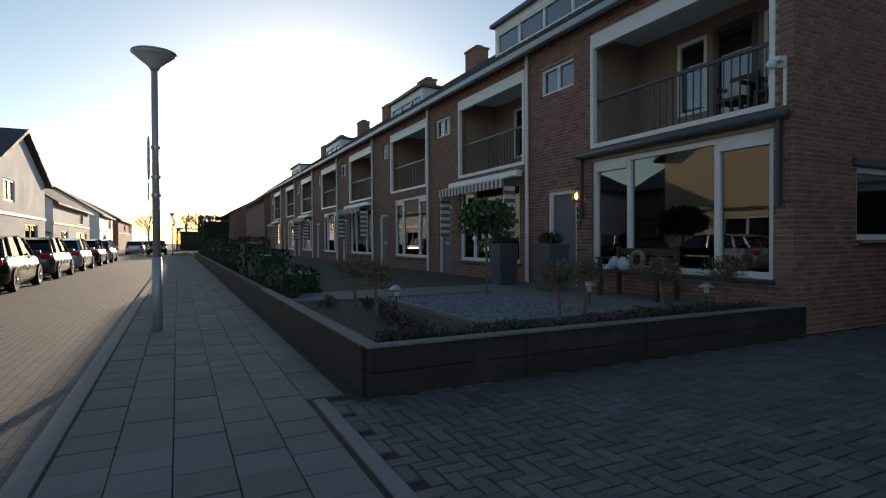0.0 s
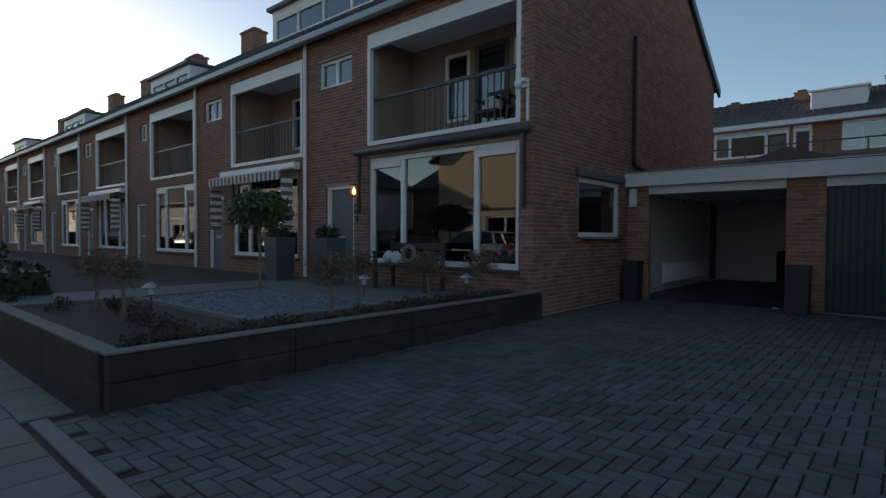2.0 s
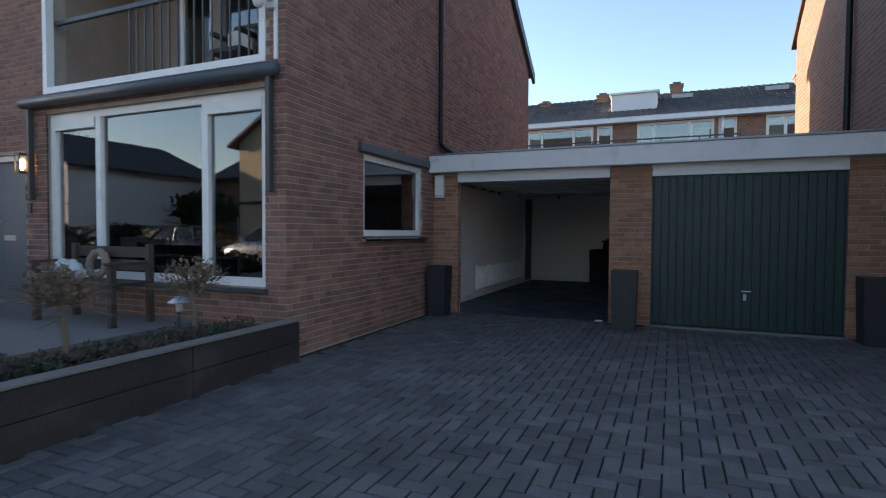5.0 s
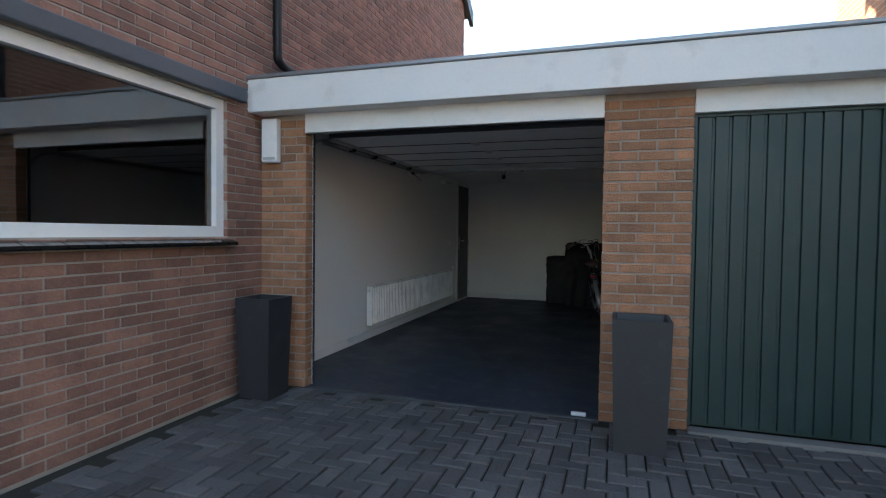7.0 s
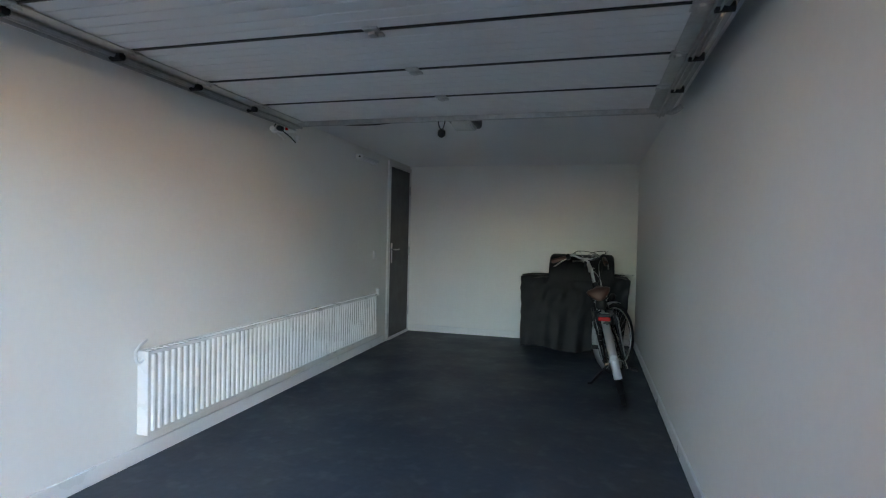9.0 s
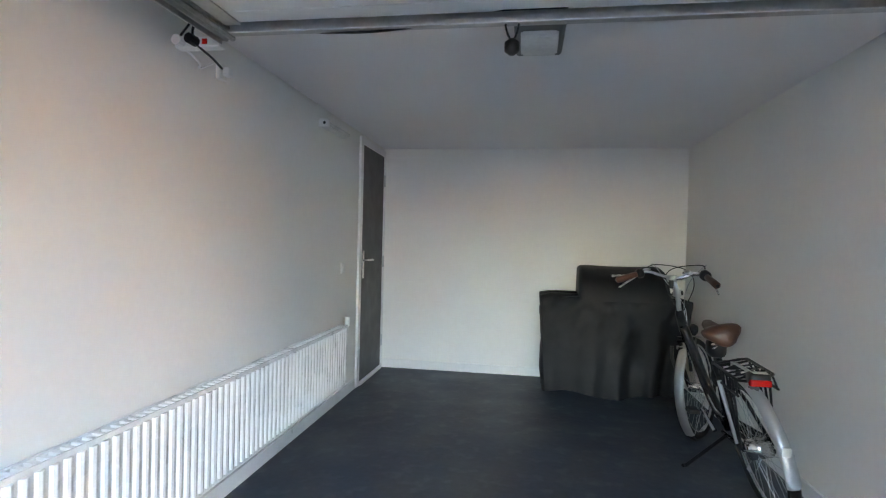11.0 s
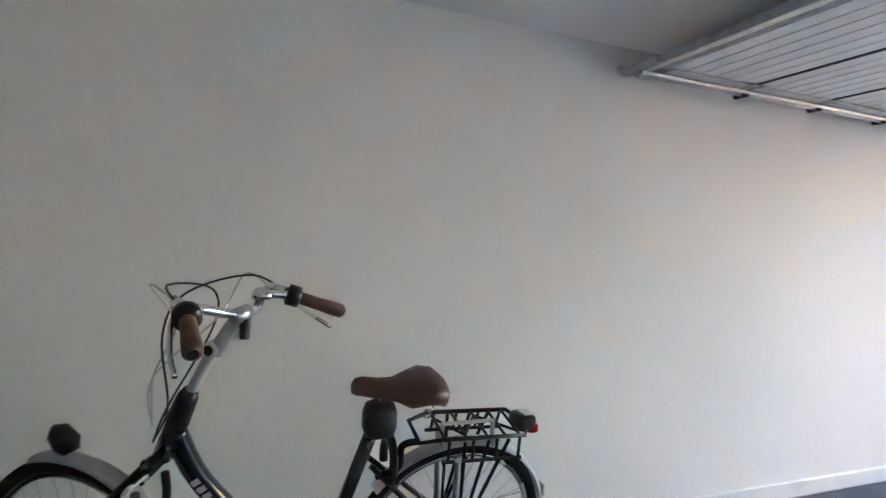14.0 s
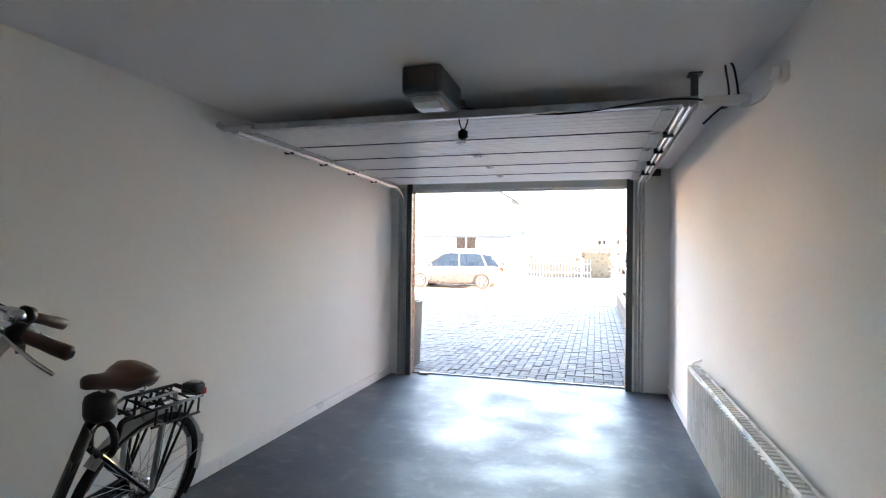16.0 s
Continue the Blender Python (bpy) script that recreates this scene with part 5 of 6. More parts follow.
def cover_bm():
    """Loose cloth: a narrow top over the shelves, hanging out to a wider front hem."""
    bm = bmesh.new()
    x0, x1, zt, yb = 1.16, 2.37, 0.825, 6.25

    def rim(a, b, n):
        return [(a[0] + (b[0] - a[0]) * k / n, a[1] + (b[1] - a[1]) * k / n) for k in range(n)]
    per = rim((0, 0), (1, 0), 110) + rim((1, 0), (1, 1), 36) + rim((1, 1), (0, 1), 40) + rim((0, 1), (0, 0), 36)
    rings, L = [], 40
    for j in range(-6, L + 1):
        f = max(0.0, j / L)
        shrink = 0.0 if j >= 0 else 0.045 * (-j) ** 1.5
        ring = []
        for i, (u, v) in enumerate(per):
            ft = 5.90 - 0.18 * u
            fb = 5.71 + 0.02 * math.sin(u * 9)
            yf = ft + (fb - ft) * f ** 0.7
            xa, xb = x0 + 0.035 * f, x1 - 0.07 * f
            nx = 1 if u >= 1 else -1 if u <= 0 else 0
            ny = 1 if v >= 1 else -1 if v <= 0 else 0
            pleat = (math.sin(u * 23 + 2.6 * math.sin(u * 6 + 1) + 1.2 * f) + 0.35 * math.sin(u * 51 + 2 * f)) * ny * min(1, 0.25 + 1.2 * u) + 0.7 * math.sin(v * 17 + 1) * nx * (ny == 0)
            swag = noise.noise(Vector((u * 7, v * 5, f * 3.2)))
            wrinkle = noise.noise(Vector((u * 16 + f * 6, v * 9, f * 9 - u * 5))) * max(0.0, 1 - f * 1.3)
            o = (0.022 * pleat * f ** 0.8 + 0.03 * swag * f + 0.022 * wrinkle) * (0.35 if ny > 0 or nx > 0 else 1)
            x = xa + (xb - xa) * u + nx * o
            y = yf + (yb - yf) * v - (o if ny < 0 else 0)
            cx, cy = (xa + xb) / 2, (yf + yb) / 2
            x, y = x + (cx - x) * shrink, y + (cy - y) * shrink
            sag = -0.03 * math.exp(-((u - 0.12) / 0.12) ** 2) if v < 0.5 else 0
            z = zt * (1 - f) + (0.022 * min(1, shrink * 6) if j < 0 else 0) + 0.012 * noise.noise(Vector((x * 6, y * 6, 4))) * (1 - f) + sag * (1 - f)
            hem = 0.02 + 0.022 * math.sin(u * 8.5 + 0.6) * (ny < 0)
            ring.append(bm.verts.new((min(2.45, x), min(6.31, y), max(0.004, z + max(0.0, hem) * f ** 3))))
        rings.append(ring)
    n = len(per)
    for a, b in zip(rings, rings[1:]):
        for k in range(n):
            bm.faces.new((a[k], a[(k + 1) % n], b[(k + 1) % n], b[k]))
    bm.faces.new(rings[0])
    return bm


skirt = part("skirt", cover_bm(), M["cloth"], gc, smooth=True)
hood = bmesh.new()
prof = [(5.755, 0.80), (5.76, 0.86), (5.785, 0.93), (5.83, 0.995), (5.90, 1.045), (5.99, 1.075), (6.10, 1.09), (6.20, 1.09), (6.235, 1.07), (6.245, 0.95), (6.25, 0.80)]
NX = 30
rings = []
for k in range(NX + 1):
    f = k / NX
    x = 1.485 + 0.72 * f
    e = max(0.0, (0.05 - min(f, 1 - f)) / 0.05) ** 2
    rings.append([hood.verts.new((x + (0.03 * (0.5 - f) * (z - 0.8)), y + 0.006 * noise.noise(Vector((x * 9, y * 9, z * 9))), z - 0.022 * e * (z > 0.9) - 0.008 * math.sin(math.pi * f) * (z > 0.9) + 0.005 * noise.noise(Vector((x * 7, y * 7, z))))) for y, z in prof])
for a, b in zip(rings, rings[1:]):
    for k in range(len(prof) - 1):
        hood.faces.new((a[k], a[k + 1], b[k + 1], b[k]))
hood.faces.new(rings[0]); hood.faces.new(rings[-1][::-1])
hd = part("hood", hood, M["cloth"], gc, "domed lid part of the cover", True)
lg = bmesh.new()
for a, w, z0, z1 in ((0.0, 0.024, -0.016, 0.012), (0.028, 0.012, -0.006, 0.012), (0.044, 0.008, -0.006, 0.016), (0.056, 0.007, -0.006, 0.02), (0.067, 0.007, -0.006, 0.02), (0.078, 0.024, -0.006, 0.014), (0.098, 0.008, 0.0, 0.02)):
    box(lg, a - 0.055, a + w - 0.055, z0, z1, 0, 0.003)
mk = part("mark", lg, M["print"], hd, "small pale mark on the cover")
mk.matrix_basis = pose(1.80, 5.842, 1.013, 40, 0, 0)
tg = thing("barbecue_tongs", "steel barbecue tools lying on the cover", "barbecue tools", (2.26, 5.86, 0.842))
part("tongs", tube(bmesh.new(), bend([(-0.08, 0.02, 0.03), (0.0, -0.02, 0.035), (0.1, 0.03, 0.03), (0.16, 0.05, 0.03)]), 0.008), M["chrome"], tg)
part("fork", tube(bmesh.new(), bend([(-0.06, 0.06, 0.02), (0.03, 0.08, 0.04), (0.14, 0.0, 0.03)]), 0.006), M["chrome"], tg)

# ---------------------------------------------------------------- bicycle
bk = thing("bicycle", "black city bicycle with brown saddle, standing by the garage wall", "bicycle")
FW, LF, LEAN = Vector((0, 1, 0)), Vector((-1, 0, 0)), radians(14)
UP = LF * math.sin(LEAN) + Vector((0, 0, math.cos(LEAN)))
SD = LF * math.cos(LEAN) - Vector((0, 0, math.sin(LEAN)))
B0 = Vector((2.22, 3.865, 0.0))


def B(f, s, h):
    return B0 + FW * f + SD * s + UP * h


def wheel(centre, d, up, name):
    d, up = d.normalized(), up.normalized()
    ax = d.cross(up).normalized()
    def C(a, r, s=0): return centre + d * r * math.cos(a) + up * r * math.sin(a) + ax * s
    angs = np.linspace(0, 2 * math.pi, 49)[:-1]
    w = part(name, tube(bmesh.new(), [C(a, 0.31) for a in angs], 0.02, 8, True), M["rubber"], bk, smooth=True)
    part("rim", tube(bmesh.new(), [C(a, 0.286) for a in angs], 0.011, 6, True), M["chrome"], w, smooth=True)
    sp = bmesh.new()
    for k in range(28):
        a = k * 2 * math.pi / 28
        rod(sp, C(a + (0.35 if k % 2 else -0.35), 0.03, 0.025 if k % 4 < 2 else -0.025), C(a, 0.28), 0.0013, n=4)
    part("spokes", sp, M["steel"], w, kind="stuff")
    part("hub", rod(bmesh.new(), C(0, 0, -0.05), C(0, 0, 0.05), 0.032, n=14), M["chrome"], w, smooth=True)
    return w, C


rw, RC = wheel(B(0, 0, 0.33), FW, UP, "wheel")
STEER = Vector((0.565, 0.825, 0)).normalized()
HEAD_T, HEAD_B = Vector((1.975, 4.66, 0.875)), Vector((2.04, 4.72, 0.70))
FU = (HEAD_T - HEAD_B).normalized()
SF = (STEER - FU * STEER.dot(FU)).normalized()
FH = Vector((2.185, 4.94, 0.328))
fwheel, FC = wheel(FH, SF, FU, "wheel")


def strip(C, a0, a1, r, half, drop=0.012):
    bm = bmesh.new()
    rows = []
    for a in np.linspace(a0, a1, 26):
        rows.append([bm.verts.new(C(a, r - drop * (abs(s) > 0.9), s * half)) for s in (-1, -0.5, 0, 0.5, 1)])
    for p, q in zip(rows, rows[1:]):
        for k in range(4):
            bm.faces.new((p[k], p[k + 1], q[k + 1], q[k]))
    bmesh.ops.solidify(bm, geom=bm.faces, thickness=0.003)
    return bm


part("mudguard", strip(RC, radians(35), radians(188), 0.345, 0.03), M["silver"], bk, "silver mudguard with a dark worn end", True)
part("mudguard", strip(FC, radians(45), radians(205), 0.345, 0.03), M["silver"], bk, "silver front mudguard", True)
part("down_tube", tube(bmesh.new(), bend([HEAD_B + FU * 0.07, B(0.78, 0, 0.64), B(0.69, 0, 0.505), B(0.60, 0, 0.40), B(0.52, 0, 0.345), B(0.40, 0, 0.32)]), 0.03, 14), M["blackgloss"], bk, "glossy black swooping frame tube", True)
part("top_stay", tube(bmesh.new(), bend([B(0.60, 0.018, 0.425), B(0.53, 0.018, 0.372), B(0.46, 0.018, 0.355), B(0.38, 0.018, 0.36)]), 0.006, 8), M["chrome"], bk, smooth=True)
part("head_tube", rod(bmesh.new(), HEAD_B - FU * 0.02, HEAD_T - FU * 0.06, 0.026, n=14), M["blackgloss"], bk, smooth=True)
part("seat_tube", tube(bmesh.new(), [B(0.42, 0, 0.28), B(0.30, 0, 0.74)], 0.021, 12), M["blackgloss"], bk, smooth=True)
part("seat_post", rod(bmesh.new(), B(0.30, 0, 0.73), B(0.27, 0, 0.87), 0.014), M["chrome"], bk)
for s in (-1, 1):
    part("chain_stay", tube(bmesh.new(), [B(0.42, 0.03 * s, 0.27), B(0.0, 0.065 * s, 0.33)], 0.01), M["blackgloss"], bk)
    part("seat_stay", tube(bmesh.new(), [B(0.30, 0.02 * s, 0.62), B(0.18, 0.05 * s, 0.5), B(0.0, 0.065 * s, 0.33)], 0.009), M["blackgloss"], bk)
    part("fork_blade", tube(bmesh.new(), bend([HEAD_B - FU * 0.01 + SF.cross(FU) * 0.04 * s, FH + FU * 0.18 + SF.cross(FU) * 0.055 * s, FH + SF.cross(FU) * 0.055 * s]), [0.015] * 12 + [0.01], 8), M["blackgloss"], bk, smooth=True)
part("fork_crown", rod(bmesh.new(), HEAD_B - FU * 0.02 - SF.cross(FU) * 0.055, HEAD_B - FU * 0.02 + SF.cross(FU) * 0.055, 0.02), M["blackgloss"], bk)
KN, HC = Vector((1.953, 4.607, 0.985)), Vector((1.902, 4.548, 1.077))
HS = SF.cross(FU).normalized()
part("head_sleeve", tube(bmesh.new(), [HEAD_T - FU * 0.1, HEAD_T - FU * 0.02, HEAD_T], [0.03, 0.026, 0.018], 14), M["black"], bk, smooth=True)
st = part("stem", tube(bmesh.new(), bend([HEAD_T - FU * 0.03, HEAD_T + (KN - HEAD_T) * 0.6, KN]), 0.0145, 12), M["post"], bk, "grey adjustable stem", True)
part("stem_arm", tube(bmesh.new(), [KN - Vector((0, 0, 0.012)), KN + (HC - KN) * 0.5, HC], [0.019, 0.017, 0.02], 12), M["post"], st, smooth=True)
part("stem_joint", rod(bmesh.new(), KN - HS * 0.024, KN + HS * 0.024, 0.021, n=16), M["steel"], st, smooth=True)
for sg in (-1, 1):
    part("joint_cap", rod(bmesh.new(), KN + HS * 0.024 * sg, KN + HS * 0.028 * sg, 0.013, n=14), M["black"], st)
part("bar_clamp", rod(bmesh.new(), HC - HS * 0.026, HC + HS * 0.026, 0.02, n=14), M["steel"], st, smooth=True)
part("clamp_cover", tube(bmesh.new(), [HC - Vector((0, 0, 0.055)) - SF * 0.012, HC - SF * 0.012 - Vector((0, 0, 0.005))], [0.012, 0.014], 10), M["black"], st)
GR, GL = Vector((2.067, 4.276, 1.062)), Vector((1.602, 4.635, 1.052))
right = 1
SHL, SHR = Vector((1.722, 4.655, 1.092)), Vector((2.050, 4.404, 1.104))
bar = [GL, SHL, Vector((1.79, 4.645, 1.105)), Vector((1.85, 4.592, 1.088)), HC, Vector((1.947, 4.513, 1.085)), Vector((2.012, 4.49, 1.112)), SHR, GR]
hb = part("handlebar", tube(bmesh.new(), bend(bar), 0.0125, 12), M["chrome"], bk, "curved bright metal handlebar", True)
for g, nx in ((GL, bar[1]), (GR, bar[-2])):
    d = (nx - g).normalized()
    part("grip", tube(bmesh.new(), [g - d * 0.012, g - d * 0.005, g + d * 0.03, g + d * 0.07, g + d * 0.12, g + d * 0.125], [0.012, 0.02, 0.02, 0.018, 0.0175, 0.014], 14), M["brown"], hb, "brown leather grip", True)
    part("grip_end", rod(bmesh.new(), g - d * 0.014, g - d * 0.011, 0.011, n=12), M["black"], hb)
    part("shifter", tube(bmesh.new(), [g + d * 0.124, g + d * 0.13, g + d * 0.158, g + d * 0.164], [0.018, 0.03, 0.03, 0.02], 16), M["black"], hb, smooth=True)
    part("brake_clamp", tube(bmesh.new(), [g + d * 0.165 + SF * 0.004, g + d * 0.18 + SF * 0.02, g + d * 0.2 + SF * 0.03], [0.018, 0.015, 0.008], 10), M["chrome"], hb, smooth=True)
    lv = [g + d * 0.17, g + d * 0.13 + SF * 0.04 - Vector((0, 0, 0.02)), g + d * 0.04 + SF * 0.05 - Vector((0, 0, 0.05)), g - d * 0.01 + SF * 0.04 - Vector((0, 0, 0.065))]
    part("brake_lever", tube(bmesh.new(), bend(lv), 0.006), M["chrome"], hb, smooth=True)
    cb = [g + d * 0.19 + SF * 0.03, g + d * 0.2 + SF * 0.1 - Vector((0, 0, 0.005)), HC + (g - HC) * 0.25 + SF * 0.16 - Vector((0, 0, 0.09)), HEAD_T + SF * 0.12 - Vector((0, 0, 0.03)), HEAD_B + SF * 0.06 + FU * 0.04]
    part("cable", tube(bmesh.new(), bend(cb), 0.0026, 5), M["steel"], hb)
    cb = [g + d * 0.165, g + d * 0.22 + SF * 0.05 + Vector((0, 0, 0.01)), HC - (g - HC) * 0.15 + SF * 0.11 - Vector((0, 0, 0.0)), HC - (g - HC) * 0.3 + SF * 0.12 - Vector((0, 0, 0.11)), HEAD_T + SF * 0.07 - Vector((0, 0, 0.08)), HEAD_B + SF * 0.04]
    part("cable", tube(bmesh.new(), bend(cb), 0.003, 5), M["black"], hb)
part("bell", lathe(bmesh.new(), [(0.028, 0), (0.028, 0.012), (0.02, 0.026), (0.005, 0.03)], 14, tuple(HC + HS * 0.09 * right + Vector((0, 0, 0.02)))), M["chrome"], hb, smooth=True)
part("headlight", tube(bmesh.new(), [FC(radians(66), 0.352), FC(radians(64), 0.375), FC(radians(60), 0.405), FC(radians(58), 0.418)], [0.02, 0.034, 0.028, 0.006], 14), M["black"], bk, "black headlight on the front mudguard", True)
part("mudguard_bracket", tube(bmesh.new(), [FC(radians(100), 0.35, -0.035), FC(radians(100), 0.372, -0.03), FC(radians(100), 0.372, 0.03), FC(radians(100), 0.35, 0.035)], 0.006, 6), M["steel"], bk)
for sg in (-1, 1):
    part("brake_arm", tube(bmesh.new(), bend([FC(radians(104), 0.40, 0.05 * sg), FC(radians(112), 0.34, 0.055 * sg), FC(radians(120), 0.27, 0.045 * sg)]), 0.011, 8), M["black"], bk, smooth=True)
    part("mudguard_stay", tube(bmesh.new(), [FC(radians(205), 0.34, 0.028 * sg), FC(0, 0.0, 0.06 * sg)], 0.0025, 5), M["steel"], bk)
    part("mudguard_stay", tube(bmesh.new(), [RC(radians(165), 0.34, 0.028 * sg), RC(0, 0.0, 0.065 * sg)], 0.0025, 5), M["steel"], bk)
part("mudflap", strip(FC, radians(205), radians(222), 0.347, 0.024), M["black"], bk, "black flap under the front mudguard", True)
part("mudflap", strip(RC, radians(188), radians(208), 0.347, 0.024), M["black"], bk, "black flap under the rear mudguard", True)
part("reflector", boxes((-0.02, 0.02, -0.004, 0.004, -0.02, 0.02), bevel=0.003), M["print"], bk, "pale sticker on the rear mudguard").matrix_basis = Matrix.Translation(RC(radians(162), 0.352))
part("hub_shell", rod(bmesh.new(), RC(0, 0, -0.045), RC(0, 0, 0.045), 0.05, n=20), M["chrome"], bk, "large bright gear hub", True)
# saddle
sd = bmesh.new()
rings = []
for f, w, hh in ((0.085, 0.02, 0.868), (0.095, 0.06, 0.885), (0.12, 0.088, 0.902), (0.16, 0.094, 0.905), (0.205, 0.08, 0.894), (0.25, 0.054, 0.888), (0.30, 0.036, 0.894), (0.345, 0.032, 0.902), (0.368, 0.026, 0.9), (0.378, 0.01, 0.89)):
    rings.append([sd.verts.new(B(f, w * math.cos(a), hh - 0.022 + (0.024 * math.sin(a) if math.sin(a) > 0 else (0.062 if f < 0.22 else 0.034) * math.sin(a) * min(1, w / 0.035)))) for a in np.linspace(0, 2 * math.pi, 17)[:-1]])
for a, b in zip(rings, rings[1:]):
    for k in range(16):
        sd.faces.new((a[k], a[(k + 1) % 16], b[(k + 1) % 16], b[k]))
sd.faces.new(rings[0]); sd.faces.new(rings[-1][::-1])
sa = part("saddle", sd, M["brown"], bk, "brown leather saddle", True)
for s in (-1, 1):
    part("saddle_spring", tube(bmesh.new(), [B(0.15 + 0.012 * math.cos(q * 1.3), 0.045 * s + 0.012 * math.sin(q * 1.3), 0.79 + 0.0045 * q) for q in range(13)], 0.003, 5), M["chrome"], sa)
part("saddle_bag", boxes((-0.045, 0.05, -0.05, 0.05, -0.075, 0.04), bevel=0.034), M["black"], bk, "black pouch under the saddle", True).matrix_basis = Matrix.Translation(B(0.285, 0, 0.785))
lk = part("ring_lock", tube(bmesh.new(), [B(0.24 + 0.0 * q, 0.06 * math.cos(q), 0.62 + 0.07 * math.sin(q)) for q in np.linspace(-0.6, 3.74, 14)], 0.014), M["black"], bk, "black ring lock", True)
# rack
rk = part("carrier_rack", tube(bmesh.new(), [B(0.17, 0.06, 0.712), B(0.1, 0.075, 0.727), B(-0.18, 0.075, 0.717), B(-0.2, 0.04, 0.712), B(-0.2, -0.04, 0.712), B(-0.18, -0.075, 0.717), B(0.1, -0.075, 0.727), B(0.17, -0.06, 0.712)], 0.007, 6, True), M["black"], bk, "black tubular luggage rack", True)
for f in (0.09, 0.02, -0.05, -0.11, -0.16):
    part("cross_bar", rod(bmesh.new(), B(f, -0.073, 0.719), B(f, 0.073, 0.719), 0.005, n=6), M["black"], rk)
for a, b in (((0.09, -0.05), (0.02, 0.05)), ((0.02, 0.05), (-0.05, -0.05)), ((-0.05, -0.05), (-0.16, 0.05))):
    part("cross_bar", rod(bmesh.new(), B(a[0], a[1], 0.719), B(b[0], b[1], 0.719), 0.005, n=6), M["black"], rk)
part("strap", boxes((-0.011, 0.011, -0.084, 0.084, 0, 0.005), (-0.011, 0.011, -0.09, -0.084, -0.08, 0.005), (-0.011, 0.011, 0.084, 0.09, -0.08, 0.005)), M["print"], rk, "grey luggage strap").matrix_basis = Matrix.Translation(B(-0.01, 0, 0.727))
for s in (-1, 1):
    part("lower_loop", tube(bmesh.new(), [B(0.1, 0.085 * s, 0.655), B(-0.17, 0.085 * s, 0.645)], 0.006), M["black"], rk)
    for f in (0.08, 0.0, -0.08, -0.16):
        part("upright", rod(bmesh.new(), B(f, 0.075 * s, 0.717), B(f, 0.085 * s, 0.65), 0.005, n=6), M["black"], rk)
    for f in (0.03, -0.05, -0.12):
        part("stay", tube(bmesh.new(), [B(f, 0.08 * s, 0.712), B(0.0, 0.075 * s, 0.34)], 0.006), M["black"], rk)
lt = part("rear_light", boxes((-0.045, 0.045, -0.035, 0.03, -0.022, 0.03), bevel=0.014), M["black"], bk, "black rear light with red lens", True)
lt.matrix_basis = Matrix.Translation(B(-0.205, 0, 0.715))
part("lens", boxes((-0.044, 0.044, -0.04, -0.005, -0.026, 0.004), bevel=0.006), M["redlit"], lt, "red lens")
part("label", boxes((-0.03, 0.03, -0.03, 0.005, 0.0295, 0.033)), M["print"], lt)
for s in (-1, 1):
    part("rack_strut", tube(bmesh.new(), [B(0.05, 0.09 * s, 0.66), B(0.02, 0.08 * s, 0.36)], 0.011), M["steel"], rk, "wide grey elastic straps down to the hub")
part("rack_arm", tube(bmesh.new(), bend([B(0.17, 0.05, 0.712), B(0.22, 0.05, 0.70), B(0.22, 0.04, 0.62), B(0.28, 0.02, 0.58)]), 0.011), M["black"], rk, smooth=True)
# drive
cc = part("chain_case", boxes((-0.02, 0.52, -0.012, 0.012, -0.05, 0.05), bevel=0.012), M["blackgloss"], bk, "black chain case", True)
cc.matrix_basis = Matrix.Translation(B(0.0, -0.05, 0.33)) @ Matrix(((FW.x, SD.x, UP.x, 0), (FW.y, SD.y, UP.y, 0), (FW.z, SD.z, UP.z, 0), (0, 0, 0, 1))) @ pose(0, 0, 0, 0, 7, 0)
for s, ex in ((1, Vector((0.12, 0, 0.09))), (-1, Vector((-0.12, 0, -0.09)))):
    p0, p1 = B(0.42, 0.07 * s, 0.28), B(0.42 + ex.x, 0.085 * s, 0.28 + ex.z)
    cr = part("crank", tube(bmesh.new(), [p0, p1], [0.012, 0.009]), M["chrome"], bk)
    pd = part("pedal", boxes((-0.03, 0.03, -0.04, 0.04, -0.012, 0.012), bevel=0.006), M["black"], cr)
    pd.matrix_basis = Matrix.Translation(p1 + SD * 0.05 * s)
part("kickstand", tube(bmesh.new(), [B(0.38, 0.03, 0.26), Vector((1.975, 4.40, 0.008)), Vector((1.95, 4.385, 0.008))], 0.011), M["black"], bk)
part("frame_mark", boxes(*[(-0.09 + 0.027 * k, -0.072 + 0.027 * k, -0.001, 0.001, -0.01, 0.012) for k in range(7)]), M["print"], bk, "pale mark on the frame tube").matrix_basis = Matrix.Translation(B(0.735, 0.031, 0.565)) @ Matrix(((FW.x, SD.x, UP.x, 0), (FW.y, SD.y, UP.y, 0), (FW.z, SD.z, UP.z, 0), (0, 0, 0, 1))) @ pose(0, 0, 0, 0, -57, 0)

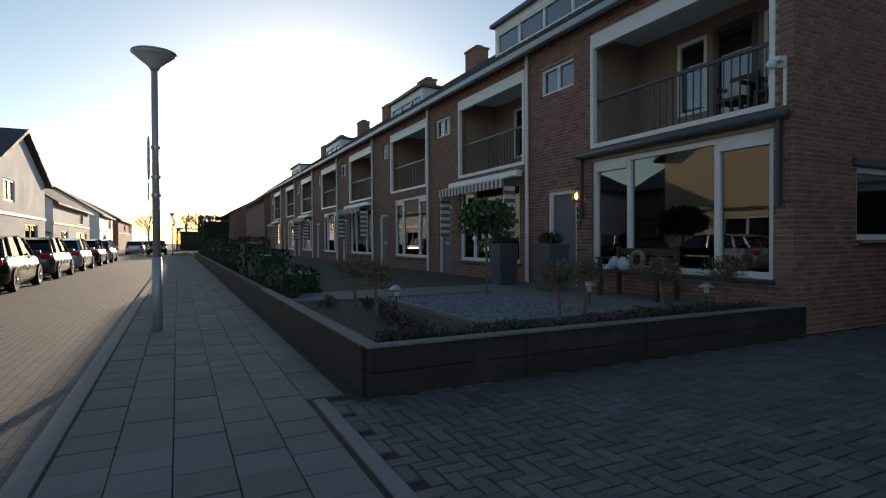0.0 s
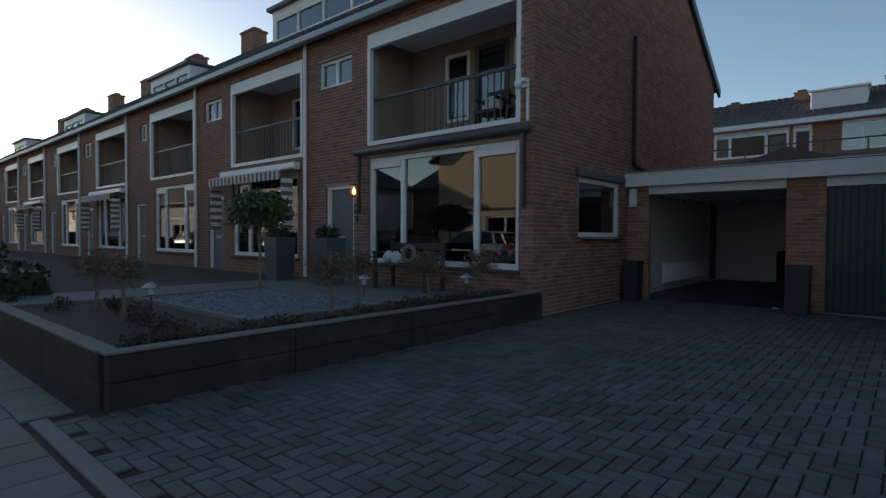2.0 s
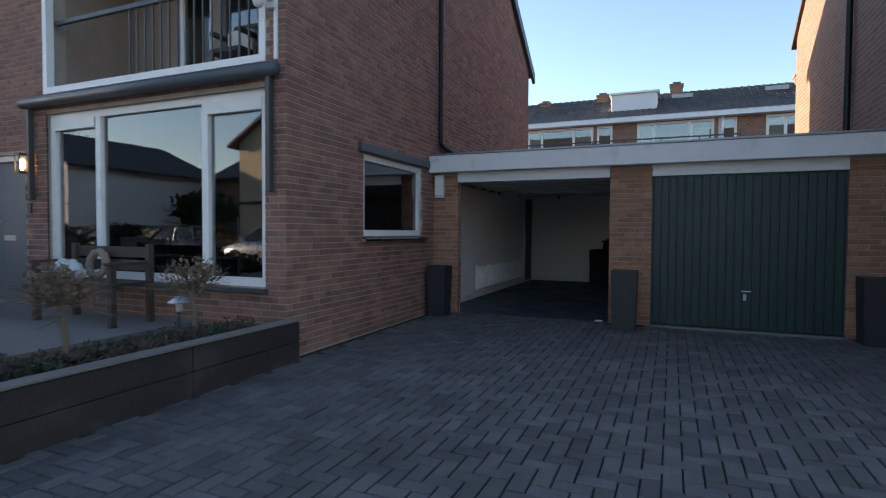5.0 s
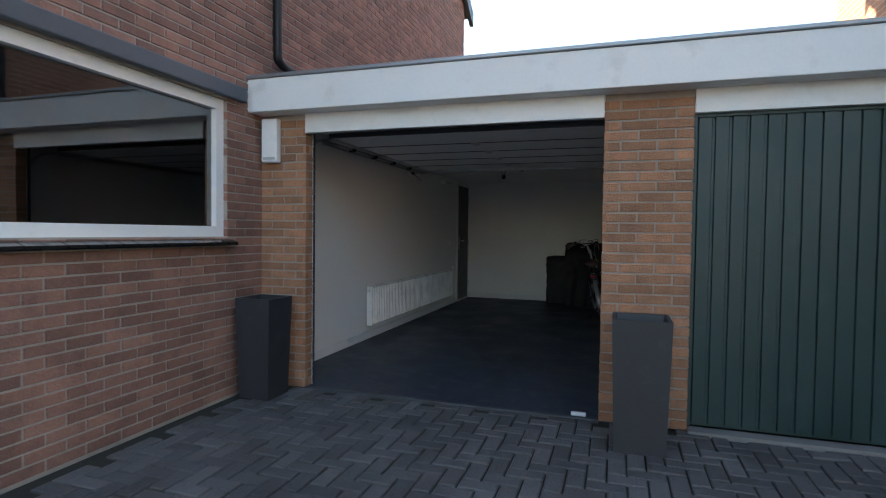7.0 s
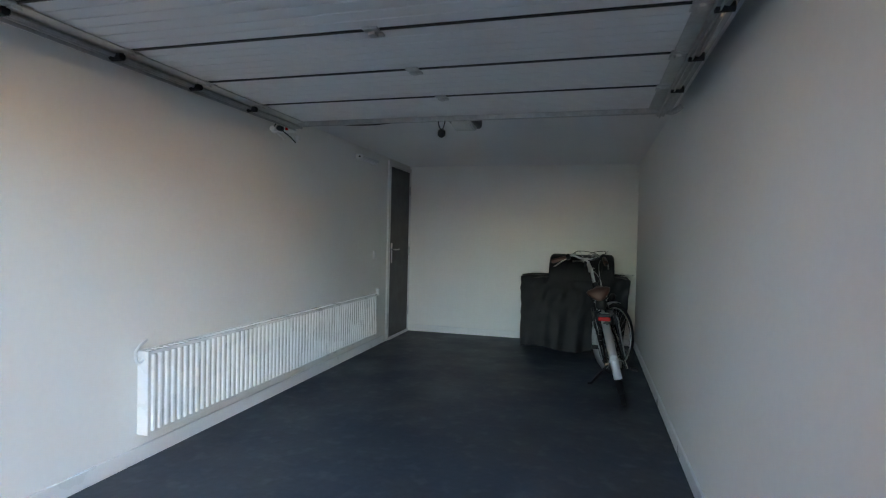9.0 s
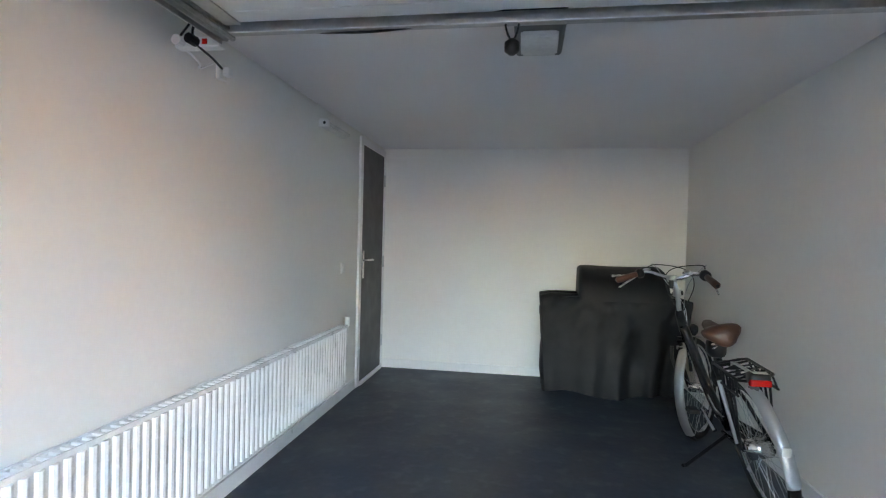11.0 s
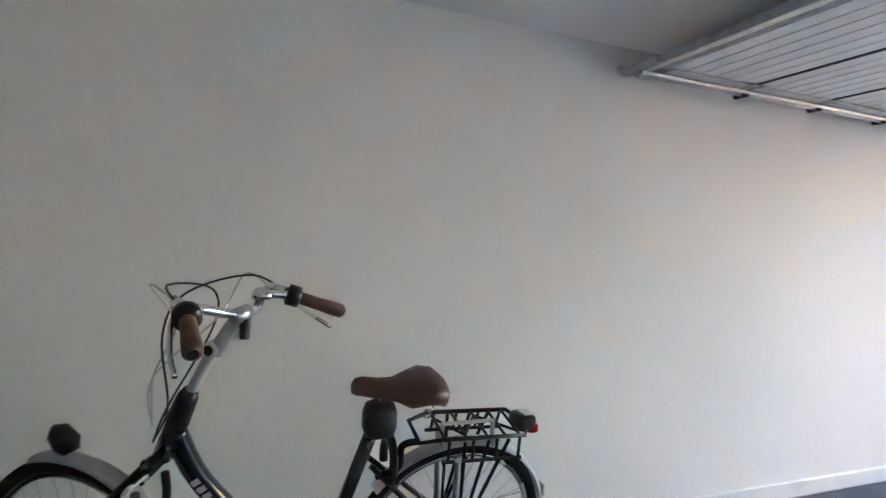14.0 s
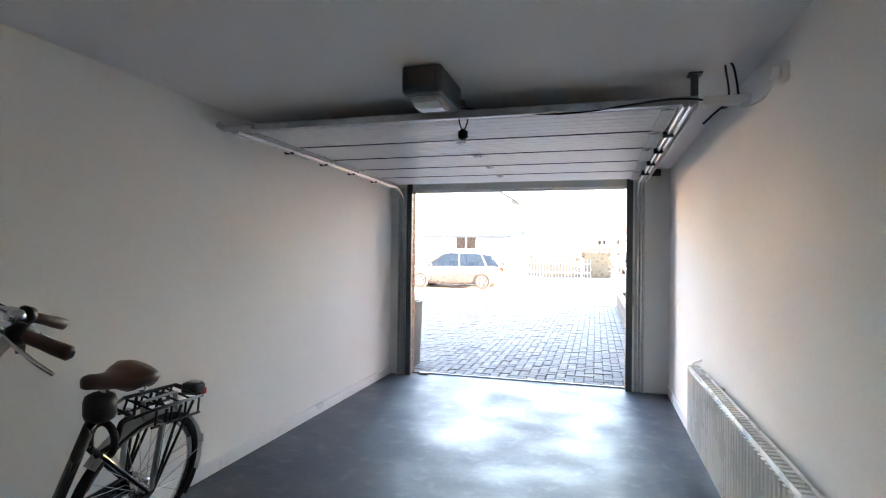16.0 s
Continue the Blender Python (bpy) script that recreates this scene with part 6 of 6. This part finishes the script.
# ---------------------------------------------------------------- outside the garage
def tall_pot(at, w0, w1, h, label, plant=False, rz=0, material=None):
    p = thing("planter", label, "planter", at, rz, "tall square planters")
    bm = bmesh.new()
    o = [(-1, -1), (1, -1), (1, 1), (-1, 1)]
    rg = []
    for w, z in ((w0, 0), (w1, h), (w1 - 0.02, h), (w1 - 0.03, h - 0.06)):
        rg.append([bm.verts.new((a * w, b * w, z)) for a, b in o])
    for a, b in zip(rg, rg[1:]):
        for k in range(4):
            bm.faces.new((a[k], a[(k + 1) % 4], b[(k + 1) % 4], b[k]))
    bm.faces.new(rg[0]); bm.faces.new(rg[-1])
    part("pot", bm, material or M["pot"], p)
    part("soil", boxes((-w1 + 0.035, w1 - 0.035, -w1 + 0.035, w1 - 0.035, h - 0.1, h - 0.055)), M["soil"], p)
    if plant:
        part("shrub", leaf_cloud(500, 0.26, 0.6, 0.07, 7, (0, 0, h + 0.08), 0.1), M["evergreen"], p, "small evergreen shrub")
    return p


tall_pot((-0.185, -0.27, 0), 0.125, 0.145, 0.74, "tall anthracite planter beside the garage door")
tall_pot((2.47, -0.36, 0), 0.14, 0.16, 0.76, "tall anthracite planter before the brick pier")
tall_pot((5.15, -0.25, 0), 0.14, 0.16, 0.76, "tall anthracite planter by the far pier")
bx = thing("meter_box", "white metal box on the brick pier", "wall box", (-0.29, -0.012, 1.945))
part("case", boxes((-0.07, 0.07, -0.06, 0, -0.17, 0.17), bevel=0.008), M["white"], bx)
part("label", boxes((-0.055, 0.055, -0.062, -0.06, -0.15, -0.13)), M["print"], bx)
# green up-and-over door
g = thing("garage_door", "closed dark green ribbed steel garage door", "garage door")
part("sheet", boxes((2.773, 4.925, 0.05, 0.07, 0.03, 2.0)), M["green"], g)
rib = finish("rib", extrude(bmesh.new(), [(-0.041, 0.05), (-0.036, 0.034), (0.036, 0.034), (0.041, 0.05)], "z", 0.05, 1.98), M["green"])
for k in range(22):
    o = new("rib", rib); o.parent = g; o.matrix_basis = pose(2.84 + 0.0961 * k, 0, 0)
part("door_frame", boxes((2.773, 2.79, 0.02, 0.08, 0, 2.0), (4.908, 4.925, 0.02, 0.08, 0, 2.0), (2.79, 4.908, 0.02, 0.08, 1.98, 2.0)), M["green"], g)
hn = part("handle", boxes((3.84, 3.95, -0.005, 0.03, 0.50, 0.525), bevel=0.006), M["chrome"], g, "chrome turning handle")
part("lock_plate", boxes((3.86, 3.9, 0.022, 0.03, 0.4, 0.48)), M["steel"], hn)
structure("threshold_2", boxes((2.773, 4.925, -0.06, 0.05, -0.1, 0.02), bevel=0.006), M["kerb"], "concrete threshold of the second garage")
fl = thing("floor_stop", "small white plastic stop by the door post", "door stop", (2.1, 0.06, 0))
part("stop", boxes((-0.05, 0.05, -0.015, 0.015, 0, 0.025), bevel=0.006), M["white"], fl)

# ---------------------------------------------------------------- front gardens
structure("garden_ground", boxes((-46, -0.42, -9.0, FY, -0.1, 0.26), (-0.42, -0.36, -9.0, FY - 0.02, -0.1, 0.26)), M["soil"], "raised front gardens with dark soil")
structure("garden_terrace", boxes((-5.9, -1.5, -5.3, FY, 0.26, 0.30), (-5.9, -4.6, -9.0, -5.3, 0.26, 0.30)), M["slab"], "grey slab terrace before the house")
gwall = thing("garden_wall", "low dark garden wall of stacked sleepers with a pale edge", "garden wall")
for j in range(2):
    y = -9.1
    while y < FY - 0.1:
        ye = min(y + 1.45, FY - 0.02)
        part("sleeper", boxes((-0.36, -0.24, y + 0.004, ye - 0.004, 0.19 * j - 0.05 * (j == 0), 0.19 * (j + 1) - 0.004), bevel=0.008), M["wallpaint"], gwall)
        y += 1.45
    x = -0.36
    while x > -6:
        part("sleeper", boxes((max(x - 1.45, -6.0) + 0.004, x - 0.004, -9.12, -9.0, 0.19 * j - 0.05 * (j == 0), 0.19 * (j + 1) - 0.004), bevel=0.008), M["wallpaint"], gwall)
        x -= 1.45
part("coping", boxes((-0.37, -0.23, -9.12, FY - 0.02, 0.38, 0.40), (-6.0, -0.37, -9.13, -8.99, 0.38, 0.40), bevel=0.006), M["coping"], gwall)
structure("garden_edge", boxes((-46, -6.0, -9.12, -9.0, -0.1, 0.4), bevel=0.006), M["wallpaint"], "low dark walls of the neighbours' gardens")
structure("gravel_bed", boxes((-4.5, -1.6, -7.4, -5.4, 0.26, 0.285)), M["gravel"], "bed of blue-grey gravel")
structure("bed_edging", boxes((-4.55, -1.55, -7.46, -7.4, 0.26, 0.31), (-4.55, -1.55, -5.4, -5.34, 0.26, 0.31)), M["kerb"], "pale edging of the gravel bed")
gs, gf = [], []
rng = random.Random(21)
for _ in range(2500):
    c = Vector((rng.uniform(-4.45, -1.65), rng.uniform(-7.35, -5.45), 0.287 + rng.uniform(0, 0.012)))
    s = rng.uniform(0.012, 0.03)
    n0 = len(gs)
    for v in ((1, 0, 0), (-1, 0, 0), (0, 1, 0), (0, -1, 0), (0, 0, 0.7), (0, 0, -0.7)):
        gs.append(tuple(c + Vector(v) * s * rng.uniform(0.7, 1.2)))
    for a, b, d in ((0, 2, 4), (2, 1, 4), (1, 3, 4), (3, 0, 4)):
        gf.append((n0 + a, n0 + b, n0 + d))
me = bpy.data.meshes.new("gravel"); me.from_pydata(gs, [], gf); me.materials.append(M["gravel"])
tagged(new("gravel", me), "loose blue-grey gravel stones", "gravel", kind="stuff")


def standard_tree(at, h, r, material, n, size, seed, label, squash=0.75):
    t = thing("standard_tree", label, "tree", at, group="small standard trees")
    rng = random.Random(seed)
    tr = bmesh.new()
    tube(tr, bend([(0, 0, 0), (0.01, 0.01, h * 0.4), (-0.01, 0, h * 0.8), (0, 0, h)]), 0.02 + 0.006 * r, 7)
    part("trunk", tr, M["bark"], t)
    br = bmesh.new()
    for _ in range(26):
        d = Vector((rng.gauss(0, 1), rng.gauss(0, 1), rng.uniform(-0.3, 1.4))).normalized()
        twigs(br, Vector((0, 0, h * 0.95)), Vector((d.x, d.y, d.z * squash)), r * rng.uniform(0.5, 0.8), 0.006, 2, rng, 0.35, 3)
    cr = part("branchwork", br, M["twig"], t)
    part("crown", leaf_cloud(n, r, squash, size, seed, (0, 0, h + r * 0.35), 0.3), material, t)


standard_tree((-4.1, -5.75, 0.26), 1.15, 0.55, M["leaf"], 2600, 0.1, 11, "ball-crowned standard tree with green leaves in the gravel", 0.62)
for x, y in ((-0.85, -4.2), (-0.85, -5.3), (-1.0, -6.7), (-1.5, -5.9), (-3.6, -8.2), (-2.4, -8.3)):
    standard_tree((x, y, 0.26), 0.5, 0.27, M["leaf_dry"], 350, 0.045, int(100 + x * 10 + y), "small standard shrub with dry brown twigs")
for k in range(52):
    strip_bed = k < 44
    x = rng.uniform(-0.85, -0.52) if strip_bed else rng.uniform(-5.5, -1)
    y = -8.85 + 0.118 * k if strip_bed else rng.uniform(-8.8, -7.8)
    sh = thing("low_shrub", "low brownish ground-cover shrub in the soil along the wall", "shrub", (x, y, 0.26), group="low shrubs")
    part("leaves", leaf_cloud(190, rng.uniform(0.14, 0.22), 0.7, 0.045, k, (0, 0, 0.07), 0.1), M["shrub_brown"] if k % 4 else M["evergreen"], sh)
for k in range(14):
    hedge((-7.0 - 2.9 * k, -8.5, 0.2), (2.6, 0.7, 0.5 + 0.3 * (k % 3)), 700, 40 + k, M["evergreen"], "clipped dark hedge along the neighbours' gardens")
tall_pot((-4.15, -4.35, 0.3), 0.19, 0.22, 0.85, "tall grey planter with an evergreen shrub beside the front door", True, material=M["lead"])
tall_pot((-5.75, -4.35, 0.3), 0.19, 0.22, 0.85, "tall grey planter with an evergreen shrub before the house", True, material=M["lead"])
# bench with its decoration
bn = thing("garden_bench", "dark wooden garden bench under the window", "bench", (-2.5, -4.0, 0.3))
for j in range(4):
    part("seat_slat", boxes((-0.62, 0.62, -0.22 + 0.115 * j, -0.12 + 0.115 * j, 0.4, 0.425), bevel=0.004), M["wood"], bn)
for j in range(2):
    part("back_slat", boxes((-0.62, 0.62, 0.22, 0.245, 0.52 + 0.14 * j, 0.63 + 0.14 * j), bevel=0.004), M["wood"], bn)
for x in (-0.58, 0.58):
    part("front_leg", boxes((x - 0.03, x + 0.03, -0.22, -0.16, 0, 0.6), bevel=0.004), M["wood"], bn)
    part("back_leg", boxes((x - 0.03, x + 0.03, 0.19, 0.25, 0, 0.8), bevel=0.004), M["wood"], bn)
    part("armrest", boxes((x - 0.035, x + 0.035, -0.25, 0.25, 0.6, 0.63), bevel=0.006), M["wood"], bn)
for x, y in ((-2.95, -4.0), (-2.72, -4.05)):
    j = thing("ceramic_jar", "round white ceramic jar on the bench", "jar", (x, y, 0.725), group="jars on the bench")
    part("body", lathe(bmesh.new(), [(0.05, 0), (0.09, 0.04), (0.105, 0.1), (0.085, 0.16), (0.04, 0.19)], 20), M["stone"], j, smooth=True)
    part("lid", lathe(bmesh.new(), [(0.045, 0.19), (0.04, 0.205), (0.01, 0.215)], 14), M["stone"], j, smooth=True)
wr = thing("wreath", "wicker wreath leaning on the bench", "wreath", (-2.62, -3.85, 0.88))
part("ring", tube(bmesh.new(), [(0.13 * math.cos(a), 0.02 * math.sin(a), 0.13 * math.sin(a)) for a in np.linspace(0, 2 * math.pi, 22)[:-1]], [0.038 + 0.006 * (k % 2) for k in range(21)], 8, True), M["wicker"], wr)
for x, y in ((-1.25, -4.0), (-2.2, -5.2), (-3.0, -7.8)):
    pl = thing("path_light", "small metal garden path light", "garden light", (x, y, 0.28), group="garden path lights")
    part("stake", rod(bmesh.new(), (0, 0, 0), (0, 0, 0.2), 0.012), M["dark"], pl)
    part("glass", lathe(bmesh.new(), [(0.03, 0.2), (0.035, 0.28)], 12), M["lampglass"], pl)
    part("hat", lathe(bmesh.new(), [(0.1, 0.28), (0.1, 0.29), (0.03, 0.34), (0.01, 0.345)], 16), M["steel"], pl, smooth=True)
# balcony furniture
for x in (-1.7, -1.05):
    ch = thing("balcony_chair", "dark wicker chair on the balcony", "chair", (x, FY + 0.72, 2.915), group="chairs on the balcony")
    part("seat", boxes((-0.24, 0.24, -0.22, 0.22, 0.36, 0.42), bevel=0.015), M["wood"], ch)
    part("backrest", boxes((-0.24, 0.24, 0.18, 0.23, 0.42, 0.82), bevel=0.015), M["wood"], ch)
    for sx in (-0.21, 0.21):
        part("armrest", boxes((sx - 0.03, sx + 0.03, -0.2, 0.18, 0.58, 0.63), bevel=0.01), M["wood"], ch)
        for sy in (-0.19, 0.19):
            part("leg", boxes((sx - 0.02, sx + 0.02, sy - 0.02, sy + 0.02, 0, 0.36)), M["wood"], ch)
    cu = thing("cushion", "pale cushion on the balcony chair", "cushion", (x, FY + 0.78, 3.335), group="balcony cushions")
    part("pad", boxes((-0.18, 0.18, -0.06, 0.06, 0.0, 0.28), bevel=0.045), M["awnwhite"], cu, smooth=True)

# ---------------------------------------------------------------- street lamp
sl = thing("street_lamp", "grey street lamp with a shallow conical head", "street lamp", (-4.66, -10.66, 0))
part("base", rod(bmesh.new(), (0, 0, 0), (0, 0, 1.0), 0.062, n=16), M["post"], sl, smooth=True)
part("pole", rod(bmesh.new(), (0, 0, 1.0), (0, 0, 3.55), 0.05, 0.04, 16), M["post"], sl, smooth=True)
hdx = part("head", lathe(bmesh.new(), [(0.05, 3.55), (0.08, 3.6), (0.25, 3.74), (0.28, 3.77)], 28), M["lampglass"], sl, "pale conical lamp head", True)
part("lid", lathe(bmesh.new(), [(0.285, 3.77), (0.28, 3.79), (0.1, 3.83), (0.02, 3.835)], 28), M["post"], hdx, smooth=True)
sg = part("round_sign", lathe(bmesh.new(), [(0.29, -0.01), (0.3, 0), (0.29, 0.01)], 28), M["post"], sl, "round traffic sign seen from its edge")
sg.matrix_basis = pose(0.0, -0.085, 2.35, 90, 0, 4)
sg2 = part("sign_plate", boxes((-0.15, 0.15, -0.095, -0.075, 1.78, 2.0)), M["post"], sl)
for z in (2.1, 2.5, 1.85):
    part("clamp", rod(bmesh.new(), (0, 0, z - 0.02), (0, 0, z + 0.02), 0.062, n=14), M["steel"], sl)
for x, y in ((-31, -18.6), (-50, -10.8), (-80, -10.8)):
    c = copy_thing(sl, pose(x, y, 0))

# ---------------------------------------------------------------- bricks, slabs and pavers
def pier(name, x0, x1, y0, y1, label):
    p = structure(name, boxes((x0 + 0.006, x1 - 0.006, y0 + 0.006, y1, 0, 2.15)), M["mortar"], label)
    return p


p1 = pier("wall_pier_1", X1, 0.0, 0.0, 0.1, "orange brick pier beside the garage door")
brick_wall(p1, "y", 0.006, -1, X1, -0.0, 0.004, 2.14, [], M["brick_o"], (-1, 1, 0, 2.2))
brick_wall(p1, "x", -0.006, 1, 0.0, 0.1, 0.004, 2.14, [], M["brick_o"])
p2 = pier("wall_pier_2", 2.233, 2.773, 0.0, 0.1, "orange brick pier between the garage doors")
brick_wall(p2, "y", 0.006, -1, 2.233, 2.773, 0.004, 2.14, [], M["brick_o"], (2, 3, 0, 2.2))
brick_wall(p2, "x", 2.239, -1, 0.0, 0.1, 0.004, 2.14, [], M["brick_o"])
p3 = pier("wall_pier_3", 4.925, 5.4, 0.0, 0.1, "orange brick pier at the far garage")
brick_wall(p3, "y", 0.006, -1, 4.925, 5.4, 0.004, 2.14, [], M["brick_o"])


def under_roof(z):
    if z <= EZ: return (FY, BY)
    d = (RZ - 0.2 - z) / SLOPE
    return (RY - d, RY + d)


brick_wall(gable, "x", X1, 1, FY - 0.012, BY, 0.004, RZ - 0.3, gable_holes, M["brick"], (-3.3, -0.02, 0.4, 2.2), under_roof)
brick_wall(house, "y", FY, -1, -6.0, X1, 0.004, EZ, FRONT_HOLES, M["brick"])

# paving slabs
verts, faces = [], []
slab = finish("slab", boxes((0.003, 0.297, 0.003, 0.297, -0.04, 0.0), bevel=0.004), M["slab"])
rng = random.Random(4)
count = 0
for j in range(6):
    y = -11.06 + 0.3 * j + 0.02
    for i in range(-170, 60):
        x = 0.3 * i + (0.15 if j % 2 else 0)
        z = rng.uniform(-0.003, 0.003)
        if j == 5 and x > -0.7: continue
        if -11 < x < 4 and count < 300:
            o = new("slab", slab); o.parent = pavement; o.matrix_basis = pose(x, y, z); count += 1
        else:
            n0 = len(verts)
            for a, b, c in ((0.004, 0.004, -0.02), (0.296, 0.004, -0.02), (0.296, 0.296, -0.02), (0.004, 0.296, -0.02), (0.004, 0.004, 0), (0.296, 0.004, 0), (0.296, 0.296, 0), (0.004, 0.296, 0)):
                verts.append((x + a, y + b, z + c))
            faces += [(n0 + 4, n0 + 5, n0 + 6, n0 + 7)] + [(n0 + k, n0 + (k + 1) % 4, n0 + 4 + (k + 1) % 4, n0 + 4 + k) for k in range(4)]
me = bpy.data.meshes.new("slabs"); me.from_pydata(verts, [], faces); me.materials.append(M["slab"])
ob = tagged(new("slabs", me), "rows of square pavement slabs", kind="stuff"); ob.parent = pavement

# herringbone pavers on the driveway
U = 0.1
def paver_bm(w, d):
    bm = boxes((0.005, w - 0.005, 0.005, d - 0.005, -0.04, 0.0))
    es = [e for e in bm.edges if all(v.co.z > -0.01 for v in e.verts)]
    bmesh.ops.bevel(bm, geom=es, offset=0.005, segments=1, affect='EDGES')
    return bm


lying, standing = finish("paver", paver_bm(2 * U, U), M["paver"]), finish("paver", paver_bm(U, 2 * U), M["paver"])
verts, faces, count = [], [], 0
for i in range(-4, 56):
    for j in range(-94, 0):
        k = (i - j) % 4
        if k == 0: w, d, me0 = 2 * U, U, lying
        elif k == 3: w, d, me0 = U, 2 * U, standing
        else: continue
        x, y = i * U, j * U
        if x + w > 5.58 or y + d > 0.001 or (y > -0.001 and x > 0): continue
        if x < -0.36: continue
        z, tx, ty = rng.uniform(-0.004, 0.003), rng.uniform(-0.5, 0.5), rng.uniform(-0.5, 0.5)
        if -2.7 < y < -0.4 and 0.0 < x < 2.6 and count < 300:
            o = new("paver", me0); o.parent = driveway; o.matrix_basis = pose(x, y, z, tx, ty, 0); count += 1
            continue
        n0 = len(verts)
        e = 0.008
        ta, tb = math.tan(radians(tx)), math.tan(radians(ty))
        for g, c in ((0.005, -0.03), (0.005, -0.005), (e + 0.002, 0.0)):
            for a, b in ((g, g), (w - g, g), (w - g, d - g), (g, d - g)):
                verts.append((x + a, y + b, z + c + (b - d / 2) * ta - (a - w / 2) * tb))
        for r in (0, 4):
            faces += [(n0 + r + q, n0 + r + (q + 1) % 4, n0 + r + 4 + (q + 1) % 4, n0 + r + 4 + q) for q in range(4)]
        faces.append((n0 + 8, n0 + 9, n0 + 10, n0 + 11))
me = bpy.data.meshes.new("pavers"); me.from_pydata(verts, [], faces); me.materials.append(M["paver"])
ob = tagged(new("pavers", me), "grey concrete pavers in herringbone bond", kind="stuff"); ob.parent = driveway
